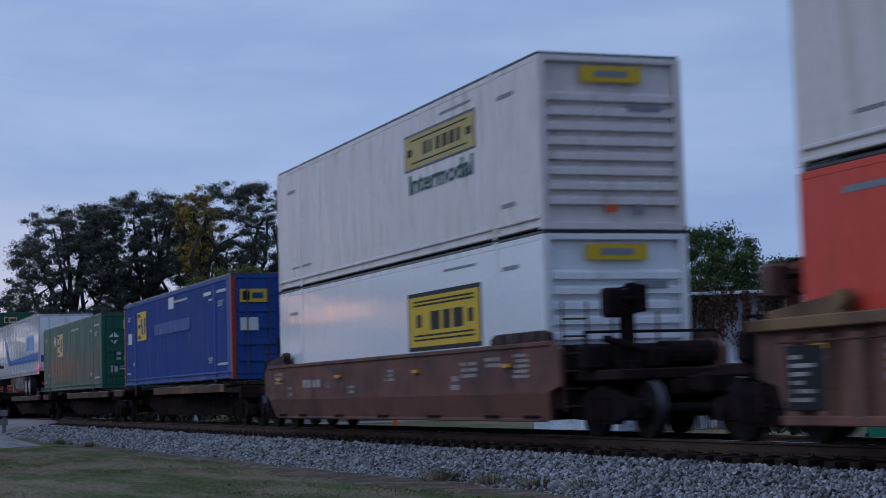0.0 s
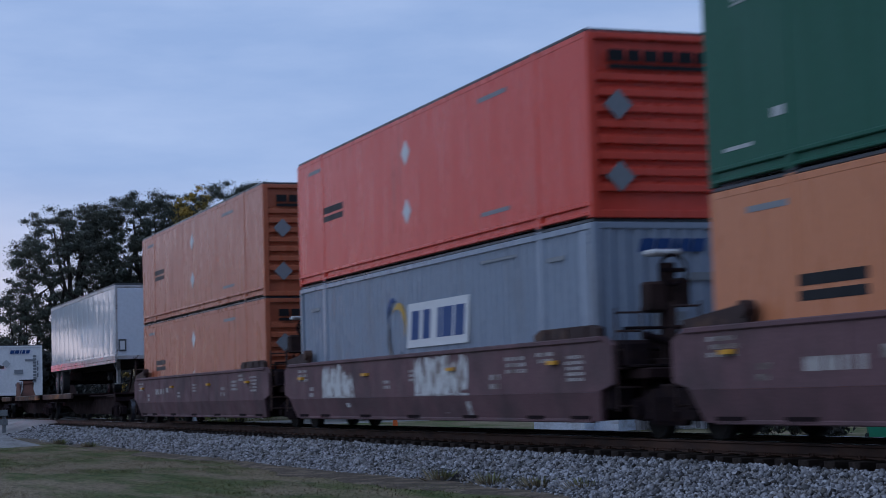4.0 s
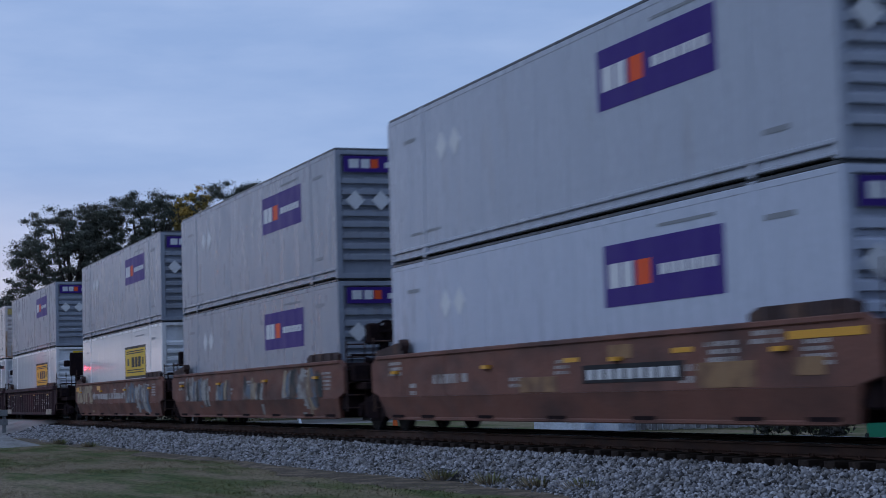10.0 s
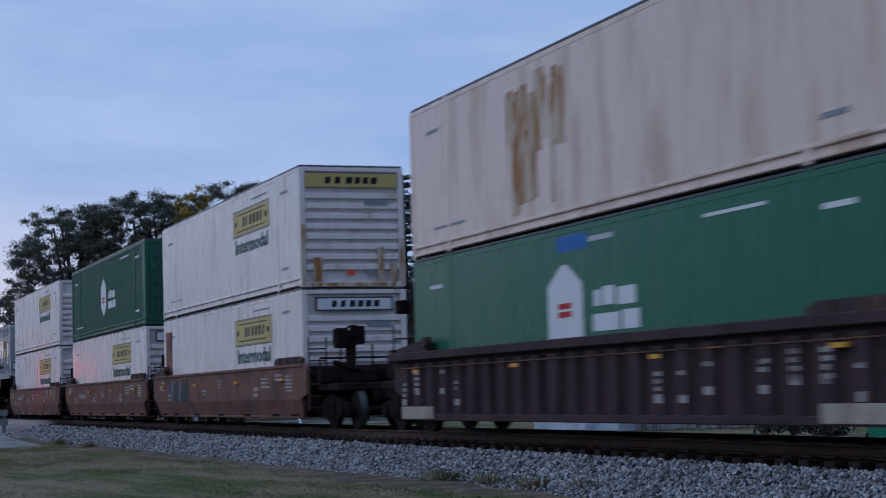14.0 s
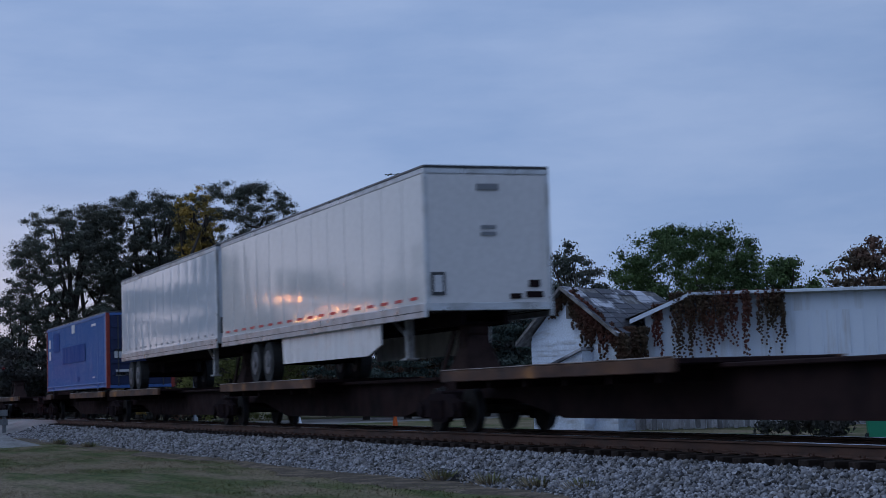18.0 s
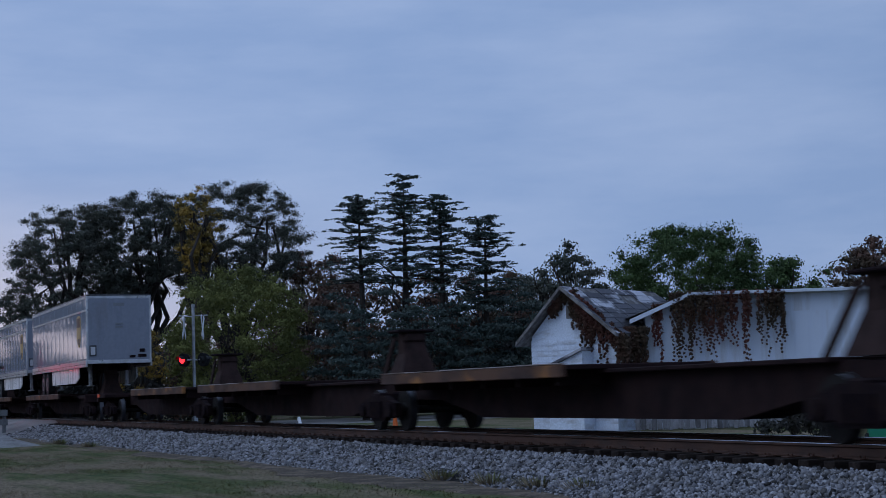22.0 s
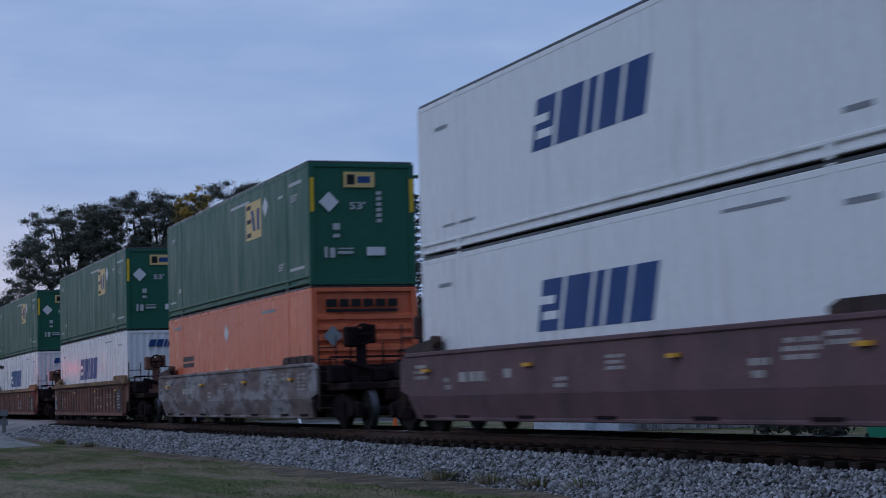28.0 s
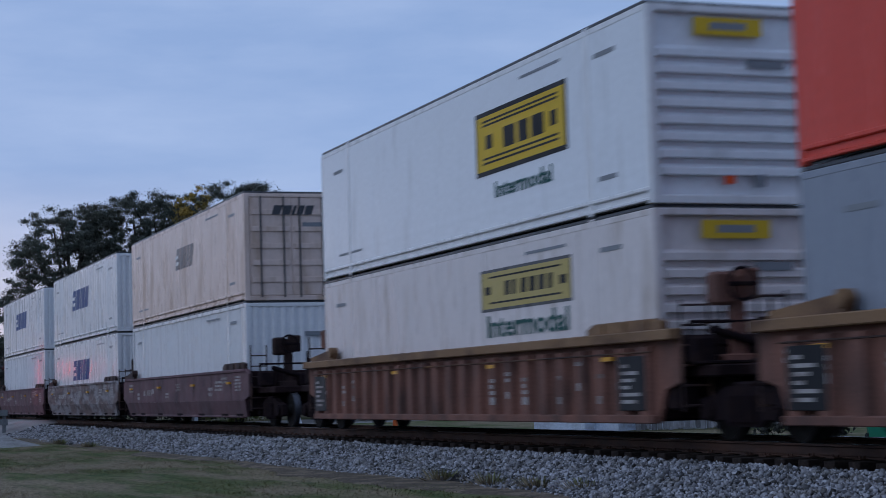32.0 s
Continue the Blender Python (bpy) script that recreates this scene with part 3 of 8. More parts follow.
def marks_parcel(c, end=True):
    decal(c, "logo_panel", M_PURPLE, 2.78, 6.36, 1.55, 2.46, label="purple logo panel")
    for a, b, m in ((5.42, 5.75, M_DECWHITE), (5.82, 6.2, M_DECWHITE), (4.86, 5.3, M_DECORANGE)):
        decal(c, "logo_bar", m, a, b, 1.82, 2.18, proud=0.010)
    for a, b in ((2.98, 3.18), (3.24, 3.46), (3.52, 3.74), (3.82, 4.02), (4.08, 4.3), (4.36, 4.6)):
        decal(c, "logo_bar", M_DECWHITE, a, b, 1.92, 2.07, proud=0.010)
    number_marks(c, M_DECGREY, M_DECGREY)
    for u in (12.4, 13.1):
        diamond(c, M_DECWHITE, u, 2.0, 0.27)
    if end:
        decal(c, "end_panel", M_PURPLE, 0.2, 2.4, 2.38, 2.74, face="end", label="purple name panel", proud=0.014)
        for a, b, m in ((0.32, 0.55, M_DECWHITE), (0.6, 0.8, M_DECWHITE), (0.83, 1.0, M_DECORANGE)):
            decal(c, "end_panel_bar", m, a, b, 2.47, 2.67, face="end", proud=0.017)
        for i in range(7):
            decal(c, "end_panel_bar", M_DECWHITE, 1.15 + i * 0.16, 1.26 + i * 0.16, 2.48, 2.60, face="end", proud=0.017)
        for u in (0.45, 1.05):
            diamond(c, M_DECWHITE, u, 1.75, 0.22, face="end")


def marks_yellow_square(c, blue=False, at=3.2):
    """A yellow square with dark and blue letters as bars, white panels and numbers; at: how far back it stands."""
    u = at if not blue else 10.85
    decal(c, "logo_square", M_YELLOW if blue else M_PALEYELLOW, u + 1.2, u + 2.75, 1.55, 2.52, label="yellow square logo")
    for z in (1.62, 1.98, 2.34):
        decal(c, "logo_bar", M_BLACK, u + 2.2, u + 2.65, z, z + 0.11, proud=0.010)
    decal(c, "logo_bar", M_DECBLUE, u + 1.35, u + 1.6, 1.75, 2.3, proud=0.010)
    decal(c, "logo_bar", M_DECBLUE, u + 1.75, u + 2.0, 1.75, 2.3, lean=-0.2, proud=0.010)
    for a, b, z0, z1 in ((0.6, 1.7, 2.47, 2.55), (0.5, 1.7, 0.44, 0.51), (5.6, 7.6, 2.52, 2.59), (14.2, 14.5, 0.72, 0.84), (15.0, 15.7, 0.44, 0.49), (2.3, 2.7, 2.30, 2.36)):
        decal(c, "number_bar", M_NUMBER, a, b, z0, z1)
    letters(c, "53'", M_NUMBER, 0.95, 1.5, 2.08, 2.26)
    letters(c, "53'", M_NUMBER, 2.3, 2.75, 0.52, 0.70)
    letters(c, "53'", M_NUMBER, 14.9, 15.35, 2.28, 2.44)
    if blue:
        decal(c, "faded_name", M_GHOST, 5.3, 10.8, 1.62, 1.98, lean=0.05, label="ghost of a removed name")
        decal(c, "number_panel", M_DECWHITE, 7.55, 8.35, 2.36, 2.72)
        decal(c, "number_panel", M_DECWHITE, 14.7, 15.35, 1.48, 1.86)
        decal(c, "number_panel", M_DECWHITE, 2.4, 3.35, 2.47, 2.57)
        decal(c, "end_panel", M_YELLOW, 1.65, 2.35, 2.10, 2.52, face="end", label="yellow end logo", proud=0.022)
        decal(c, "end_panel_bar", M_BLACK, 1.72, 1.95, 2.18, 2.44, face="end", proud=0.025)
        decal(c, "end_label", M_DECWHITE, 0.25, 0.75, 1.35, 1.7, face="end", proud=0.022)
    if not blue:
        diamond(c, M_DECWHITE, 3.95 if at == 3.2 else at + 3.5, 2.25, 0.26)
    e = 0.25 if blue else 0.85
    zz = -0.18 if blue else 0.0
    decal(c, "end_panel", M_YELLOW if blue else M_PALEYELLOW, e, e + 0.75, 2.30 + zz, 2.66 + zz, face="end", label="yellow end logo", proud=0.022)
    decal(c, "end_panel_bar", M_BLACK, e + 0.07, e + 0.27, 2.36 + zz, 2.60 + zz, face="end", proud=0.025)
    decal(c, "end_panel_bar", M_DECBLUE, e + 0.33, e + 0.65, 2.40 + zz, 2.56 + zz, face="end", proud=0.025)
    if not blue:
        diamond(c, M_DECWHITE, 0.48, 1.95, 0.24, face="end")
        letters(c, "53'", M_NUMBER, 0.98, 1.36, 1.78, 1.96, face="end")
        for a, b, z0, z1 in ((0.57, 0.73, 1.30, 1.45), (0.57, 0.73, 1.12, 1.20), (0.35, 0.42, 0.65, 0.90), (0.48, 0.6, 0.65, 0.88), (0.68, 1.05, 0.74, 0.80), (0.68, 1.05, 0.85, 0.88)):
            decal(c, "end_label", M_NUMBER, a, b, z0, z1, face="end", proud=0.014)
        decal(c, "end_label", M_DECWHITE, 1.38, 1.82, 0.70, 0.90, face="end", proud=0.014)
        for a in (0.03, 2.47) if at == 3.2 else ():
            decal(c, "yellow_strip", M_YELLOW, a, a + 0.09, 1.72, 2.52, face="end", proud=0.010)
        for k in range(6):
            decal(c, "end_label", M_NUMBER, 1.64, 1.76, 1.48 + k * 0.13, 1.56 + k * 0.13, face="end", proud=0.014)


def marks_red(c):
    """A small yellow square low on the side, a large yellow panel on the end."""
    decal(c, "logo_square", M_YELLOW, 8.2, 9.6, 0.95, 1.72, label="yellow square logo")
    for z in (1.02, 1.28, 1.54):
        decal(c, "logo_bar", M_BLACK, 9.0, 9.5, z, z + 0.1, proud=0.010)
    decal(c, "logo_bar", M_DECBLUE, 8.35, 8.75, 1.1, 1.55, proud=0.010)
    decal(c, "number_panel", M_DECWHITE, 3.2, 5.2, 2.35, 2.58)
    decal(c, "number_bar", M_DECWHITE, 7.8, 9.6, 2.48, 2.58)
    decal(c, "end_panel", M_YELLOW, 0.75, 1.95, 1.85, 2.42, face="end", label="large yellow end logo", proud=0.014)
    decal(c, "end_panel_bar", M_BLACK, 0.85, 1.15, 1.95, 2.32, face="end", proud=0.017)
    decal(c, "end_panel_bar", M_DECBLUE, 1.22, 1.8, 2.0, 2.27, face="end", proud=0.017)
    for k in range(4):
        decal(c, "end_label", M_DECWHITE, 0.3, 0.52, 1.7 + k * 0.18, 1.83 + k * 0.18, face="end", proud=0.014)
    decal(c, "end_label", M_DECGREY, 0.95, 1.4, 1.2, 1.4, face="end", proud=0.014)


def rusty_back(c):
    decal(c, "rusty_panel", M_CARRUST, 14.9, 15.85, 0.35, 2.5, label="rusty bare panel")


def rusty_end(c):
    """Rust along the foot and the corners of the end."""
    rng = random.Random(31)
    for u, w, z0, z1 in ((0.02, 0.10, 0.05, 1.5), (2.46, 0.10, 0.05, 1.2), (0.15, 2.2, 0.03, 0.12), (0.3, 0.22, 0.14, 0.8), (1.9, 0.16, 0.14, 1.1), (2.2, 0.18, 0.14, 0.6)):
        decal(c, "rust_streak", M_RUSTRUN, u, u + w, z0, z1 - 0.2 * rng.random() if z1 > 0.3 else z1, face="end", label="brown rust streak", proud=0.006)


def rust_run(c):
    """Rust that has run down from the top of the side and over the end."""
    rng = random.Random(21)
    for k in range(14):
        u = 8.9 + k * 0.16 + rng.uniform(-0.05, 0.05)
        top = rng.uniform(2.2, 2.65)
        decal(c, "rust_streak", M_RUSTRUN, u, u + rng.uniform(0.12, 0.34), top - rng.uniform(0.6, 1.9), top, lean=rng.uniform(-0.08, 0.08), label="brown rust streak", proud=0.005 + 0.0004 * k)
    for k in range(9):
        u = 0.12 + k * 0.26
        decal(c, "rust_streak", M_RUSTRUN, u, u + 0.13, 0.16, 0.6 + 1.5 * rng.random(), face="end", label="brown rust streak", proud=0.004)


def marks_slant(c, big=True, mat=None, u=6.2, end=True):
    """A name in slanted dark blue letters, drawn as leaning bars."""
    mat = mat or M_DECBLUE
    k = 1.07 if big else 0.62
    z0, z1 = (1.30, 2.12) if big else (1.45, 2.1)
    x = u + 4.2 * k
    for wide in (0.75, 0.85, 0.32, 0.62, 0.72):
        decal(c, "logo_bar", mat, x - wide * k, x, z0, z1, lean=0.28)
        x -= (wide + 0.13) * k
    decal(c, "logo_cut", M_WHITE, u + 3.55 * k, u + 4.2 * k, z0 + 0.52 * (z1 - z0), z0 + 0.68 * (z1 - z0), lean=0.04, proud=0.009)
    decal(c, "logo_cut", M_WHITE, u + 3.45 * k, u + 4.0 * k, z0 + 0.22 * (z1 - z0), z0 + 0.38 * (z1 - z0), lean=0.04, proud=0.009)
    number_marks(c, M_DECGREY, M_DECGREY)
    if end:
        for a, b in ((0.75, 0.98), (1.02, 1.25), (1.3, 1.38), (1.43, 1.6), (1.64, 1.85)):
            decal(c, "end_panel_bar", mat, a, b, 2.3, 2.55, face="end", lean=0.08, proud=0.017)


def marks_box_orange(c):
    decal(c, "name_bar", M_BLACK, 12.6, 14.2, 1.52, 1.66)
    decal(c, "name_bar", M_BLACK, 12.6, 14.2, 1.34, 1.46)
    for z in (2.15, 1.0):
        diamond(c, M_DECWHITE, 8.4, z, 0.25)
    for a, b, z0, z1 in ((3.2, 4.5, 2.48, 2.56), (3.2, 4.5, 0.48, 0.55), (14.2, 15.2, 2.52, 2.6)):
        decal(c, "number_bar", M_DECGREY, a, b, z0, z1)
    for a, b in ((0.35, 0.62), (0.68, 0.9), (0.96, 1.2), (1.26, 1.5), (1.56, 1.8), (1.86, 2.1)):
        decal(c, "end_panel_bar", M_BLACK, a, b, 2.42, 2.60, face="end", proud=0.020)
    decal(c, "end_panel_bar", M_BLACK, 0.35, 2.1, 2.30, 2.37, face="end", proud=0.020)
    for z in (1.75, 0.65):
        diamond(c, M_DECGREY, 0.5, z, 0.24, face="end")


def marks_house(c, back=0.0, up=0.0, six=False):
    """A white house-shaped mark and lettering beside it, as plain shapes."""
    def make(bm):
        if six:
            prism(bm, [(CL / 2 - 8.3 + 0.66 * math.sin(k * math.pi / 3), 1.42 + 0.72 * math.cos(k * math.pi / 3)) for k in range(6)], -CW / 2 - 0.006, -CW / 2 + 0.001)
            return
        prism(bm, [(CL / 2 - u - back, z + up) for u, z in ((8.95, 0.8), (7.65, 0.8), (7.65, 1.7), (7.9, 1.85), (8.08, 1.95), (8.2, 2.02), (8.4, 2.02), (8.52, 1.95), (8.7, 1.85), (8.95, 1.7))], -CW / 2 - 0.006, -CW / 2 + 0.001)
    part("logo_house", kept(f"logo_house_{back:.2f}_{six}", M_DECWHITE, make), M_DECWHITE, c, "white house-shaped logo")
    decal(c, "logo_bar", M_DECRED, 8.05 + back, 8.55 + back, 1.2 + up, 1.42 + up, proud=0.010)
    decal(c, "logo_cut", M_DECWHITE, 7.95 + back, 8.65 + back, 1.29 + up, 1.33 + up, proud=0.013)
    for a, b, z, h in ((6.55, 6.95, 1.32, 0.28), (7.02, 7.25, 1.32, 0.24), (5.85, 6.45, 1.30, 0.26), (5.75, 6.3, 0.94, 0.28), (6.4, 7.3, 0.94, 0.26)):
        decal(c, "logo_bar", M_DECWHITE, a + back, b + back, z + up, z + h + up)
    if up:
        decal(c, "name_bar", M_STRIPE, 8.25, 9.35, 2.5, 2.74, label="blue name patch")
        decal(c, "name_bar", M_NUMBER, 7.35, 8.2, 2.58, 2.66)
    number_marks(c, M_DECWHITE, M_DECWHITE)
    diamond(c, M_DECWHITE, 1.3, 2.15, 0.28, face="end")
    decal(c, "end_label", M_DECWHITE, 1.0, 1.6, 1.0, 1.35, face="end", proud=0.014)


def marks_swirl(c):
    """A gold and dark swirl with a bordered name, as plain shapes."""
    for mat, cu, cz, r, wide, a0, a1, proud in ((M_GOLD, 9.05, 1.75, 0.42, 0.17, -40, 150, 0.006), (M_DKGREY, 9.30, 1.45, 0.46, 0.15, 130, 330, 0.007), (M_DECBLUE, 9.45, 1.98, 0.30, 0.13, 40, 220, 0.008)):
        def crescent(bm, cu=cu, cz=cz, r=r, wide=wide, a0=a0, a1=a1, proud=proud):
            ts = [radians(a0 + (a1 - a0) * k / 10) for k in range(11)]
            out = [(CL / 2 - cu + r * math.cos(a), cz + r * math.sin(a)) for a in ts]
            inn = [(CL / 2 - cu + (r - wide * math.sin(math.pi * k / 10)) * math.cos(a), cz + (r - wide * math.sin(math.pi * k / 10)) * math.sin(a)) for k, a in enumerate(ts)][1:-1]
            prism(bm, out + inn[::-1], -CW / 2 - proud, -CW / 2 + 0.001)
        part("logo_swirl", kept(f"crescent_{cu:.2f}", mat, crescent), mat, c, "curved swirl stroke")
    white = "white" in c["label"]
    if white:
        for z in (1.22, 2.10):
            decal(c, "logo_line", M_DECBLUE, 5.3, 8.5, z, z + 0.045, lean=0.01)
        for k in range(8):
            decal(c, "reflector", M_REDREF, 1.0 + k * 1.9, 1.6 + k * 1.9, 0.14, 0.18, proud=0.012)
        for k in range(9):
            decal(c, "end_label", M_DECGREY, 2.06, 2.24, 0.75 + k * 0.18, 0.88 + k * 0.18, face="end", proud=0.014)
        diamond(c, M_NUMBER, 0.55, 1.85, 0.24, face="end")
    else:
        decal(c, "logo_border", M_DECWHITE, 5.3, 8.6, 1.25, 2.1, lean=0.12)
    for i, wide in enumerate((0.5, 0.55, 0.2, 0.4, 0.45)):
        decal(c, "logo_bar", M_DECBLUE, 5.5 + i * 0.6, 5.5 + i * 0.6 + wide, 1.4, 1.95, lean=0.1, proud=0.010)
    decal(c, "logo_bar", M_DECGREY, 5.6, 8.2, 1.02, 1.14)
    number_marks(c, M_DECGREY, M_DECGREY)
    for a, b in ((0.75, 0.98), (1.02, 1.25), (1.3, 1.38), (1.43, 1.6), (1.64, 1.85)):
        decal(c, "end_panel_bar", M_DECBLUE, a, b, 2.42, 2.62, face="end", lean=0.06, proud=0.017)
    for a, b, z0, z1 in ((1.0, 1.5, 1.25, 1.5), (1.05, 1.4, 0.55, 0.7), (2.28, 2.36, 1.75, 2.0), (2.28, 2.36, 1.4, 1.65), (2.28, 2.36, 1.05, 1.3)):
        decal(c, "end_label", M_DECGREY, a, b, z0, z1, face="end", proud=0.014)


# kind: label, wall, rails, side, end, marks
KINDS = {
    "jb_old": ("weathered white freight container with a faded yellow panel", M_OFFWHITE, M_OFFWHITE, "smooth", "ribs", lambda c: marks_jb(c)),
    "jb_new": ("clean white freight container with a bordered yellow panel", M_SLEEK, M_WHITE, "smooth", "ribs", lambda c: marks_jb(c, True)),
    "jb_worn": ("weathered white freight container with its end name worn off", M_OFFWHITE, M_OFFWHITE, "smooth", "ribs", lambda c: marks_jb(c, end="worn")),
    "jb_plate": ("weathered white freight container with a white name panel on its end", M_OFFWHITE, M_OFFWHITE, "smooth", "ribs", lambda c: marks_jb(c, end="white")),
    "jb_wide": ("weathered white freight container with a wide yellow end panel", M_OFFWHITE, M_OFFWHITE, "smooth", "ribs", lambda c: marks_jb(c, end="wide")),
    "parcel": ("silver grey freight container with purple panels", M_SILVER, M_SILVER, "smooth", "ribs", marks_parcel),
    "parcel_low": ("grey freight container with a purple panel, in a well", M_PALESILVER, M_PALESILVER, "smooth", "ribs", marks_parcel),
    "parcel_dark": ("mid grey freight container with purple panels", M_GREYMID, M_GREYMID, "smooth", "ribs", marks_parcel),
    "green": ("dark green freight container with a yellow square", M_GREEN, M_GREEN, "smooth", "flat", marks_yellow_square),
    "green_doors": ("dark green freight container with double doors", M_GREEN, M_GREEN, "smooth", "doors", lambda c: marks_yellow_square(c, at=8.9)),
    "green_mid": ("dark green freight container with doors and a yellow square", M_GREEN, M_GREEN, "smooth", "doors", lambda c: marks_yellow_square(c, at=6.1)),
    "red_square": ("vermilion corrugated freight container with a yellow square", M_RED, M_RED, "corrugated", "flat", marks_red),
    "blue_square": ("royal blue freight container with yellow squares", M_BLUE, M_BLUE, "corrugated", "doors", lambda c: marks_yellow_square(c, True)),
    "blue_patched": ("faded blue freight container with painted-out patches", M_PALEBLUE, M_PALEBLUE, "corrugated", "doors", None),
    "orange": ("bright orange freight container with ribbed end", M_RED, M_RED, "smooth", "ribs", marks_box_orange),
    "tan_orange": ("faded tan-orange freight container with ribbed end", M_TANNED, M_TANNED, "smooth", "ribs", marks_box_orange),
    "dull_orange": ("dull brown-orange freight container with ribbed end", M_DULLORANGE, M_DULLORANGE, "smooth", "ribs", marks_box_orange),
    "rust_orange": ("rust orange freight container with ribbed end", M_CORAL, M_CORAL, "smooth", "ribs", marks_box_orange),
    "grey_swirl": ("slate grey corrugated freight container with a swirl logo", M_GREY, M_GREY, "corrugated", "corrugated", marks_swirl),
    "white_swirl": ("clean white freight container with a swirl logo", M_WHITE, M_WHITE, "smooth", "flat", marks_swirl),
    "white_slant": ("white freight container with slanted blue lettering", M_WHITE, M_WHITE, "smooth", "corrugated", marks_slant),
    "beige_slant": ("beige freight container with doors and slanted grey lettering", M_BEIGE, M_BEIGE, "smooth", "doors", lambda c: marks_slant(c, False, M_DKGREY, 6.2)),
    "plain_white": ("plain white corrugated freight container", M_WHITE, M_WHITE, "corrugated", "corrugated", lambda c: number_marks(c, M_DECGREY, M_DECGREY)),
    "beige": ("rust-streaked beige freight container", M_BEIGE, M_BEIGE, "smooth", "corrugated", lambda c: number_marks(c, M_DECGREY, M_DECGREY)),
    "house_green": ("mid green freight container with a white house mark", M_HUBGREEN, M_HUBGREEN, "smooth", "flat", lambda c: marks_house(c, 0.82, 0.28)),
    "dark_house": ("dark green freight container with a white house mark", M_GREEN, M_GREEN, "corrugated", "doors", lambda c: marks_house(c, six=True)),
    "red_house": ("vermilion freight container with a white house mark", M_RED, M_RED, "smooth", "flat", marks_house),
}


def patches(c):
    decal(c, "painted_patch", M_PATCHBLUE, 5.06, 11.2, 1.19, 1.90, label="dark blue painted-out patch")
    decal(c, "painted_patch", M_PATCHBLUE, 12.1, 13.9, 1.78, 2.60, label="dark blue painted-out patch")
    decal(c, "painted_patch", M_PATCHBLUE, 6.5, 7.1, 0.38, 0.58, label="dark blue painted-out patch")
    decal(c, "number_panel", M_DECWHITE, 14.8, 15.35, 1.46, 1.86)
    decal(c, "number_panel", M_DECWHITE, 14.85, 15.35, 2.0, 2.38)
    decal(c, "number_panel", M_DECWHITE, 7.7, 8.5, 2.42, 2.77)
    decal(c, "number_panel", M_DECWHITE, 2.36, 3.4, 2.50, 2.59)
    decal(c, "number_bar", M_DECWHITE, 2.7, 3.2, 0.46, 0.52)
    decal(c, "end_label", M_DECWHITE, 0.3, 0.85, 1.15, 1.5, face="end", proud=0.014)
    decal(c, "end_label", M_DECWHITE, 0.35, 0.85, 0.5, 0.72, face="end", proud=0.014)


def door_labels(c):
    """Placard, name bars and a yellow strip on the far leaf of the doors."""
    diamond(c, M_DECWHITE, 2.15, 1.95, 0.24, face="end")
    for a, b, z0, z1 in ((1.45, 2.0, 2.38, 2.48), (1.45, 2.25, 2.24, 2.33), (1.45, 2.3, 1.58, 1.66), (0.85, 1.2, 1.12, 1.17), (0.85, 1.2, 1.2, 1.24)):
        decal(c, "end_label", M_NUMBER, a, b, z0, z1, face="end", proud=0.022)
    decal(c, "end_panel", M_YELLOW, 1.45, 2.4, 0.98, 1.22, face="end", label="yellow warning strip", proud=0.022)


def container(kind, front, z, extra=None):
    label, mat, rail, side, end, marks = KINDS[kind]
    c = thing("freight_container", label, "container", "freight containers on the train")
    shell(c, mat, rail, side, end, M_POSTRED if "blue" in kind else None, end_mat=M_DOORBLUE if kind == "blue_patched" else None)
    if kind == "blue_patched":
        patches(c)
    elif marks:
        marks(c)
    if extra:
        extra(c)
    return rides(c, front - CL / 2, z)


# ---- running gear ----
def spin(name, x):
    """A wheelset that turns as the train rolls, at x under its bogie."""
    def wheels(bm):
        for sgn in (-1, 1):
            rod(bm, (0, sgn * 0.68, 0), (0, sgn * 0.80, 0), 0.42, seg=24)
            rod(bm, (0, sgn * 0.655, 0), (0, sgn * 0.685, 0), 0.445, seg=24)
            rod(bm, (0, sgn * 0.80, 0), (0, sgn * 0.86, 0), 0.16, 0.12, seg=12)
        rod(bm, (0, -1.0, 0), (0, 1.0, 0), 0.08, seg=10)
    me = kept("wheelset", M_WHEEL, wheels)
    if len(me.materials) == 1:
        # the treads are polished by the rails
        me.materials.append(M_TREAD)
        for p in me.polygons:
            if abs(p.normal.y) < 0.2 and math.hypot(p.center.x, p.center.z) > 0.39:
                p.material_index = 1
    w = new(name, me)
    w.location = (x, 0, 0.42)
    return w


def key_wheels():
    """One way of turning for leading wheelsets and one for trailing ones, which all bogies share."""
    for name, x in (("front", 0.89), ("rear", -0.89)):
        w = spin("wheelset", x)
        turn = [(k / FPS, pose(x, 0, 0.42, 0, 0, 0) @ Matrix.Rotation(radians(84.0 * k), 4, "Y")) for k in range(0, int(SECONDS * FPS) + 1)]
        walk(w, turn)
        SPUN[name] = w


SPUN = {}


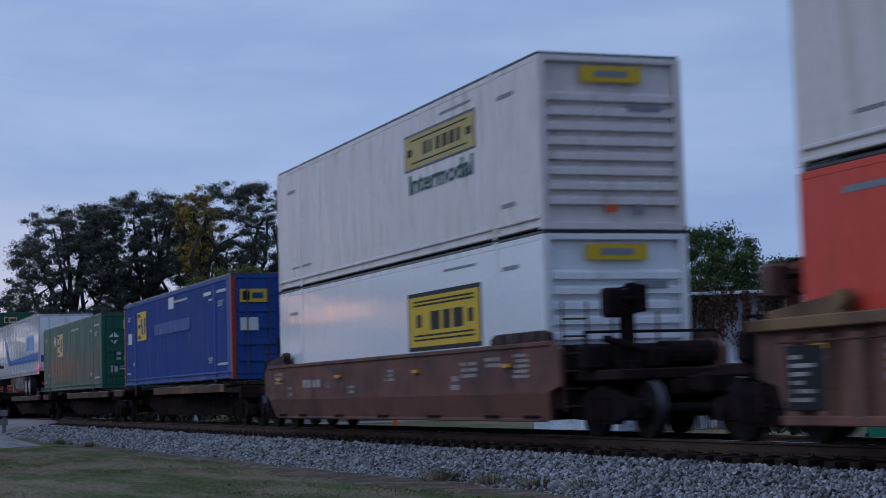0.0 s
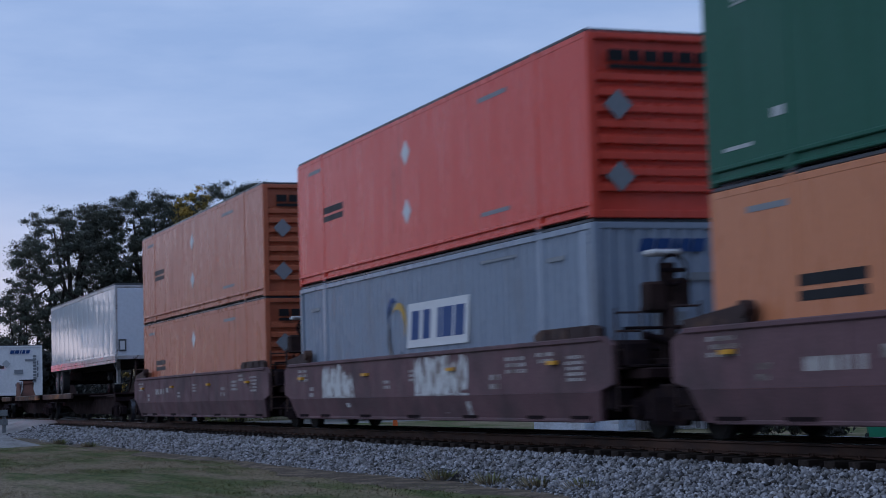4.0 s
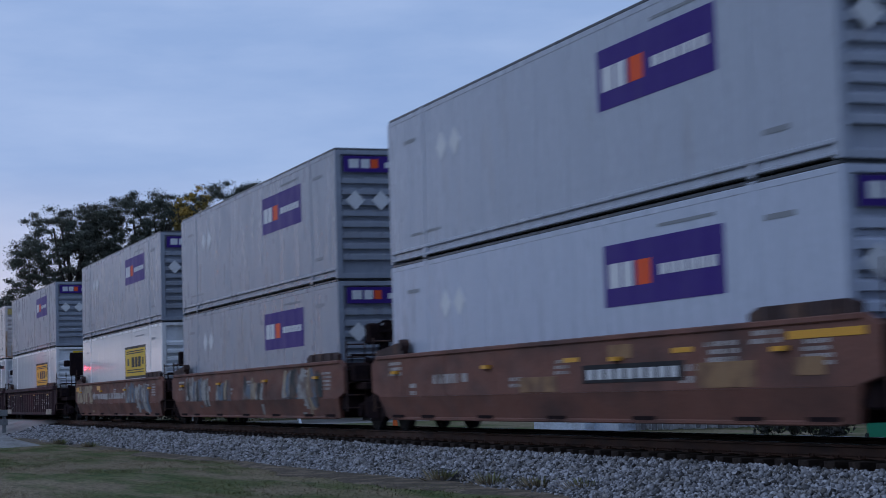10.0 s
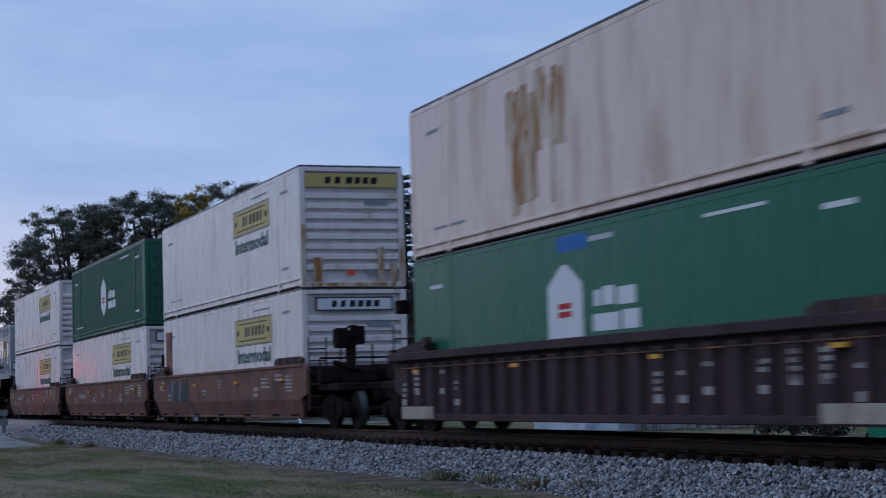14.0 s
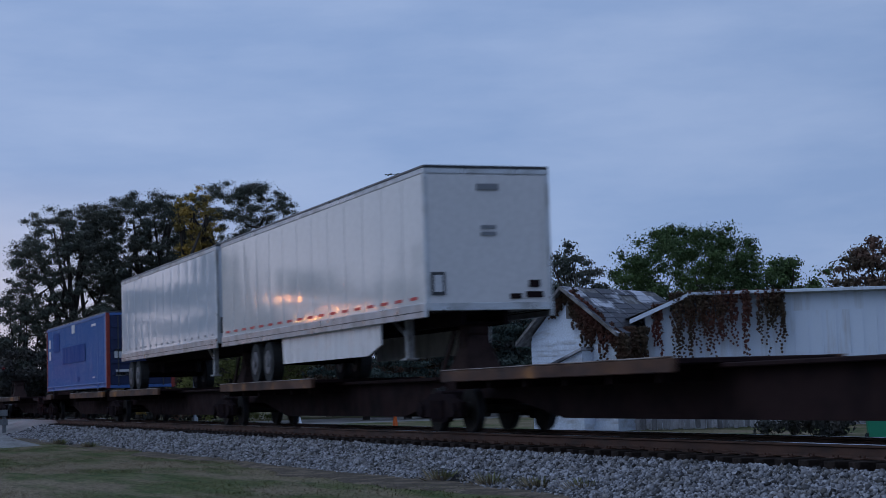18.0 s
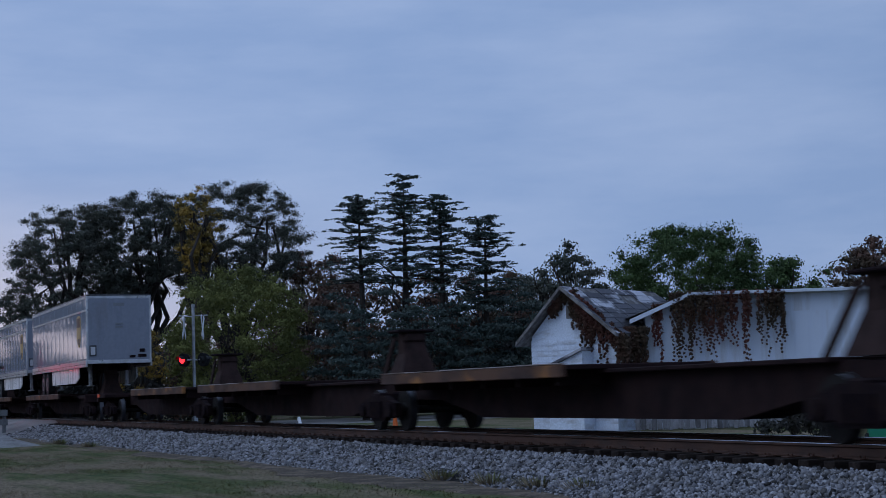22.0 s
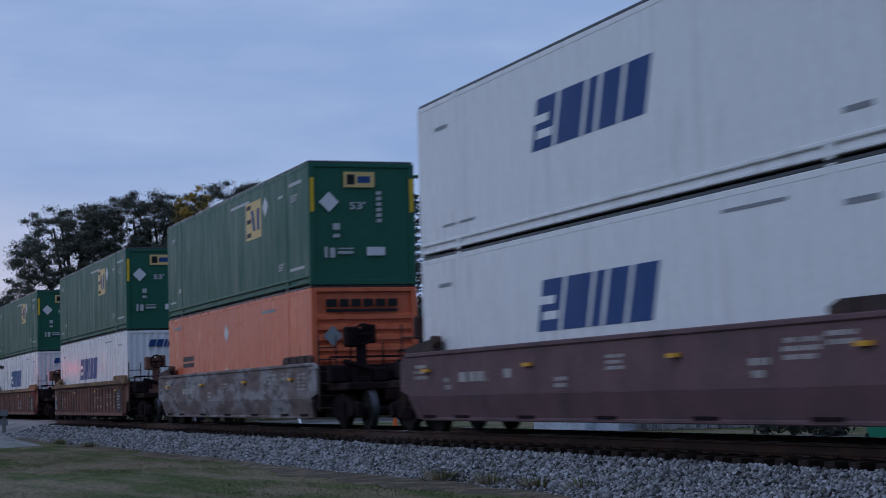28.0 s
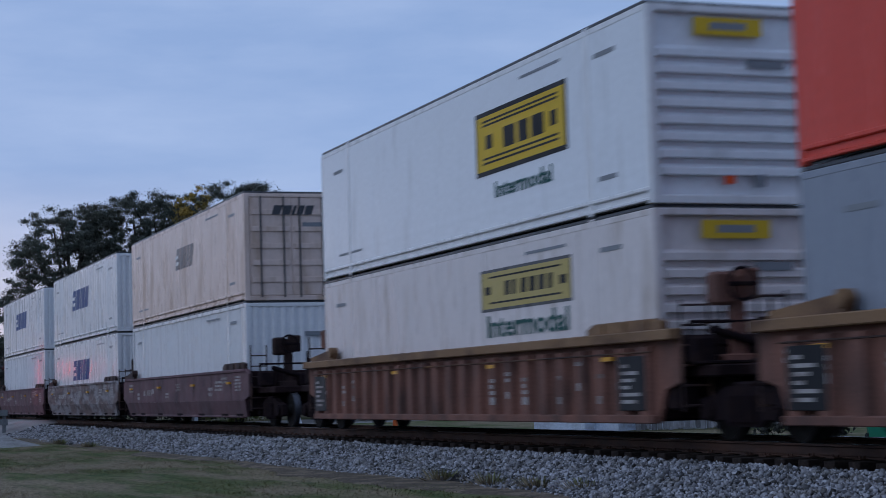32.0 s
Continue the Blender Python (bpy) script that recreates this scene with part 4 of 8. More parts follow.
def bogie(car, x):
    def frame_side(bm):
        prism(bm, [(-1.15, 0.30), (-1.15, 0.56), (-0.75, 0.62), (-0.45, 0.72), (0.45, 0.72), (0.75, 0.62), (1.15, 0.56), (1.15, 0.30), (0.85, 0.26), (0.55, 0.30), (0.42, 0.20),
                   (-0.42, 0.20), (-0.55, 0.30), (-0.85, 0.26)], -0.07, 0.07)
        for k in (-0.24, 0, 0.24):
            rod(bm, (k, -0.085, 0.26), (k, -0.085, 0.60), 0.085, seg=8)
        for k in (-0.89, 0.89):
            rod(bm, (k, -0.14, 0.42), (k, 0.05, 0.42), 0.14, seg=12)
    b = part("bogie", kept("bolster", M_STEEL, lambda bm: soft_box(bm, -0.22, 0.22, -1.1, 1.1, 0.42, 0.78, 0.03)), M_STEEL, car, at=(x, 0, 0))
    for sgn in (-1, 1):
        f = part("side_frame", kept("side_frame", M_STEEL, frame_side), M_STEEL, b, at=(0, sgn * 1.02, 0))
        if sgn > 0:
            f.rotation_euler = (0, 0, math.pi)
    for name in ("front", "rear"):
        w = SPUN[name].copy()
        scene.collection.objects.link(w)
        w.parent = b
    return b


def coupling(bm):
    soft_box(bm, -0.5, 0.45, -0.11, 0.11, 0.66, 0.90, 0.03)
    soft_box(bm, 0.25, 0.62, -0.2, 0.2, 0.62, 0.94, 0.05)


# ---- well cars ----
WELL_TOP = 1.50


def climb(bm, top):
    """Stiles and rungs of a ladder at the corner of a car."""
    for y in (0, 0.42):
        rod(bm, (0, y, 0.40), (0, y, top), 0.018, seg=6)
    k = 0
    while 0.48 + 0.27 * k < top - 0.05:
        rod(bm, (0, 0, 0.48 + 0.27 * k), (0, 0.42, 0.48 + 0.27 * k), 0.016, seg=6)
        k += 1


def wheel_ring(bm, x, y, z, r):
    """A hand wheel that faces along the car, with a bar across it."""
    n, k = 16, 6
    v = [[bm.verts.new((x + 0.024 * math.sin(q), y + (r + 0.024 * math.cos(q)) * math.cos(a), z + (r + 0.024 * math.cos(q)) * math.sin(a))) for q in [2 * math.pi * j / k for j in range(k)]]
         for a in [2 * math.pi * i / n for i in range(n)]]
    for i in range(n):
        for j in range(k):
            bm.faces.new((v[i][j], v[(i + 1) % n][j], v[(i + 1) % n][(j + 1) % k], v[i][(j + 1) % k]))
    soft_box(bm, x - 0.03, x + 0.01, y - r, y + r, z - 0.03, z + 0.03, 0.01)


def stand(car, kind, ex, x, joint=False):
    """The brake gear on the platform between two loads: a post with its box, hand wheel, pipes and steps."""
    tall = kind in ("dark_ribbed",)
    rusty = kind in ("ribbed", "brown_ribbed")
    m = M_CARRUST if rusty else M_HITCH if kind == "maroon" else M_STEEL
    top = 2.95 if tall else 2.65 if kind == "maroon" and joint else 2.32
    b = part("brake_stand", kept(f"stand_post_{top:.2f}", m, lambda bm: (soft_box(bm, -0.07, 0.07, -0.06, 0.16, 1.0, top - 0.1, 0.02), soft_box(bm, -0.16, 0.14, -0.22, 0.24, 1.0, 1.16, 0.02))), m, car,
             "tall hand brake stand", at=(ex * x, -0.62, 0))
    if tall:
        part("gear_panel", kept("gear_panel", M_STEEL, lambda bm: (soft_box(bm, 0.02, 0.26, -0.30, 0.42, 1.95, 2.95, 0.03), soft_box(bm, -0.22, 0.05, -0.52, -0.28, 2.35, 2.62, 0.03))), M_STEEL, b)
    else:
        part("gear_box", kept("gear_box", m, lambda bm: (soft_box(bm, -0.13, 0.15, -0.34, -0.02, top - 0.5, top - 0.05, 0.04), soft_box(bm, -0.10, 0.10, 0.06, 0.38, top - 0.42, top, 0.03))), m, b)
        part("brake_wheel", kept(f"brake_wheel_{top:.2f}", M_STEEL, lambda bm: wheel_ring(bm, 0.2, 0.05, top - 0.22, 0.22)), M_STEEL, b)
    if kind == "maroon" and joint:
        part("white_cap", kept("white_cap", M_SIGNPALE, lambda bm: soft_box(bm, -0.16, 0.16, -0.26, 0.24, top, top + 0.09, 0.03)), M_SIGNPALE, b, "white cap")

    def pipes(bm):
        rod(bm, (-0.45, 0.1, 1.0), (-0.02, 0.1, top - 0.45), 0.03, seg=7)
        rod(bm, (0.0, -0.25, 1.0), (0.0, -0.18, top - 0.4), 0.02, seg=6)
        rod(bm, (0.05, 0.55, 1.0), (0.05, 0.55, 1.9), 0.022, seg=6)
        rod(bm, (0.05, -0.7, 1.6), (0.05, 1.6, 1.6), 0.024, seg=6)
        rod(bm, (0.05, -0.7, 1.05), (0.05, -0.7, 1.62), 0.022, seg=6)
        rod(bm, (0.05, 1.6, 1.05), (0.05, 1.6, 1.62), 0.022, seg=6)
    part("brake_pipe", kept(f"brake_pipe_{top:.2f}", M_STEEL, pipes), M_STEEL, b)
    part("valve_box", kept("valve_box", M_STEEL, lambda bm: (soft_box(bm, -0.2, 0.16, -0.72, -0.34, 1.02, 1.42, 0.05), soft_box(bm, -0.12, 0.2, 0.3, 0.62, 1.02, 1.36, 0.05), rod(bm, (0.1, -0.4, 1.5), (0.1, 0.3, 1.3), 0.06, seg=8))), M_STEEL, b)
    part("air_tank", kept("air_tank", M_STEEL, lambda bm: rod(bm, (-0.2, 0.7, 1.25), (-0.2, 1.6, 1.25), 0.2, seg=14)), M_STEEL, b)



def well_car(kind, mid, bogies, back_end, front_end, label, tag=None):
    """One well of a stack car; mid is the middle of its load. bogies: where its bogies stand, from its middle."""
    body, chord = {"smooth": (M_CARBROWN, M_CARBROWN), "maroon": (M_CARPURPLE, M_CARPURPLE), "spray": (M_SPRAY, M_CARBROWN), "ribbed": (M_CARRUST, M_CHORD), "brown_ribbed": (M_CARPURPLE, M_CHORD),
                   "dark_ribbed": (M_CARDARK, M_CARDARK)}[kind]
    ribbed = kind in ("ribbed", "dark_ribbed", "brown_ribbed")
    car = thing("well_car", label, "railway car", "stack cars of the train")
    for sgn in (-1, 1):
        if not ribbed:
            def sill(bm):
                prism(bm, [(-8.52, 0.69), (8.52, 0.69), (8.55, 0.72), (8.95, 0.80), (8.95, 1.36), (8.6, WELL_TOP), (-8.6, WELL_TOP), (-8.95, 1.36), (-8.95, 0.80), (-8.55, 0.72)], -0.05, 0.05)
                bm.verts.ensure_lookup_table()
                hi = [(-8.52, -0.05, 0.688), (8.52, -0.05, 0.688), (8.52, 0.05, 0.688), (-8.52, 0.05, 0.688)]
                lo = [(-8.30, 0.06, 0.26), (8.30, 0.06, 0.26), (8.30, 0.14, 0.26), (-8.30, 0.14, 0.26)]
                h = [bm.verts.new(c) for c in hi]
                g = [bm.verts.new(c) for c in lo]
                for k in range(4):
                    bm.faces.new((h[k], g[k], g[(k + 1) % 4], h[(k + 1) % 4]))
                bm.faces.new(g)
                soft_box(bm, -8.0, 8.0, 0.03, 0.15, 0.235, 0.30, 0.015)
                soft_box(bm, -8.6, 8.6, -0.085, 0.06, WELL_TOP - 0.07, WELL_TOP + 0.01, 0.015)
                for k in range(-3, 4):
                    cuboid(bm, k * 2.35 - 0.02, k * 2.35 + 0.02, -0.056, -0.04, 0.70, WELL_TOP - 0.07)
            s = part("side_sill", kept("side_sill", body, sill), body, car, at=(0, sgn * 1.43, 0))
            if sgn > 0:
                s.rotation_euler = (0, 0, math.pi)
        else:
            def sill(bm):
                prism(bm, [(-8.28, 0.26), (8.28, 0.26), (8.5, 0.70), (8.95, 0.80), (8.95, WELL_TOP - 0.05), (-8.95, WELL_TOP - 0.05), (-8.95, 0.80), (-8.5, 0.70)], 0.0, 0.05)
                soft_box(bm, -8.28, 8.28, -0.12, 0.05, 0.24, 0.36, 0.015)
            s = part("side_sill", kept("side_sill_ribbed", body, sill), body, car, at=(0, sgn * 1.43, 0))
            part("top_chord", kept("top_chord", chord, lambda bm: soft_box(bm, -8.95, 8.95, -0.165, 0.06, WELL_TOP - 0.13, WELL_TOP + 0.02, 0.015)), chord, s, "ochre top chord")
            rib = kept("rib", body, lambda bm: prism_up(bm, [(-0.17, 0.0), (0.17, 0.0), (0.12, -0.115), (-0.12, -0.115)], 0.34, WELL_TOP - 0.20))
            if sgn < 0:
                part("side_pipe", kept("side_pipe", M_DECKEDGE, lambda bm: rod(bm, (-8.3, -0.118, 1.225), (8.3, -0.118, 1.225), 0.013, seg=6)), M_DECKEDGE, s, "thin rusty pipe")
            if sgn < 0:
                for k in range(24):
                    part("rib", rib, body, s, at=(-8.05 + k * 0.70, 0, 0))
            else:
                part("rib_row", kept("rib_row", body, lambda bm: [cuboid(bm, -8.11 + k * 0.7, -7.99 + k * 0.7, -0.02, 0.09, 0.34, WELL_TOP - 0.13) for k in range(24)]), body, s)
        # guides at the ends of the sill, tapered, with a knob at the inner end of the rear ones
        rail = chord if chord is M_CHORD else M_GUIDE
        for ex in (-1, 1):
            def guide(bm, ex=ex):
                T = WELL_TOP + 0.012
                if ex > 0:
                    prism(bm, [(6.15, T), (8.55, T), (8.55, T + 0.12), (8.3, T + 0.17), (6.4, T + 0.17), (6.15, T + 0.09)], -0.06, 0.04)
                    for k in range(3):
                        cuboid(bm, 6.7 + 0.7 * k, 6.76 + 0.7 * k, -0.085, -0.055, T, T + 0.15)
                else:
                    prism(bm, [(-8.6, T), (-6.9, T), (-6.82, T + 0.16), (-7.1, T + 0.23), (-8.6, T + 0.10)], -0.06, 0.04)
                    rod(bm, (-6.95, -0.12, T + 0.17), (-6.95, 0.05, T + 0.17), 0.11, seg=12)
            part("end_guide", kept(f"end_guide_{ex}", rail, guide), rail, s, "dark tapered guide")
        # amber reflectors and stencilled writing, as plain bars
        if sgn < 0:
            for x in (-7.4, -2.6, 2.4, 6.9):
                part("reflector", kept("reflector", M_AMBER, lambda bm: cuboid(bm, -0.16, 0.16, -0.122, -0.05, 1.13, 1.19)), M_AMBER, s, "amber reflector strip", at=(x, 0, 0))
            rng = random.Random(int(-mid * 10))
            face = -0.121 if ribbed else -0.0535
            words = bmesh.new()

            def lines(x, z, w, rows, tall):
                for r in range(rows):
                    u = x - w / 2 + rng.uniform(0, 0.15 * w)
                    while u < x + w / 2 - 0.05:
                        v = min(x + w / 2, u + rng.uniform(0.8, 2.4) * tall)
                        cuboid(words, u, v, face, -0.04, z - r * tall * 1.7 - tall, z - r * tall * 1.7)
                        u = v + tall * rng.uniform(0.3, 0.9)
            if ribbed:
                for k in (0, 1, 3, 4, 15, 16, 17, 19, 20, 21, 22):
                    x = -8.05 + k * 0.70
                    z = rng.choice((1.15, 1.05, 0.95))
                    lines(x, z, 0.22, rng.choice((1, 2, 4)), 0.06)
                    lines(x, z - 0.32, 0.22, 1, 0.11)
            else:
                for x, z, w, rows, tall in ((7.6, 1.30, 0.7, 5, 0.05), (6.35, 1.36, 0.75, 2, 0.06), (5.3, 1.28, 0.9, 3, 0.06), (4.3, 1.05, 0.5, 2, 0.09), (0.4, 1.22, 0.6, 3, 0.05), (-1.6, 0.98, 0.5, 2, 0.06),
                                            (-4.9, 1.10, 1.5, 1, 0.17), (-3.6, 1.12, 0.4, 1, 0.15), (-7.5, 1.33, 0.8, 3, 0.06), (-6.5, 0.98, 0.35, 2, 0.08)):
                    lines(x + rng.uniform(-0.3, 0.3), z + rng.uniform(-0.06, 0.04), w, rows, tall)
            tagged(part("stencil_lettering", words, M_STENCIL, s, "faded white stencilled lettering"), kind="stuff")
            if kind == "dark_ribbed":
                for x in (-7.35, 7.35):
                    part("painted_patch", kept("cream_patch", M_CREAM, lambda bm: soft_box(bm, -0.85, 0.85, -0.13, -0.1, 0.27, 0.50, 0.004)), M_CREAM, s, "cream painted patch", at=(x, 0, 0))
            if kind == "brown_ribbed":
                part("painted_patch", kept("tan_patch", M_TANPATCH, lambda bm: soft_box(bm, 2.9, 4.1, -0.128, -0.11, 0.50, 0.92, 0.006)), M_TANPATCH, s, "tan repainted patch")
            if kind == "ribbed":
                for x in (-7.7, 7.7):
                    def plate(bm):
                        soft_box(bm, -0.42, 0.42, -0.128, -0.11, 0.42, 1.18, 0.006)
                    part("data_panel", kept("data_panel", M_BLACK, plate), M_BLACK, s, "black data panel", at=(x, 0, 0))
                    data = part("data_lines", kept("data_lines", M_STENCIL, lambda bm: [cuboid(bm, -0.3, -0.3 + 0.2 + 0.06 * ((k * 5) % 7), -0.131, -0.127, 1.02 - 0.1 * k, 1.07 - 0.1 * k) for k in range(6)]), M_STENCIL, s, at=(x, 0, 0))
                    tagged(data, kind="stuff")
    part("well_floor", kept("well_floor", M_STEEL, lambda bm: [cuboid(bm, x - 0.35, x + 0.35, -1.4, 1.4, 0.26, 0.34) for x in (-7.6, -5.9, -3, 0, 3, 5.9, 7.6)]), M_STEEL, car)
    for ex, last in ((-1, back_end), (1, front_end)):
        def platform(bm, ex=ex, last=last):
            x0, x1 = sorted((ex * 8.35, ex * (10.5 if last else 9.55)))
            soft_box(bm, x0, x1, -1.2, 1.2, 0.86, 1.02, 0.02)
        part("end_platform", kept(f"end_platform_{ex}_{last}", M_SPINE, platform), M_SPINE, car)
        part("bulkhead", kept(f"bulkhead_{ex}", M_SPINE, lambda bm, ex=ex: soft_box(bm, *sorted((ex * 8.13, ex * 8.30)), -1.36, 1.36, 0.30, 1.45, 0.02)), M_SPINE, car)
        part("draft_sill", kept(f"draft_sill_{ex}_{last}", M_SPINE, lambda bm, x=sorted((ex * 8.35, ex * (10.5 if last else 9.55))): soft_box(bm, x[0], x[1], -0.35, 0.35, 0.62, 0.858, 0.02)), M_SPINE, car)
        if last:
            part("coupler", kept("coupler", M_STEEL, coupling), M_STEEL, car,
                 at=(ex * 10.7, 0, 0)).rotation_euler = (0, 0, 0 if ex > 0 else math.pi)

            stand(car, kind, ex, 9.5)
        else:
            if ex > 0:
                stand(car, kind, ex, 9.0, True)
            part("cross_walk", kept(f"cross_walk_{ex}", M_STEEL, lambda bm, ex=ex: [soft_box(bm, *sorted((ex * (8.62 + 0.16 * k), ex * (8.72 + 0.16 * k))), -1.3, 1.3, 1.03, 1.07, 0.008) for k in range(5)]), M_STEEL, car)
            part("end_rail_bar", kept("end_bar", M_STEEL, lambda bm: rod(bm, (0, -1.3, 1.3), (0, 1.3, 1.3), 0.03, seg=8)), M_STEEL, car, at=(ex * 8.75, 0, 0))
        part("ladder", kept(f"ladder_{last}", M_GUIDE, lambda bm, last=last: climb(bm, 2.1 if last else 1.9)), M_GUIDE, car, at=(ex * 8.98, -1.42, 0))
        # valve chest and a hose slung across the end
        part("valve_chest", kept(f"valve_chest_{ex}", M_STEEL, lambda bm, ex=ex: soft_box(bm, *sorted((ex * 8.4, ex * 8.75)), -1.38, -1.0, 0.42, 0.80, 0.03)), M_STEEL, car)
        part("brake_hose", kept(f"brake_hose_{ex}", M_STEEL, lambda bm, ex=ex: (rod(bm, (ex * 8.5, -1.2, 0.9), (ex * 8.9, 0.0, 0.55), 0.04, seg=6), rod(bm, (ex * 8.9, 0.0, 0.55), (ex * 8.6, 1.2, 0.9), 0.04, seg=6))), M_STEEL, car)
    for x in bogies:
        bogie(car, x)
    if tag:
        tag(car)
    return rides(car, mid, 0)


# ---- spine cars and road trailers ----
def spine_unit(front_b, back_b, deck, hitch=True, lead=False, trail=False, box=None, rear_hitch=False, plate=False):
    """A skeleton platform between two bogies (their places on the train); it carries the bogie behind, and the one ahead where it leads."""
    mid, half = (front_b + back_b) / 2, (front_b - back_b) / 2
    car = thing("spine_car", "dark brown skeleton railway car with ochre deck edges", "railway car", "skeleton cars of the train")

    def spine(bm):
        prism(bm, [(-half + 0.2, 0.62), (-half + 2.0, 0.60), (-half + 4.2, 0.26), (half - 4.0, 0.26), (half - 1.8, 0.60), (half - 0.2, 0.62), (half - 0.2, 0.98), (half - 1.6, 1.02), (-half + 1.6, 1.02),
                   (-half + 0.2, 0.98)], -0.38, 0.38)
        soft_box(bm, -half + 1.5, half - 1.4, -0.6, 0.6, 0.98, 1.05, 0.015)
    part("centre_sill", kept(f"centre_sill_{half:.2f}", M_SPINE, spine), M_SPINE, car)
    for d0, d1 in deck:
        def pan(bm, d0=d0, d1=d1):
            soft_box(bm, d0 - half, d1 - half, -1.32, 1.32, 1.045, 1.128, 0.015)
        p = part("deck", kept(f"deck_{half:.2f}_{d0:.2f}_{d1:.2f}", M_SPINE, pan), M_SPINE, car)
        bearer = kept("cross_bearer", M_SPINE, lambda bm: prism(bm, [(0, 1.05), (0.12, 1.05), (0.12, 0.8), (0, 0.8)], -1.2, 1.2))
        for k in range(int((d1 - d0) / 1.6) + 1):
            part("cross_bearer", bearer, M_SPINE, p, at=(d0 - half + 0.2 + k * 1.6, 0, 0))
        for sgn in (-1, 1):
            part("deck_edge", kept(f"deck_edge_{half:.2f}_{d0:.2f}_{d1:.2f}", M_DECKEDGE, lambda bm, d0=d0, d1=d1: soft_box(bm, d0 - half - 0.02, d1 - half + 0.02, -0.05, 0.05, 0.93, 1.135, 0.015)), M_DECKEDGE, p,
                 "rusty deck edge", at=(0, sgn * 1.34, 0))
            if sgn < 0:
                part("deck_lip", kept(f"deck_lip_{half:.2f}_{d0:.2f}_{d1:.2f}", M_LIP, lambda bm, d0=d0, d1=d1: [soft_box(bm, d0 - half + (d1 - d0) * k / 5, d0 - half + (d1 - d0) * (k + 1) / 5 - 0.02, -0.055, 0.05, 1.1355, 1.158 - 0.004 * (k % 2), 0.006) for k in range(5)]),
                     M_LIP, p, "scuffed pale lip", at=(0, sgn * 1.34, 0))
    for x, brown in [(half - 0.95, False)] * hitch + [(-half + 1.35, True)] * rear_hitch:
        m = M_CARBROWN if brown else M_HITCH
        h = part("hitch", kept("hitch", m, lambda bm: (frustum(bm, (-0.34, 0.62, -0.42, 0.42, 1.05), (0.02, 0.36, -0.18, 0.18, 1.86)), soft_box(bm, -0.05, 0.42, -0.24, 0.24, 1.84, 2.05, 0.05))), m, car, "rust-brown trailer hitch stand" if brown else "dark trailer hitch stand", at=(x, 0, 0))
        for y in (-0.245, 0.245):
            part("hitch_leg", kept("hitch_leg", m, lambda bm: prism(bm, [(-0.12, 1.04), (0.50, 1.04), (0.26, 2.05), (-0.02, 2.05)], -0.025, 0.025)), m, h, at=(0, y * 0.95, 0))
            part("hitch_stay", kept("hitch_stay", m, lambda bm: prism(bm, [(-0.95, 1.04), (-0.78, 1.04), (0.02, 1.9), (-0.1, 1.98)], -0.025, 0.025)), m, h, at=(0, y * 1.35, 0))
        part("hitch_plate", kept("hitch_plate", M_STEEL, lambda bm: soft_box(bm, -0.26, 0.46, -0.42, 0.42, 2.05, 2.11, 0.02)), M_STEEL, h)
        if brown:
            part("hitch_side", kept("hitch_side", m, lambda bm: prism(bm, [(-0.95, 1.13), (0.95, 1.13), (0.5, 1.75), (0.35, 1.97), (-0.62, 1.97)], -0.52, -0.46)), m, h)
    if box is not None:
        for dx in (-6.06, 6.06):
            x = box - CL / 2 + dx - mid
            part("pedestal_beam", kept("pedestal_beam", M_SPINE, lambda bm: soft_box(bm, -0.16, 0.16, -1.3, 1.3, 0.92, 1.12, 0.02)), M_SPINE, car, at=(x, 0, 0))
            for y in (-1.2, 1.2):
                part("pedestal", kept("pedestal", M_SPINE, lambda bm: soft_box(bm, -0.14, 0.14, -0.09, 0.09, 1.1, 1.236, 0.015)), M_SPINE, car, at=(x, y, 0))
    for ex, last in ((-1, trail), (1, lead)):
        if last:
            part("end_platform", kept(f"spine_end_{half:.2f}_{ex}", M_SPINE, lambda bm, ex=ex: (soft_box(bm, *sorted((ex * (half - 0.8), ex * (half + 1.0))), -1.35, 1.35, 0.9, 1.04, 0.02),
                                                                                        soft_box(bm, *sorted((ex * (half + 0.8), ex * (half + 1.0))), -1.35, 1.35, 0.75, 1.08, 0.02))), M_SPINE, car)
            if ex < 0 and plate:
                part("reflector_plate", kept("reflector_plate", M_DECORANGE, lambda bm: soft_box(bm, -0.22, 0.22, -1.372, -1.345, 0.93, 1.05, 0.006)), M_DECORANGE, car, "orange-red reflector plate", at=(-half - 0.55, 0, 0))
            part("coupler", kept("coupler", M_STEEL, coupling), M_STEEL, car, at=(ex * (half + 1.15), 0, 0)).rotation_euler = (0, 0, 0 if ex > 0 else math.pi)
    bogie(car, -half)
    if lead:
        bogie(car, half)
    return rides(car, mid, 0)


def road_wheel(parent, x, y, rim=None):
    rim = rim or M_RIM

    def tyre(bm):
        rod(bm, (0, -0.14, 0), (0, 0.14, 0), 0.50, seg=24)
    w = part("wheel", kept("tyre", M_RUBBER, tyre), M_RUBBER, parent, "black rubber tyre", at=(x, y, 0.5))
    part("rim", kept("rim", rim, lambda bm: (rod(bm, (0, -0.16, 0), (0, -0.10, 0), 0.29, 0.31, seg=20), rod(bm, (0, -0.19, 0), (0, -0.1, 0), 0.12, seg=12))), rim, w)
    return w


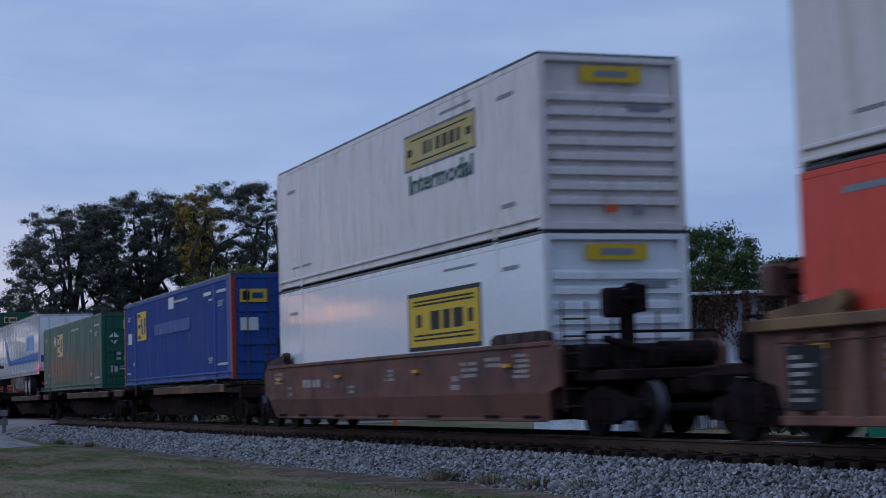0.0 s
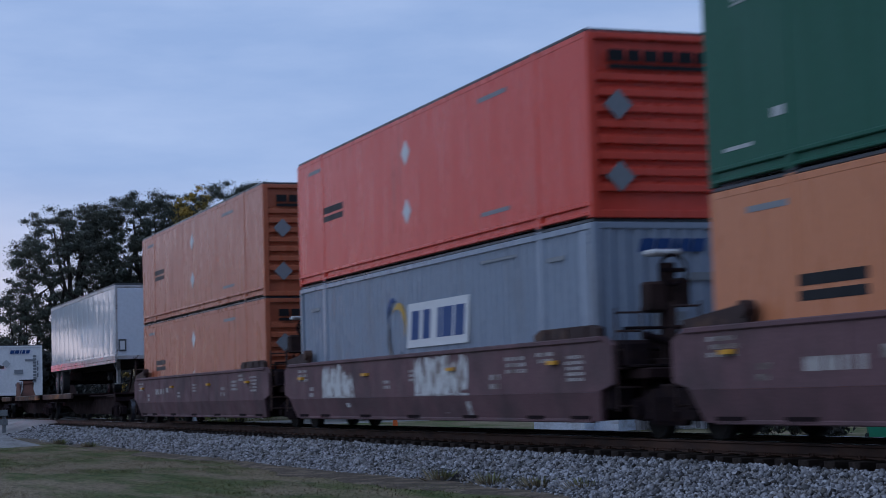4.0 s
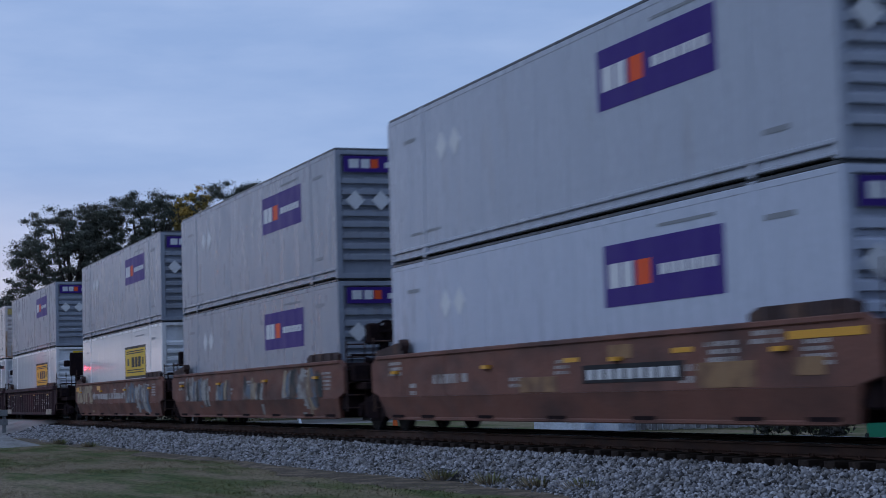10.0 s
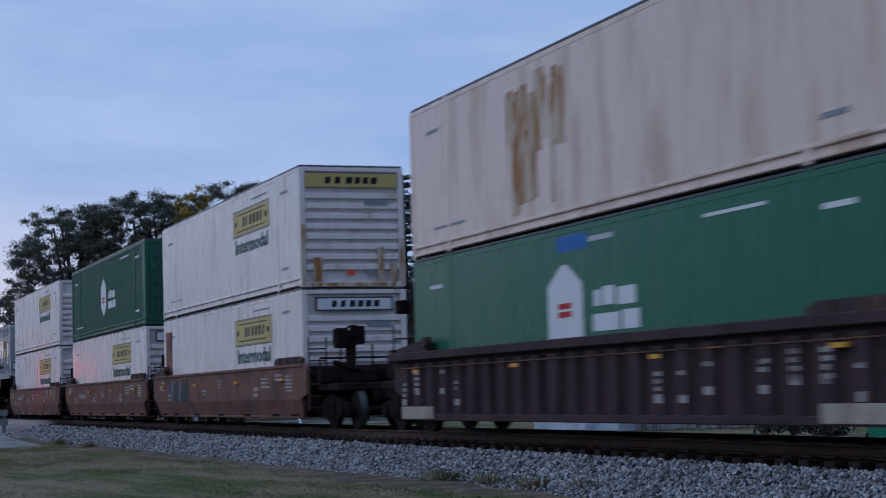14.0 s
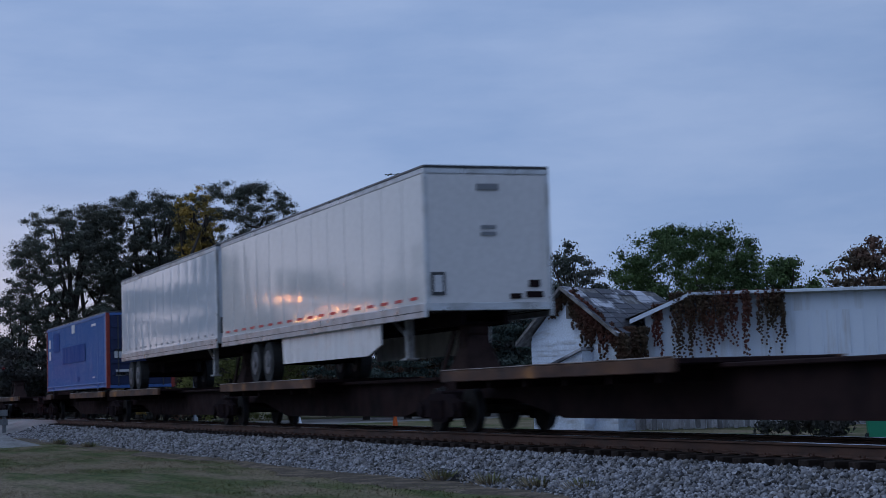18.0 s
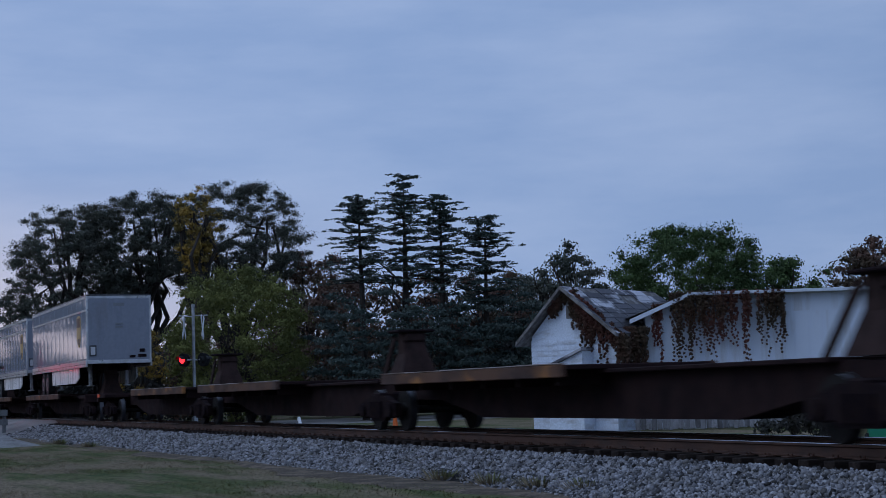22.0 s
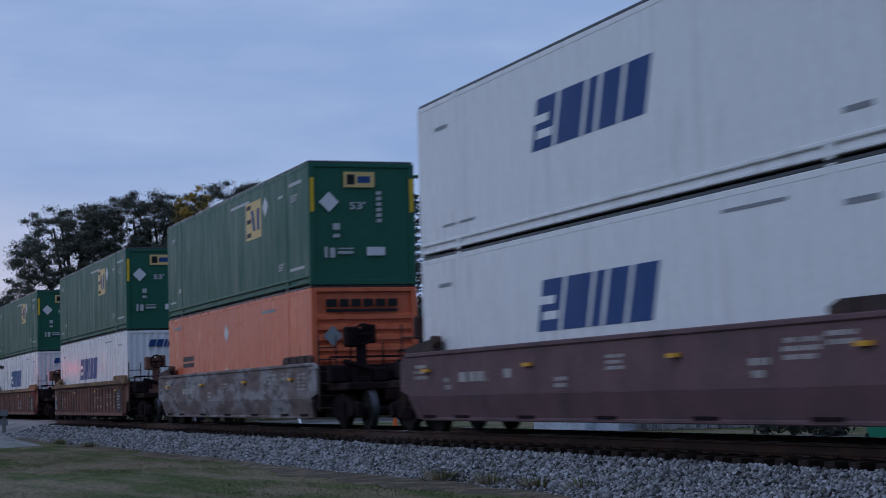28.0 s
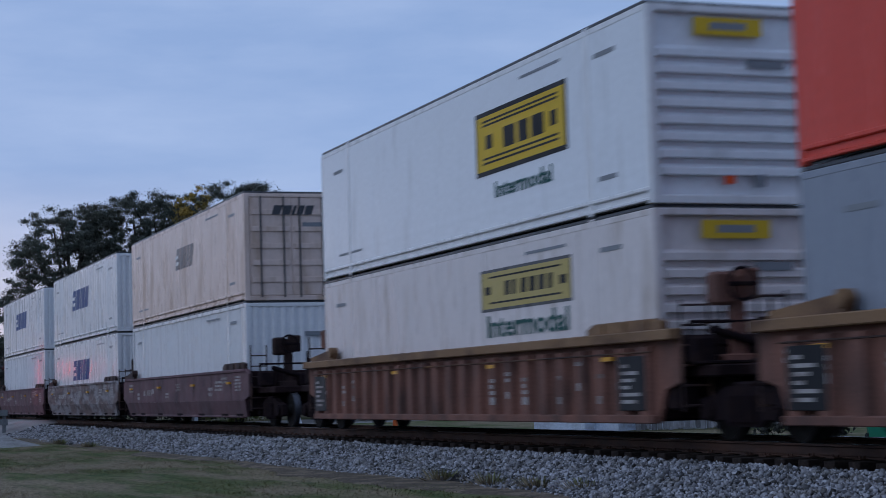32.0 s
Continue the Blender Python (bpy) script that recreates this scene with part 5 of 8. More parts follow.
def trailer(kind, front, back, top=5.03, set_in=0.0):
    """A box trailer for the road; the base of its tyres is the origin's height."""
    L, W = front - back, 2.6
    z0 = 1.13
    H = top - z0
    label, mat = {"parcel": ("glossy silver road trailer with a gold shield mark", M_TRAILER), "white": ("plain grey-white road trailer", M_GLOSSGREY), "ribbed": ("glossy off-white panelled road trailer with a side skirt", M_GLOSSCREAM),
                  "swoosh": ("glossy white road trailer with a blue stripe, its doors ahead", M_GLOSSWHITE), "backward": ("glossy silver road trailer, its doors ahead", M_TRAILER)}[kind]
    t = thing("road_trailer", label, "trailer", "road trailers on the train")
    floor = 1.18
    k = f"{kind}_{L:.2f}_{H:.2f}_{set_in:.1f}"

    def box(bm):
        soft_box(bm, -L / 2, L / 2, -W / 2 + 0.012, W / 2, floor, H - 0.1, 0.04)
    part("box_body", kept(f"box_body_{k}", mat, box), mat, t)
    n = int(L / 1.22)
    sheet_mesh = kept(f"side_sheet_{kind}_{L:.2f}_{H:.2f}", mat, lambda bm: bowed(bm, 0.004, L / n - 0.004, -W / 2 - 0.001, -W / 2 + 0.02, floor + 0.1, H - 0.1, 0.0018))
    for i in range(n):
        part("side_sheet", sheet_mesh, mat, t, at=(-L / 2 + i * L / n, 0, 0))
    for i in range(1, n):
        part("panel_seam", kept(f"panel_seam_{kind}_{H:.2f}", mat, lambda bm: cuboid(bm, -0.018, 0.018, -W / 2 - 0.005, -W / 2 + 0.01, floor + 0.14, H - 0.12)), mat, t, at=(-L / 2 + i * L / n, 0, 0))
    part("roof_cap", kept(f"roof_cap_{k}", M_ALU, lambda bm: soft_box(bm, -L / 2 - 0.005, L / 2 + 0.005, -W / 2 - 0.012, W / 2 + 0.012, H - 0.12, H, 0.02)), M_ALU, t)
    part("roof_edge", kept(f"roof_edge_{k}", M_DKGREY, lambda bm: soft_box(bm, -L / 2, L / 2, -W / 2 - 0.004, W / 2 + 0.004, H - 0.002, H + 0.055, 0.015)), M_DKGREY, t, "dark roof edge")
    for sgn in (-1, 1):
        part("rail_groove", kept(f"rail_groove_{k}", M_DKGREY, lambda bm: cuboid(bm, -L / 2 + 0.1, L / 2 - 0.1, -0.04, 0.035, floor - 0.03, floor - 0.01)), M_DKGREY, t, at=(0, sgn * W / 2, 0))
        part("bottom_rail", kept(f"trailer_rail_{k}", M_ALU, lambda bm: soft_box(bm, -L / 2, L / 2, -0.035, 0.03, floor - 0.14, floor + 0.14, 0.012)), M_ALU, t, at=(0, sgn * W / 2, 0))
        part("front_corner", kept(f"front_corner_{k}", M_ALU, lambda bm: soft_box(bm, -0.06, 0.035, -0.06, 0.06, floor, H - 0.05, 0.03)), M_ALU, t, at=(L / 2 - 0.03, sgn * (W / 2 - 0.045), 0))
        if kind in ("parcel", "backward"):
            part("rub_strip", kept(f"rub_strip_{k}", M_ALU, lambda bm: soft_box(bm, -L / 2 + 0.05, L / 2 - 0.05, -0.016, 0.01, H - 0.62, H - 0.54, 0.006)), M_ALU, t, at=(0, sgn * W / 2, 0))
    if kind == "ribbed" or kind == "white":
        for i in range(int(L / 0.9)):
            decal(t, "reflector", M_REDREF if kind == "ribbed" else M_DECGREY, 0.5 + i * 0.9, 0.5 + i * 0.9 + (0.42 if kind == "ribbed" else 0.25), floor + 0.22, floor + 0.28, half=W / 2, length=L, proud=0.01)
    elif kind in ("parcel", "backward"):
        for i in range(int(L / 1.0)):
            decal(t, "reflector", M_REFTAPE, 0.4 + i * 1.0, 0.9 + i * 1.0, floor + 0.16, floor + 0.20, half=W / 2, length=L, proud=0.042)
    part("underframe", kept(f"underframe_{k}", M_STEEL, lambda bm: [cuboid(bm, -L / 2 + 0.3, L / 2 - 0.3, y - 0.05, y + 0.05, floor - 0.28, floor + 0.01) for y in (-0.45, 0.45)]), M_STEEL, t)
    turned = kind in ("backward", "swoosh")
    rear, sg = (L / 2, -1) if turned else (-L / 2, 1)
    for x in (rear + sg * (1.6 + set_in), rear + sg * (2.9 + set_in)):
        for y in (-1.14, 1.14):
            road_wheel(t, x, y, M_RIMWHITE if kind == "swoosh" else M_RIM)
        part("axle", kept("road_axle", M_STEEL, lambda bm: rod(bm, (0, -1.1, 0.5), (0, 1.1, 0.5), 0.07, seg=8)), M_STEEL, t, at=(x, 0, 0))
    part("suspension", kept("suspension", M_STEEL, lambda bm: soft_box(bm, -1.5, 1.5, -0.6, 0.6, 0.55, 0.98, 0.05)), M_STEEL, t, at=(rear + sg * (2.25 + set_in), 0, 0))
    leg_paint = M_STEEL if kind == "backward" else M_RIMWHITE
    for y in (-0.75, 0.75):
        part("landing_leg", kept("landing_leg_dark" if kind == "backward" else "landing_leg", leg_paint, lambda bm: (soft_box(bm, -0.08, 0.08, -0.07, 0.07, 0.32, 1.2, 0.015), soft_box(bm, -0.16, 0.16, -0.14, 0.14, 0.28, 0.33, 0.015), rod(bm, (0, 0, 0.7), (1.0 * sg, 0, 1.15), 0.035, seg=6))), leg_paint, t, at=(-rear - sg * 2.6, y, 0))
    if kind in ("parcel", "ribbed", "backward", "swoosh"):
        x0, x1 = sorted((rear + sg * (4.0 + set_in), rear + sg * (9.4 + (0.7 if kind == "swoosh" else 2.2) * set_in)))
        cloth = M_DKGREY if kind == "swoosh" else M_GREYMID if kind == "backward" else M_WHITE
        for sgn in (-1, 1):
            part("side_skirt", kept(f"side_skirt_{k}", cloth, lambda bm: prism(bm, [(x0 + (0.1 if sg > 0 else 0.9), 0.42), (x1 - (0.9 if sg > 0 else 0.1), 0.42), (x1, 0.62), (x1, floor - 0.13), (x0, floor - 0.13)], -0.02, 0.02)), cloth, t,
                 "dark grey aerodynamic skirt" if kind == "swoosh" else "dull grey aerodynamic skirt" if kind == "backward" else "white aerodynamic skirt", at=(0, sgn * 1.2, 0))
    if kind == "parcel":
        part("front_wall", kept(f"front_wall_{k}", M_GREYMID, lambda bm: soft_box(bm, L / 2 - 0.01, L / 2 + 0.012, -W / 2 + 0.06, W / 2 - 0.06, floor + 0.1, H - 0.14, 0.006)), M_GREYMID, t, "dull grey front wall")
    if kind in ("parcel", "backward"):
        u0 = 1.5 if kind == "parcel" else L - 2.0

        def shield(bm):
            prism(bm, [(L / 2 - u0 - a, z) for a, z in ((0.0, H - 0.82), (0.25, H - 0.72), (0.75, H - 0.72), (1.0, H - 0.82), (1.0, H - 1.62), (0.78, H - 1.92), (0.5, H - 2.05), (0.22, H - 1.92), (0.0, H - 1.62))], -W / 2 - 0.012, -W / 2 + 0.001)
        part("logo_shield", kept(f"logo_shield_{k}", M_OLDGOLD, shield), M_OLDGOLD, t, "faded gold shield mark")
        decal(t, "logo_bar", M_BROWNDEC, u0 + 0.1, u0 + 0.95, H - 1.20, H - 0.82, half=W / 2, length=L, proud=0.016)
        decal(t, "logo_bar", M_BROWNDEC, u0 + 0.25, u0 + 0.75, H - 1.90, H - 1.66, half=W / 2, length=L, proud=0.016)
    if kind == "swoosh":
        def brush(bm, pts, proud):
            prism(bm, [(L / 2 - u, z) for u, z in pts], -W / 2 - proud, -W / 2 + 0.001)
        part("stripe", kept("stripe_long", M_STRIPE, lambda bm: brush(bm, ((0.05, 1.66), (0.05, 2.10), (11.4, 1.93), (12.1, 1.69)), 0.006)), M_STRIPE, t, "bright blue stripe")
        part("stripe", kept("stripe_dark", M_DECBLUE, lambda bm: brush(bm, ((0.05, 1.72), (0.05, 1.80), (11.6, 1.77), (11.8, 1.72)), 0.009)), M_DECBLUE, t, "dark blue lower edge of the stripe")
        part("stripe", kept("stripe_slant", M_STRIPE, lambda bm: brush(bm, ((12.0, 1.68), (11.35, 1.92), (12.3, 2.55), (13.2, 2.75), (12.7, 2.1)), 0.0075)), M_STRIPE, t, "blue brush stroke")
        part("stripe", kept("stripe_tail", M_FADEBLUE, lambda bm: brush(bm, ((12.15, 2.45), (12.7, 2.95), (13.9, 3.32), (13.5, 2.85), (13.1, 2.6)), 0.008)), M_FADEBLUE, t, "faded blue brush stroke")
        decal(t, "logo_panel", M_FADENAME, 1.65, 4.75, 2.16, 2.98, half=W / 2, length=L, label="faded grey-blue name panel", lean=0.12)
        for i, wide in enumerate((0.5, 0.28, 0.6, 0.4)):
            decal(t, "logo_bar", M_FADEBLUE, 1.8 + i * 0.72, 1.8 + i * 0.72 + wide, 2.24, 2.9, lean=0.1, half=W / 2, length=L, proud=0.009)
        decal(t, "stripe", M_STRIPE, 0.1, 2.5, 1.62, 1.95, half=W / 2, length=L, face="end", proud=0.04, label="bright blue stripe")
        for a in (0.9, 1.35):
            decal(t, "logo_bar", M_STRIPE, a, a + 0.3, 2.15, 2.65, half=W / 2, length=L, face="end", lean=0.1, proud=0.04)
    if turned:
        for y in (0.01, 1.31):
            part("rear_door", kept(f"rear_door_{k}_{y:.2f}", mat, lambda bm, y=y: soft_box(bm, L / 2 - 0.002, L / 2 + 0.035, -W / 2 + 0.05 + y, -W / 2 + 1.23 + y, floor + 0.16, H - 0.16, 0.01)), mat, t)
        for y in (-0.8, 0.0, 0.8):
            part("lock_rod", kept(f"trailer_rod_{H:.2f}", M_ALU, lambda bm: rod(bm, (0, 0, floor + 0.1), (0, 0, H - 0.1), 0.02, seg=8)), M_ALU, t, at=(L / 2 + 0.06, y, 0))
        part("bumper", kept("trailer_bumper", M_REDREF, lambda bm: soft_box(bm, -0.05, 0.05, -1.15, 1.15, 0.52, 0.64, 0.01)), M_REDREF, t, "red and white underride bar", at=(L / 2 - 0.1, 0, 0))
        for y in (-0.7, 0.7):
            part("bumper_stay", kept("bumper_stay", M_STEEL, lambda bm: soft_box(bm, -0.04, 0.04, -0.05, 0.05, 0.6, 1.05, 0.01)), M_STEEL, t, at=(L / 2 - 0.1, y, 0))
    for a, b, zz, zy, m in () if turned else ((0.10, 0.38, floor + 0.28, floor + 0.72, M_DKGREY), (0.15, 0.33, floor + 0.34, floor + 0.66, M_DECWHITE), (2.05, 2.40, floor + 0.22, floor + 0.34, M_STEEL), (2.12, 2.34, floor + 0.42, floor + 0.56, M_STEEL),
                                              (1.72, 1.95, floor + 0.2, floor + 0.30, M_STEEL), (1.08, 1.52, H - 0.42, H - 0.30, M_DECGREY), (1.15, 1.45, floor + 1.55, floor + 1.62, M_DECGREY), (1.15, 1.45, floor + 1.42, floor + 1.49, M_DECGREY)):
        decal(t, "front_fitting", m, a, b, zz, zy, half=W / 2, length=L, face="end", proud=0.034 if m is M_DECWHITE else 0.03)
    if not turned:
        part("front_rail", kept(f"front_rail_{k}", M_ALU, lambda bm: soft_box(bm, L / 2 - 0.03, L / 2 + 0.03, -W / 2 + 0.05, W / 2 - 0.05, floor - 0.02, floor + 0.13, 0.012)), M_ALU, t)
    return rides(t, (front + back) / 2, z0)


# ---- ground, road and track ----
M_GRASS = surface("autumn_grass", (0.100, 0.106, 0.048), 0.95, fixed=True, spec=0.05, second=(0.190, 0.152, 0.102), scale=0.55, stretch=(0.40, 1.6, 1), lo=0.42, hi=0.58, grain=0.5, grain_scale=11.0,
                  bump=0.9, bump_scale=9.0, third=(0.060, 0.084, 0.032), third_scale=1.6, third_lo=0.47, third_hi=0.62)
M_SOIL = surface("bare_brown_soil", (0.092, 0.074, 0.056), 0.95, fixed=True, second=(0.175, 0.135, 0.10), scale=2.2, lo=0.45, hi=0.6, grain=0.45, grain_scale=18.0, bump=0.8, bump_scale=14.0, spec=0.1)
M_BLADE = surface("grass_blade", (0.120, 0.126, 0.054), 0.9, fixed=True, second=(0.22, 0.176, 0.115), scale=0.55, stretch=(0.40, 1.6, 1), lo=0.42, hi=0.58, grain=0.2, grain_scale=4.0, random_tint=0.45, spec=0.15)
M_ROAD = surface("pale_worn_asphalt", (0.27, 0.26, 0.25), 0.85, second=(0.17, 0.165, 0.16), scale=0.8, grain=0.15, grain_scale=30, bump=0.2, bump_scale=50)
M_APRON = surface("pale_gravel", (0.24, 0.235, 0.23), 0.9, second=(0.17, 0.16, 0.15), scale=1.2, grain=0.35, grain_scale=14, bump=0.5, bump_scale=20)
M_STONE = surface("grey_ballast_stone", (0.225, 0.223, 0.240), 0.85, second=(0.12, 0.11, 0.10), scale=4.0, grain=0.25, grain_scale=40, random_tint=0.85, spec=0.25)
# near-black for the shade in the stones' gaps and the dirt by the sleepers
M_BEDSHADE = surface("ballast_bed", (0.030, 0.027, 0.026), 0.95, second=(0.014, 0.013, 0.013), scale=16.0, lo=0.4, hi=0.6, grain=0.4, grain_scale=22, bump=1.0, bump_scale=16, spec=0.08)
M_TIE = surface("creosoted_timber", (0.022, 0.016, 0.014), 0.85, second=(0.045, 0.034, 0.029), scale=3.0, stretch=(6, 0.6, 6), grain=0.3, grain_scale=30, spec=0.08)
M_RAIL = surface("rusty_rail_steel", (0.075, 0.036, 0.024), 0.7, 0.2, second=(0.035, 0.020, 0.016), scale=4.0, stretch=(0.3, 1, 1), grain=0.2)
M_RAILTOP = surface("polished_rail_head", (0.50, 0.51, 0.54), 0.22, 1.0, second=(0.3, 0.28, 0.27), scale=2.0, stretch=(0.1, 1, 1), grain=0.05)


def sheet(name, label, category, verts, faces, mat):
    me = bpy.data.meshes.new(name)
    me.from_pydata(verts, [], faces)
    me.materials.append(mat)
    return tagged(new(name, me), label, category, kind="structure")


def build_ground():
    xs = [-2600, -900, -400, -260] + [-200 + 4 * i for i in range(56)] + [60, 160, 500, 1500]
    ys = [-1500, -500, -150, -60, -30, -15] + [-8 + 2.0 * i for i in range(10)] + [14, 20, 30, 45, 70, 120, 300, 900, 2600]
    v = []
    for x in xs:
        for y in ys:
            z = GROUND + 0.05 * (noise.noise((x * 0.15, y * 0.3, 0)) if -200 < x < 40 and -20 < y < 8 else 0)
            v.append((x, y, z - (0.03 if 8 < y < 17 else 0)))
    k = len(ys)
    f = [(i * k + j, (i + 1) * k + j, (i + 1) * k + j + 1, i * k + j + 1) for i in range(len(xs) - 1) for j in range(k - 1)]
    sheet("ground", "worn autumn grass beside the railway line", "ground", v, f, M_GRASS)
    # road beyond the line, and the road that crosses it
    z = GROUND + 0.004
    sheet("road", "pale worn asphalt road beyond the line", "road", [(-220, 16.2, z), (40, 16.2, z), (40, 22.0, z), (-220, 22.0, z)], [(0, 1, 2, 3)], M_ROAD)
    lo, hi = z + 0.003, -0.03
    prof = [(-40, lo), (7.6, lo), (10.7, hi), (14.2, hi), (16.6, lo + 0.004), (60, lo + 0.004)]
    v, f = [], []
    for y, h in prof:
        v += [(-100.5, y, lo - 0.01), (-97.0, y, h), (-84.5, y, h), (-80.5, y, lo - 0.01)]
    for i in range(len(prof) - 1):
        for j in range(3):
            f.append((4 * i + j, 4 * i + j + 1, 4 * i + j + 5, 4 * i + j + 4))
    sheet("road", "asphalt road over the level crossing", "road", v, f, M_ROAD)
    # a worn strip of soil between the grass and the stones
    v, f = [], []
    for i in range(150):
        x = -90 + 0.5 * i
        inner = 8.75 - 0.25 * max(0.0, min(1.0, (-x - 24) / 20)) + 0.85 * noise.noise((x * 0.24, 1.5, 0)) + 0.4 * noise.noise((x * 0.9, 4.5, 0))
        for y, z in ((inner, GROUND - 0.012), (inner + 0.12, GROUND + 0.012), (9.9, GROUND + 0.014)):
            v.append((x, y, z))
    f = [(3 * i + j, 3 * i + 3 + j, 3 * i + 4 + j, 3 * i + 1 + j) for i in range(149) for j in range(2)]
    sheet("soil_strip", "bare brown soil between grass and crushed stone", "soil", v, f, M_SOIL)
    # a heap of pale gravel left beside the road
    v, f, n = [], [], 26
    for i in range(n):
        for j in range(n):
            a, b = -1 + 2 * i / (n - 1), -1 + 2 * j / (n - 1)
            h = max(0.0, 1 - math.sqrt(a * a + b * b)) * 0.95
            v.append((a * 3.4, b * 3.0, h * (0.8 + 0.5 * noise.noise((a * 3, b * 3, 2))) - 0.03))
    f = [(i * n + j, (i + 1) * n + j, (i + 1) * n + j + 1, i * n + j + 1) for i in range(n - 1) for j in range(n - 1)]
    me = bpy.data.meshes.new("gravel_heap")
    me.from_pydata(v, [], f)
    me.materials.append(M_APRON)
    heap = new("gravel_heap", me)
    heap.matrix_basis = pose(-61.0, 5.2, GROUND)
    tagged(heap, "low heap of pale gravel beside the crossing", "gravel", kind="stuff")


def build_track():
    """Ballast, sleepers and rails of one straight track."""
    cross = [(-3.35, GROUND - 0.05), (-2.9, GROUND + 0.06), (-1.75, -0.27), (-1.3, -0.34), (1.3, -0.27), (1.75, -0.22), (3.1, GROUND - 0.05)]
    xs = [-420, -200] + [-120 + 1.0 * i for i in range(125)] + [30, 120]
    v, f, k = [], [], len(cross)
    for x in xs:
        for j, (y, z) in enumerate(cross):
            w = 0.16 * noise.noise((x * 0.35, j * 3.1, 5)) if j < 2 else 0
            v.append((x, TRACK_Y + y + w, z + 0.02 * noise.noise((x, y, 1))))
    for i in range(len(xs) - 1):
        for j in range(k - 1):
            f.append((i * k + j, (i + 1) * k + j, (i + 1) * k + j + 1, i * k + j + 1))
    sheet("ballast_bed", "bed under the crushed stone, its colour dark for shaded gaps and dirt", "ballast", v, f, M_BEDSHADE)
    track = thing("railway_track", "straight track of rusty rails on dark sleepers", "railway track", kind="structure")
    for sgn in (-1, 1):
        y = TRACK_Y + sgn * 0.7525

        def rail(bm):
            prof = [(-0.07, -0.17), (0.07, -0.17), (0.07, -0.155), (0.012, -0.14), (0.010, -0.05), (0.036, -0.035), (0.036, -0.012), (-0.036, -0.012), (-0.036, -0.035), (-0.010, -0.05), (-0.012, -0.14),
                    (-0.07, -0.155)]
            a = [bm.verts.new((-420, y + p, z)) for p, z in prof]
            b = [bm.verts.new((120, y + p, z)) for p, z in prof]
            for i in range(len(prof)):
                bm.faces.new((a[i], b[i], b[(i + 1) % len(prof)], a[(i + 1) % len(prof)]))
            bmesh.ops.recalc_face_normals(bm, faces=bm.faces[:])
        bm = bmesh.new()
        rail(bm)
        r = part("rail", bm, M_RAIL, track)
        bm = bmesh.new()
        soft_box(bm, -420, 120, y - 0.034, y + 0.034, -0.0125, 0.0, 0.006)
        part("rail_head", bm, M_RAILTOP, r, "polished running surface")
    tie = kept("sleeper", M_TIE, lambda bm: soft_box(bm, -0.115, 0.115, -1.3, 1.3, -0.36, -0.175, 0.012))
    plate = kept("tie_plate", M_RAIL, lambda bm: [soft_box(bm, -0.09, 0.09, s * 0.7525 - 0.17, s * 0.7525 + 0.17, -0.176, -0.160, 0.004) for s in (-1, 1)]
                 + [rod(bm, (dx, s * 0.7525 + dy, -0.17), (dx, s * 0.7525 + dy, -0.13), 0.016, seg=6) for s in (-1, 1) for dx in (-0.05, 0.05) for dy in (-0.09, 0.09)])
    rng = random.Random(4)
    for i in range(200):
        x = -112 + i * 0.52
        t = part("sleeper", tie, M_TIE, track, at=(x, TRACK_Y + rng.uniform(-0.03, 0.03), rng.uniform(-0.012, 0.006)))
        part("tie_plate", plate, M_RAIL, t)


def rocks(rng, x, y, z, size):
    """Angular stones, each a crushed cube: vertices and faces."""
    n = len(x)
    cube = np.array([(-1, -1, -1), (1, -1, -1), (1, 1, -1), (-1, 1, -1), (-1, -1, 1), (1, -1, 1), (1, 1, 1), (-1, 1, 1)], float) * 0.5
    v = cube[None] * rng.uniform(0.55, 1.25, (n, 1, 3)) + rng.normal(size=(n, 8, 3)) * 0.13
    q = rng.normal(size=(n, 4))
    q /= np.linalg.norm(q, axis=1)[:, None]
    w, a, b, c = q.T
    m = np.stack([1 - 2 * (b * b + c * c), 2 * (a * b - c * w), 2 * (a * c + b * w), 2 * (a * b + c * w), 1 - 2 * (a * a + c * c), 2 * (b * c - a * w), 2 * (a * c - b * w), 2 * (b * c + a * w),
                  1 - 2 * (a * a + b * b)], 1).reshape(n, 3, 3)
    v = np.einsum("nij,nkj->nki", m, v) * size[:, None, None] + np.stack([x, y, z], 1)[:, None]
    return v


def rock_mesh(name, v):
    n = len(v)
    faces = np.array([(3, 2, 1, 0), (4, 5, 6, 7), (0, 1, 5, 4), (1, 2, 6, 5), (2, 3, 7, 6), (3, 0, 4, 7)])
    me = bpy.data.meshes.new(name)
    me.vertices.add(8 * n)
    me.vertices.foreach_set("co", v.astype(np.float32).ravel())
    idx = (faces[None] + 8 * np.arange(n)[:, None, None]).astype(np.int32).ravel()
    me.loops.add(len(idx))
    me.loops.foreach_set("vertex_index", idx)
    me.polygons.add(6 * n)
    me.polygons.foreach_set("loop_start", np.arange(0, 24 * n, 4, dtype=np.int32))
    me.update(calc_edges=True)
    me.materials.append(M_STONE)
    return me


def bed_height(off):
    """The top of the stones, by the distance from the middle of the track."""
    return np.interp(off, [-3.6, -2.9, -1.75, -1.3, 1.3, 1.75, 3.1], [GROUND - 0.04, GROUND + 0.05, -0.25, -0.33, -0.25, -0.22, GROUND])


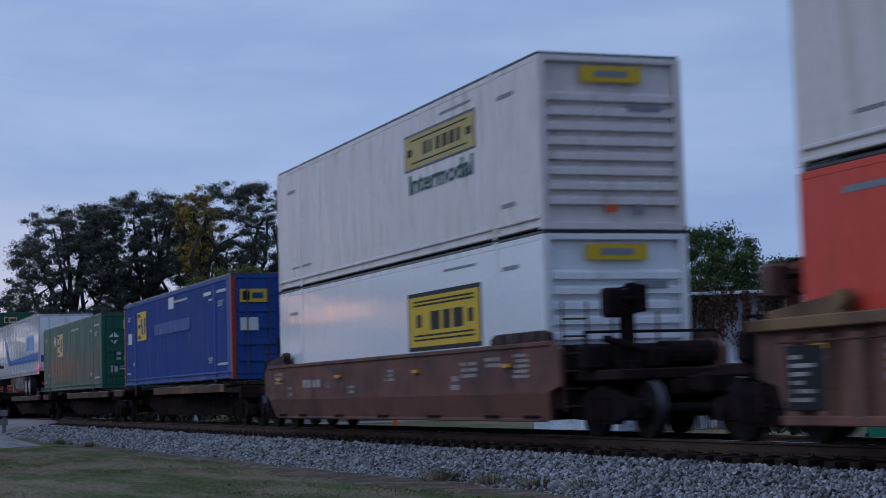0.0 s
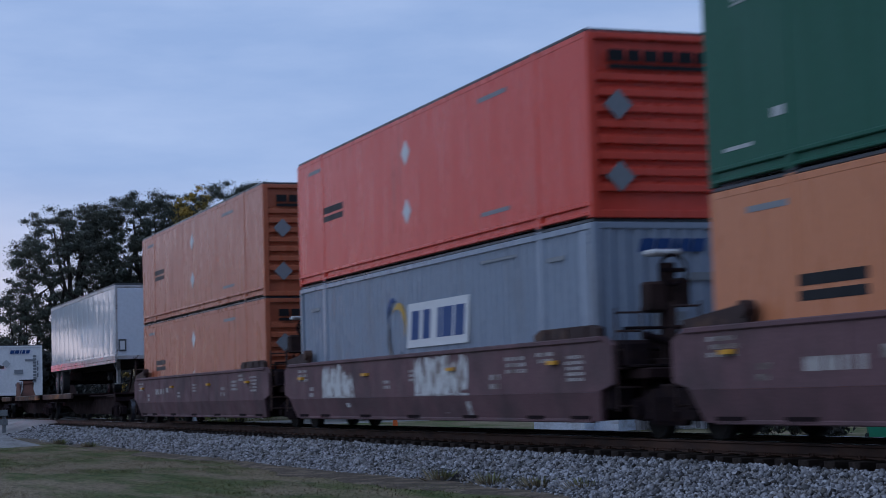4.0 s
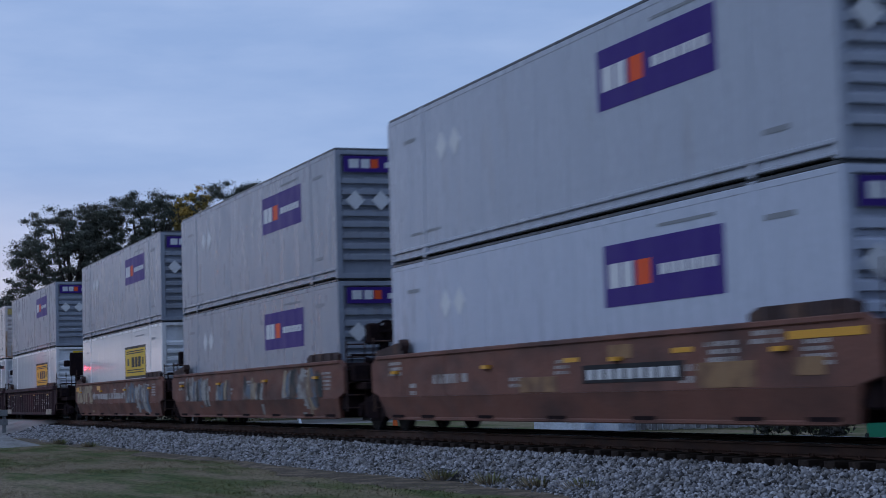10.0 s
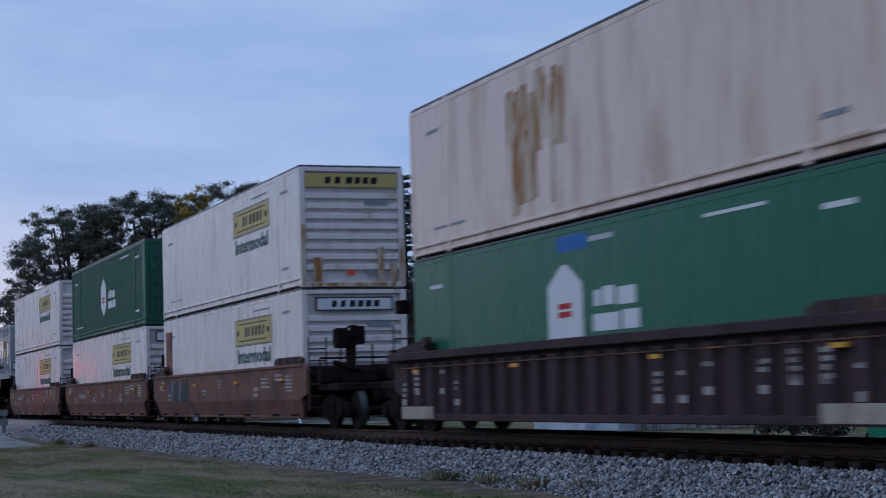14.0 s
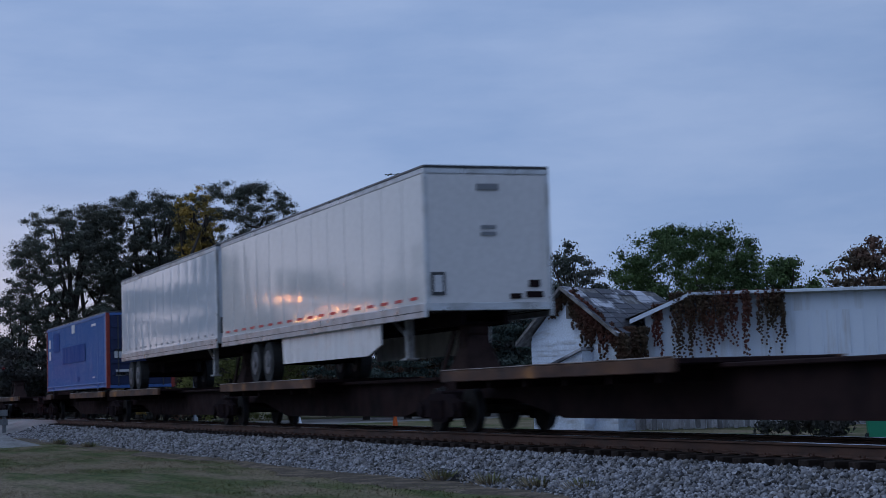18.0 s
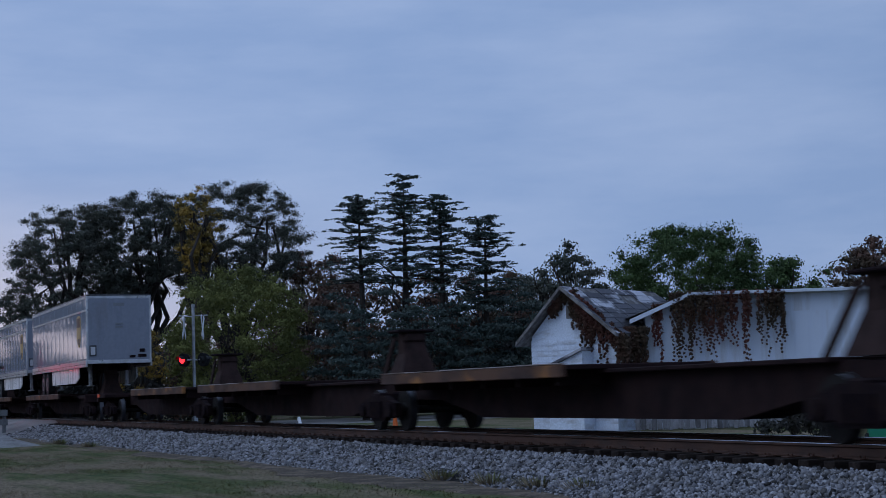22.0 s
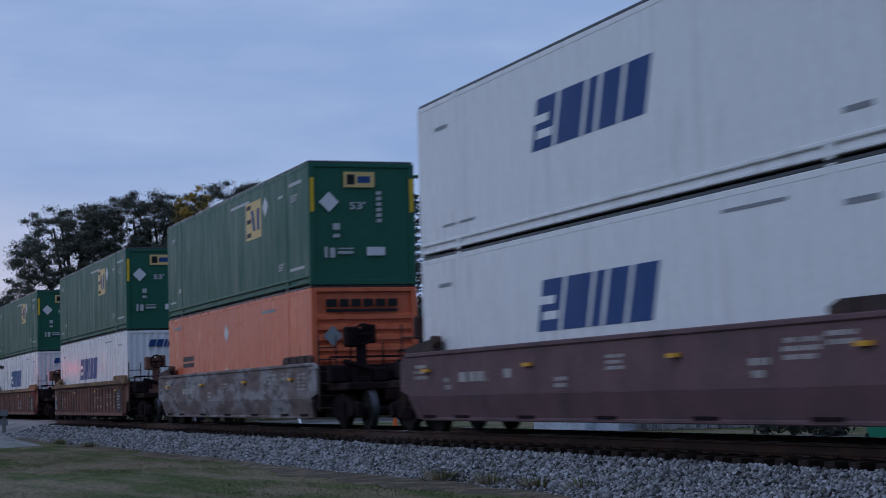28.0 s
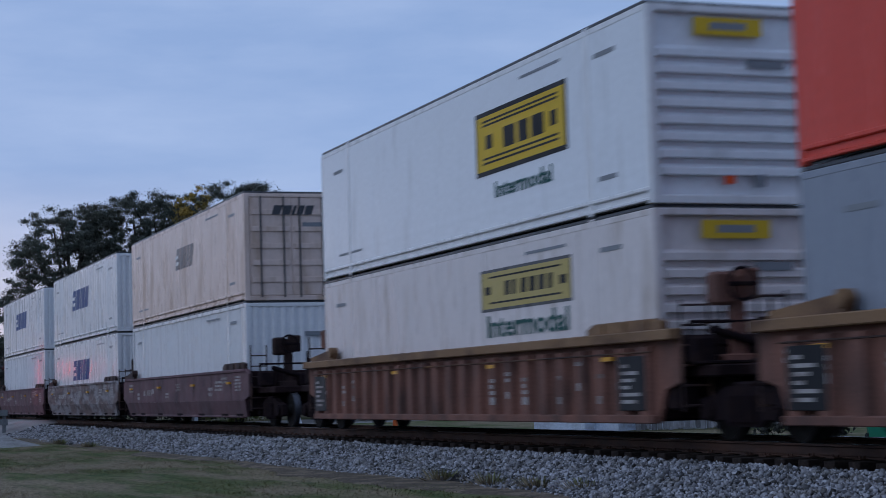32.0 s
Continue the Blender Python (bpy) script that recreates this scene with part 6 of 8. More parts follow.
def build_stones():
    rng = np.random.default_rng(12)
    got = []
    for x0, x1, per, size in ((-34, -13, 1050, 0.033), (-58, -34, 620, 0.042), (-84, -58, 380, 0.052), (-125, -84, 60, 0.12)):
        n = int((x1 - x0) * 2.25 * per)
        x = rng.uniform(x0, x1, n)
        off = rng.uniform(-3.45 if x0 > -60 else -3.9, -1.36, n)
        edge = -3.1 + 0.28 * np.sin(x * 0.43) + 0.16 * np.sin(x * 1.7 + 1) - 0.35 * np.clip((-x - 24) / 20, 0, 1) - 0.25 * np.clip((-x - 55) / 10, 0, 1)
        keep = off > edge - rng.random(n) ** 3 * 0.45
        x, off = x[keep], off[keep]
        n = int((x1 - x0) * per * 0.35)
        x = np.concatenate([x, rng.uniform(x0, x1, n)])
        off = np.concatenate([off, rng.uniform(1.3, 2.9, n)])
        s = size * rng.uniform(0.5, 1.0, len(x)) * (1 + 0.9 * rng.random(len(x)) ** 4)
        got.append(rocks(rng, x, TRACK_Y + off, bed_height(off) + rng.uniform(-0.45, 0.6, len(x)) * s, s))
    v = np.concatenate(got)
    tagged(new("ballast_stones", rock_mesh("ballast_stones", v)), "loose grey crushed stone beside the rails", "ballast", kind="stuff")
    bed = bpy.data.objects["ballast_bed"]
    shapes = [rock_mesh("stone", rocks(rng, np.zeros(1), np.zeros(1), np.zeros(1), np.array([0.055]))) for _ in range(6)]
    for i in range(300):
        off = rng.uniform(-3.0, -1.6)
        part("stone", shapes[i % 6], M_STONE, bed, at=(rng.uniform(-32, -15), TRACK_Y + off, float(bed_height(off)) + 0.025)).rotation_euler = (0, 0, rng.uniform(0, 6.28))


def build_grass():
    rng = np.random.default_rng(13)
    n = 150000
    x = -rng.uniform(16, 85, n)
    y = rng.uniform(1.0, 9.6, n)
    patch = np.array([noise.noise((a * 0.35, b * 0.7, 3.0)) for a, b in zip(x, y)])
    keep = (y < 8.6 + patch * 1.6) & (rng.random(n) < 0.65 + 0.9 * patch)
    x, y, patch = x[keep], y[keep], patch[keep]
    n = len(x)
    h = rng.uniform(-0.015, 0.012, n) * (1 + 0.6 * patch)
    a = rng.uniform(0, 2 * np.pi, n)
    w = rng.uniform(0.006, 0.014, n)[:, None]
    z = np.full(n, GROUND - 0.01)
    p = np.stack([x, y, z], 1)
    side = np.stack([np.cos(a), np.sin(a), np.zeros(n)], 1) * w
    tip = p + np.stack([rng.normal(size=n) * 0.03, rng.normal(size=n) * 0.03, h + 0.025], 1)
    quad = np.stack([p - side, p + side, tip + side * 0.15, tip - side * 0.15], 1).reshape(-1, 3)
    tagged(new("grass_blades", crown_mesh("grass_blades", quad, M_BLADE)), "short worn grass with dry patches", "grass", kind="stuff")
    # weeds at the foot of the ballast
    for k, (wx, wy) in enumerate(((-22.6, 9.75), (-21.4, 9.9), (-26.0, 9.55), (-24.0, 9.6), (-54.5, 8.7), (-60, 8.6))):
        m = 160
        c = rng.normal(size=(m, 3)) * [0.16, 0.10, 0.0]
        tips = c * 1.7 + np.stack([np.zeros(m), np.zeros(m), rng.uniform(0.05, 0.17, m)], 1)
        s = np.stack([rng.normal(size=m), rng.normal(size=m), np.zeros(m)], 1) * 0.008
        q = np.stack([c - s, c + s, tips + s * 0.3, tips - s * 0.3], 1).reshape(-1, 3)
        ob = new("weed_tuft", crown_mesh("weed_tuft", q, M_BLADE))
        ob.matrix_basis = pose(wx, wy, GROUND + 0.03)
        tagged(ob, "tuft of green weeds at the edge of the stones", "weed", "weed tufts", kind="stuff")


# ---- crossing signals ----
M_GALV = surface("galvanised_steel", (0.42, 0.43, 0.45), 0.45, 0.6, second=(0.28, 0.28, 0.29), scale=5.0)
M_SIGNBLACK = surface("black_sheet_steel", (0.012, 0.012, 0.013), 0.6)
M_REDLAMP = glow("lit_red_lens", (1.0, 0.02, 0.03), 3.2)
M_REDBEAM = glow("lit_red_lens_on_axis", (1.0, 0.025, 0.06), 45.0)
M_REDDARK = surface("unlit_red_lens", (0.06, 0.008, 0.008), 0.25)
M_SIGNWHITE = surface("white_reflective_sheet", (0.75, 0.76, 0.78), 0.4)


def crossing_signal(x, y, turn, lit, lens, faces=(-1, 1), swing=0.0):
    """A flashing-light mast, turned so that its lamps look along the road."""
    s = thing("crossing_signal", "grey level-crossing signal mast with a red lamp lit", "railway signal", "level crossing signals", pose(x, y, GROUND, 0, 0, turn))
    bm = bmesh.new()
    rod(bm, (0, 0, 0.2), (0, 0, 5.33), 0.065, seg=12)
    rod(bm, (0, 0, 5.33), (0, 0, 5.43), 0.075, seg=12)
    part("mast", bm, M_GALV, s)
    bm = bmesh.new()
    soft_box(bm, -0.3, 0.3, -0.3, 0.3, 0, 0.22, 0.03)
    rod(bm, (0, 0, 0.2), (0, 0, 0.62), 0.17, 0.12, seg=12)
    part("base", bm, M_GALV, s)
    bm = bmesh.new()
    soft_box(bm, -0.16, 0.16, -0.16, 0.16, 1.2, 1.75, 0.02)
    part("junction_box", bm, M_GALV, s)
    for fx in (-1, 1):
        bm = bmesh.new()
        for a in (-1, 1):
            b = bmesh.new()
            cuboid(b, -0.01, 0.01, -0.62, 0.62, -0.11, 0.11)
            bmesh.ops.rotate(b, verts=b.verts[:], cent=(0, 0, 0), matrix=Matrix.Rotation(a * radians(48), 3, "X"))
            bmesh.ops.translate(b, verts=b.verts[:], vec=(fx * (0.40 + 0.012 * a), 0, 4.45))
            me = bpy.data.meshes.new("t")
            b.to_mesh(me)
            b.free()
            bm.from_mesh(me)
            bpy.data.meshes.remove(me)
        c = part("crossbuck", bm, M_SIGNWHITE, s, "white crossed boards")
        bm = bmesh.new()
        rod(bm, (0, 0, 4.95 if fx > 0 else 4.90), (fx * 0.62, 0, 4.95), 0.025, seg=8)
        rod(bm, (fx * 0.37, 0, 4.95), (fx * 0.37, 0, 4.4), 0.02, seg=8)
        part("bracket", bm, M_GALV, s)
    bm = bmesh.new()
    for fx in (-1, 1):
        rod(bm, (fx * 0.3, -0.55, 3.05), (fx * 0.3, 0.55, 3.05), 0.03, seg=8)
    rod(bm, (-0.3, 0, 3.05), (0.3, 0, 3.05), 0.03, seg=8)
    part("lamp_arm", bm, M_GALV, s)
    for fx in (-1, 1):
        for side in (-1, 1):
            y0 = side * 0.5
            x0 = fx * 0.34
            bm = bmesh.new()
            rod(bm, (x0 + fx * 0.10, y0, 3.05), (x0 + fx * 0.12, y0, 3.05), 0.28, seg=24)
            rod(bm, (x0, y0, 3.05), (x0 + fx * 0.11, y0, 3.05), 0.10, 0.16, seg=16)
            for k in range(13):
                a0, a1 = radians(10 + k * 160 / 13), radians(10 + (k + 1) * 160 / 13)
                bm.faces.new([bm.verts.new((x0 + fx * xx, y0 + 0.16 * math.cos(a), 3.05 + 0.16 * math.sin(a))) for xx, a in ((0.12, a0), (0.12, a1), (0.38, a1), (0.38, a0))])
            spun = Matrix.Rotation(radians(swing), 3, "Z")
            bmesh.ops.rotate(bm, verts=bm.verts[:], cent=(x0, y0, 0), matrix=spun)
            head = part("lamp_head", bm, M_SIGNBLACK, s, "black lamp head with hood")
            bm = bmesh.new()
            bmesh.ops.create_uvsphere(bm, u_segments=16, v_segments=8, radius=0.155, matrix=Matrix.Translation((x0 + fx * 0.14, y0, 3.05)) @ Matrix.Diagonal((0.28, 1, 1, 1)))
            bmesh.ops.rotate(bm, verts=bm.verts[:], cent=(x0, y0, 0), matrix=spun)
            on = side == lit and fx in faces
            part("lens", bm, lens if on else M_REDDARK, head, "red lens, lit" if on else "red lens, unlit")
    return s


# ---- trees ----
M_BARK = surface("dark_bark", (0.045, 0.036, 0.030), 0.95, second=(0.025, 0.021, 0.018), scale=5.0, stretch=(1, 1, 0.2), grain=0.3, bump=0.6, bump_scale=12)


def leaf_mat(name, col, other, rough=0.75):
    m = surface(name, col, rough, second=other, scale=0.55, lo=0.42, hi=0.62, grain=0.2, grain_scale=5.0, random_tint=0.15, spec=0.2)
    return m


M_OAK = leaf_mat("dusky_oak_leaves", (0.076, 0.086, 0.070), (0.096, 0.096, 0.076))
M_GOLDLEAF = leaf_mat("yellowing_leaves", (0.345, 0.218, 0.046), (0.138, 0.115, 0.044))
M_BUSH = leaf_mat("olive_green_leaves", (0.170, 0.176, 0.052), (0.118, 0.130, 0.044))
M_ROUND = leaf_mat("mid_green_leaves", (0.070, 0.108, 0.036), (0.046, 0.074, 0.029))
M_RUSSET = leaf_mat("russet_leaves", (0.126, 0.072, 0.054), (0.086, 0.074, 0.050))
M_CEDAR = leaf_mat("blue_green_needles", (0.054, 0.078, 0.070), (0.072, 0.090, 0.080))
M_SCRUB = leaf_mat("dark_undergrowth", (0.046, 0.048, 0.044), (0.062, 0.054, 0.048))
M_VINE = leaf_mat("red_brown_vine_leaves", (0.150, 0.052, 0.042), (0.080, 0.055, 0.036))


def leaves(rng, centres, radii, count, size, flat=1.0, up=0.0):
    """Small leaf quads in clumps, turned mostly outwards from each clump: vertices and faces."""
    n = len(centres)
    pick = rng.integers(0, n, count)
    d = rng.normal(size=(count, 3))
    d /= np.linalg.norm(d, axis=1)[:, None]
    rr = np.minimum(np.abs(rng.normal(size=count)) * 0.60, 0.95)
    p = centres[pick] + d * (radii[pick] * rr)[:, None] * np.array([1, 1, flat])
    out = d * (1 - up) + np.array([0, 0, up]) + 0.42 * rng.normal(size=(count, 3))
    out /= np.linalg.norm(out, axis=1)[:, None]
    a = np.cross(out, rng.normal(size=(count, 3)))
    a /= np.linalg.norm(a, axis=1)[:, None]
    b = np.cross(out, a)
    s = size * rng.uniform(0.6, 1.3, count)[:, None]
    quad = np.stack([p - a * s, p - b * s * 0.55, p + a * s, p + b * s * 0.55], 1).reshape(-1, 3)
    return quad


def crown_mesh(name, quad, mat):
    k = len(quad) // 4
    me = bpy.data.meshes.new(name)
    me.vertices.add(len(quad))
    me.vertices.foreach_set("co", quad.astype(np.float32).ravel())
    me.loops.add(4 * k)
    me.loops.foreach_set("vertex_index", np.arange(4 * k, dtype=np.int32))
    me.polygons.add(k)
    me.polygons.foreach_set("loop_start", np.arange(0, 4 * k, 4, dtype=np.int32))
    me.update(calc_edges=True)
    me.materials.append(mat)
    return me


def limb(bm, p, q, r, r2, rng, bends=3):
    p, q = Vector(p), Vector(q)
    last, lr = p, r
    for i in range(1, bends + 1):
        t = i / bends
        c = p.lerp(q, t) + (Vector([rng.normal() * 0.06 * (q - p).length for _ in range(3)]) if i < bends else Vector())
        nr = r + (r2 - r) * t
        rod(bm, last, c, lr, nr, seg=7)
        last, lr = c, nr


def broad_tree(name, label, x, y, height, spread, mat, seed, count=9000, leaf=0.22, bare=0.28, clumps=70, clump=0.9, low=0.25, flat=0.7, gaps=2.0, full=2.0):
    """A spreading tree: trunk, limbs, and a crown of leaf clumps at the limbs' ends."""
    rng = np.random.default_rng(seed)
    t = thing(name, label, "tree", m=pose(x, y, GROUND))
    bm = bmesh.new()
    trunk_top = height * bare
    limb(bm, (0, 0, -0.2), (rng.normal() * 0.2, rng.normal() * 0.2, trunk_top), height * 0.032, height * 0.024, rng)
    cent, rad = [], []
    n_limb = min(17, max(6, clumps // 9))
    for i in range(n_limb):
        a = 2 * math.pi * (i + rng.random() * 0.7) / n_limb
        up = rng.uniform(0.0, 1.0)
        out = spread * math.sqrt(max(0.05, 1 - up ** 2)) * rng.uniform(0.55, 0.9)
        end = Vector((math.cos(a) * out, math.sin(a) * out, height * (low + (0.93 - low) * (0.35 + 0.65 * up))))
        end.z = min(end.z, height * 0.88)
        if full >= 2.5:
            end = Vector((end.x * 0.7, end.y * 0.7, end.z * 0.85))
        start = Vector((0, 0, trunk_top * rng.uniform(0.7, 1.0)))
        limb(bm, start, end, height * 0.014, height * 0.004, rng)
        for k in range(3):
            c = start.lerp(end, rng.uniform(0.5, 0.95))
            d = c + Vector((rng.normal() * spread * 0.2, rng.normal() * spread * 0.2, abs(rng.normal()) * height * 0.07))
            d.z = min(d.z, height * 0.93)
            limb(bm, c, d, height * 0.006, height * 0.002, rng, 2)
            if full < 2.5:
                cent.append(d)
    zc, zr = height * (low + 1) / 2, height * (1 - low) / 2
    while len(cent) < clumps:
        d = rng.normal(size=3)
        d /= (math.hypot(d[0], d[1]) ** full + abs(d[2]) ** full) ** (1 / full)
        r = rng.uniform(0.45, 1.0) ** 0.6
        if noise.noise((d[0] * spread * r * 0.55 + seed * 9, d[1] * spread * r * 0.55, d[2] * zr * r * 0.7)) > gaps:
            continue
        cent.append(Vector((d[0] * spread * r, d[1] * spread * r, zc + d[2] * zr * r)))
    cent = np.array([list(c) for c in cent])
    rad = rng.uniform(0.55, 1.15, len(cent)) * clump
    part("trunk", bm, M_BARK, t)
    part("crown", crown_mesh("crown", leaves(rng, cent, rad, count, leaf, flat), mat), mat, t)
    return t


def cedar(x, y, height, spread, seed, foot=0.60, lean=0.0, count=25000):
    """A tall cedar: a bare lower trunk, then thin flat plates of branches with sky between them, longer on one side."""
    rng = np.random.default_rng(seed)
    t = thing("cedar_tree", "tall dark cedar with flat layered branches and bare lower trunk", "tree", "conifers in a row", pose(x, y, GROUND))
    bm = bmesh.new()
    mid = Vector((0.1, lean * 0.6, height * 0.55))
    rod(bm, (0, 0, -0.2), mid, height * 0.017, height * 0.012, seg=9)
    rod(bm, mid, (0, lean, height * 0.98), height * 0.012, 0.02, seg=8)
    for k in range(4):
        a = rng.uniform(0, 2 * math.pi)
        z = height * rng.uniform(0.36, 0.5)
        limb(bm, (0, lean * 0.4, z), (math.cos(a) * spread * 0.7, math.sin(a) * spread * 0.7, z + height * rng.uniform(0.10, 0.26)), height * 0.007, 0.025, rng, 5)
    cent, rad = [], []
    z = height * foot
    while z < height * 0.99:
        f = (z / height - foot) / (1 - foot)
        cy = lean * min(1.0, z / height)
        reach = spread * (0.34 + 0.80 * (1 - f) ** 0.7) * rng.uniform(0.6, 1.25)
        n = 8 if f < 0.85 else 5
        turn = rng.uniform(0, 2 * math.pi)
        for k in range(n):
            a = turn + 2 * math.pi * (k + rng.uniform(-0.3, 0.3)) / n
            r = reach * rng.uniform(0.4, 1.3)
            rise = 0.10 * r - 0.05 * r * r + rng.normal() * 0.20
            end = Vector((math.cos(a) * r, cy + math.sin(a) * r, z + rise))
            rod(bm, (0, cy, z - 0.12), end, 0.032, 0.010, seg=5)
            for q in np.linspace(0.35, 1.05, 8):
                w = 0.07 + 0.13 * r * q
                cent.append((end.x * q + rng.normal() * w, cy + (end.y - cy) * q + rng.normal() * w, z + rise * q + rng.normal() * 0.04))
                rad.append(rng.uniform(0.18, 0.38))
        z += rng.uniform(0.30, 0.62) * (1.1 - 0.35 * f)
    part("trunk", bm, M_BARK, t)
    part("crown", crown_mesh("crown", leaves(rng, np.array(cent), np.array(rad), count, 0.06, 0.17, 0.6), M_CEDAR), M_CEDAR, t)
    return t


def scrub(name, label, cx, cy, rx, ry, height, mat, seed, count, leaf=0.2, clumps=60, clump=0.7, turn=0.0, flat=0.8):
    """A bank of undergrowth of uneven height."""
    rng = np.random.default_rng(seed)
    u = rng.uniform(-1, 1, clumps)
    w = rng.uniform(-1, 1, clumps)
    top = height * (0.55 + 0.45 * np.array([noise.noise((k * 2.3, seed, 0.5)) * 0.5 + 0.5 for k in u]))
    cent = np.stack([u * rx, w * ry, rng.uniform(0.1, 1, clumps) * top], 1)
    ob = new(name, crown_mesh(name, leaves(rng, cent, rng.uniform(0.6, 1.2, clumps) * clump, count, leaf, flat), mat))
    ob.matrix_basis = pose(cx, cy, GROUND, 0, 0, turn)
    return tagged(ob, label, "undergrowth", kind="stuff")


def build_trees():
    broad_tree("oak_tree", "tall dark spreading oak at dusk", -118.8, 17.9, 14.9, 4.3, M_OAK, 1, 120000, 0.066, clumps=470, clump=0.80, low=0.22, flat=0.55, gaps=0.16, full=2.2)
    broad_tree("oak_tree", "low dark oak at the edge of the trees", -117.0, 14.2, 8.6, 3.0, M_OAK, 14, 38000, 0.066, clumps=170, clump=0.75, low=0.05, flat=0.55, gaps=0.3, full=2.0)
    broad_tree("oak_tree", "tall dark oak with gaps in its crown", -119.9, 22.8, 15.6, 4.3, M_OAK, 2, 100000, 0.066, clumps=330, clump=0.82, low=0.54, flat=0.55, gaps=0.12, full=2.3)
    broad_tree("oak_tree", "tall dark oak, its crown thin to one side", -124.5, 30.3, 17.0, 5.8, M_OAK, 3, 125000, 0.066, clumps=440, clump=0.84, low=0.48, flat=0.55, gaps=0.14, full=2.3)
    broad_tree("yellowing_tree", "slender tree with yellowing autumn leaves", -113.0, 25.1, 15.2, 1.6, M_GOLDLEAF, 4, 13000, 0.08, clumps=100, clump=0.55, low=0.66, gaps=0.2)
    broad_tree("round_bush_tree", "low rounded tree with olive green leaves", -91.5, 22.5, 8.2, 3.8, M_BUSH, 5, 90000, 0.06, clumps=420, clump=0.72, low=0.02, bare=0.15, full=2.5)
    broad_tree("russet_tree", "far tree with dull russet leaves", -124, 36.2, 12.4, 3.9, M_RUSSET, 6, 30000, 0.10, clumps=180, clump=0.85, low=0.12)
    broad_tree("russet_tree", "small tree with orange-brown leaves", -100.5, 18.9, 6.0, 2.0, M_GOLDLEAF, 7, 7000, 0.075, clumps=70, clump=0.45, low=0.1)
    for i, (x, y, h, w, foot, lean) in enumerate(((-90.3, 29.1, 12.0, 2.2, 0.62, -0.15), (-89.6, 31.2, 13.1, 1.9, 0.55, 0.1), (-88.9, 33.1, 12.1, 1.75, 0.55, 0.0), (-88.2, 35.2, 10.7, 1.7, 0.55, 0.2))):
        cedar(x, y, h, w, 20 + i, foot, lean)
    broad_tree("far_tree", "distant dusky tree behind the shed", -100.2, 45.4, 10.4, 3.3, M_OAK, 8, 30000, 0.10, clumps=170, clump=0.8, low=0.12, flat=0.6)
    broad_tree("far_tree", "distant low tree beside the conifers", -104.0, 42.0, 9.2, 3.0, M_OAK, 13, 14000, 0.10, clumps=100, clump=0.7, low=0.1)
    broad_tree("round_tree", "dense rounded green tree behind the metal building", -74.6, 40.4, 9.0, 3.7, M_ROUND, 9, 100000, 0.062, clumps=360, clump=0.80, low=0.30, full=2.5)
    broad_tree("far_tree", "distant dusky tree behind the metal building", -85.6, 52.2, 8.6, 3.8, M_ROUND, 10, 34000, 0.10, clumps=190, clump=0.85, low=0.03, flat=0.6)
    broad_tree("russet_tree", "dark russet tree behind the metal building", -74.0, 51.0, 8.7, 3.4, M_RUSSET, 11, 28000, 0.10, clumps=160, clump=0.8, low=0.05, flat=0.6)
    broad_tree("far_tree", "distant dusky tree in the woods", -108.0, 45.5, 9.4, 3.2, M_OAK, 12, 14000, 0.10, clumps=100, clump=0.75, low=0.1)
    scrub("undergrowth", "dark tangled undergrowth below the oaks", -112, 20.5, 9, 4.6, 4.8, M_SCRUB, 30, 50000, 0.12, 200, 0.9, 0)
    scrub("undergrowth", "dark undergrowth at the edge of the trees", -116, 15.0, 5.0, 4.0, 5.6, M_SCRUB, 41, 36000, 0.12, 150, 0.9, 0)
    scrub("undergrowth", "drooping dark boughs below the conifers", -87.0, 32.0, 2.6, 6.4, 7.6, M_CEDAR, 31, 60000, 0.085, 360, 0.8, 0, 0.3)
    scrub("undergrowth", "dark russet wood behind the conifers", -97.0, 34.5, 2.5, 6.5, 9.6, M_RUSSET, 39, 44000, 0.11, 230, 1.0, 0, 0.6)
    scrub("undergrowth", "dark undergrowth beside the shed", -86, 39.5, 3.0, 4.0, 6.0, M_CEDAR, 32, 30000, 0.09, 160, 0.75, 0, 0.4)
    scrub("undergrowth", "dark bank of scrub beyond the crossing", -104, 30, 6, 9, 6.4, M_RUSSET, 33, 50000, 0.12, 240, 0.9, 0)
    scrub("undergrowth", "dark bank of scrub behind the shed", -98, 40, 4, 9, 6.6, M_SCRUB, 36, 36000, 0.12, 180, 0.9, 0)
    scrub("undergrowth", "dark bank of scrub behind the metal building", -84, 50, 5, 9, 5.4, M_SCRUB, 37, 26000, 0.12, 140, 0.9, 0)
    # woods far off, and on the camera's side of the line
    scrub("far_woods", "far dark line of woods", -190, 60, 20, 60, 9.0, M_SCRUB, 34, 9000, 0.7, 160, 2.4, 0)
    scrub("far_woods", "far dark line of tall woods beyond the crossing", -165, -55, 12, 62, 17.0, M_SCRUB, 38, 22000, 0.6, 260, 2.6, 0)
    scrub("far_woods", "far dark line of woods behind the grass", -60, -75, 90, 6, 9.0, M_SCRUB, 35, 9000, 0.7, 160, 2.4, 0)


# ---- small things beside the line ----
M_SODIUM = glow("lit_sodium_lens", (1.0, 0.33, 0.06), 80.0)
M_CONE = surface("orange_plastic", (0.65, 0.12, 0.02), 0.5)
M_BIN = surface("green_plastic", (0.015, 0.22, 0.12), 0.5)
M_WOODGREY = surface("grey_weathered_wood", (0.17, 0.18, 0.19), 0.85, second=(0.09, 0.09, 0.095), scale=4.0, grain=0.25)


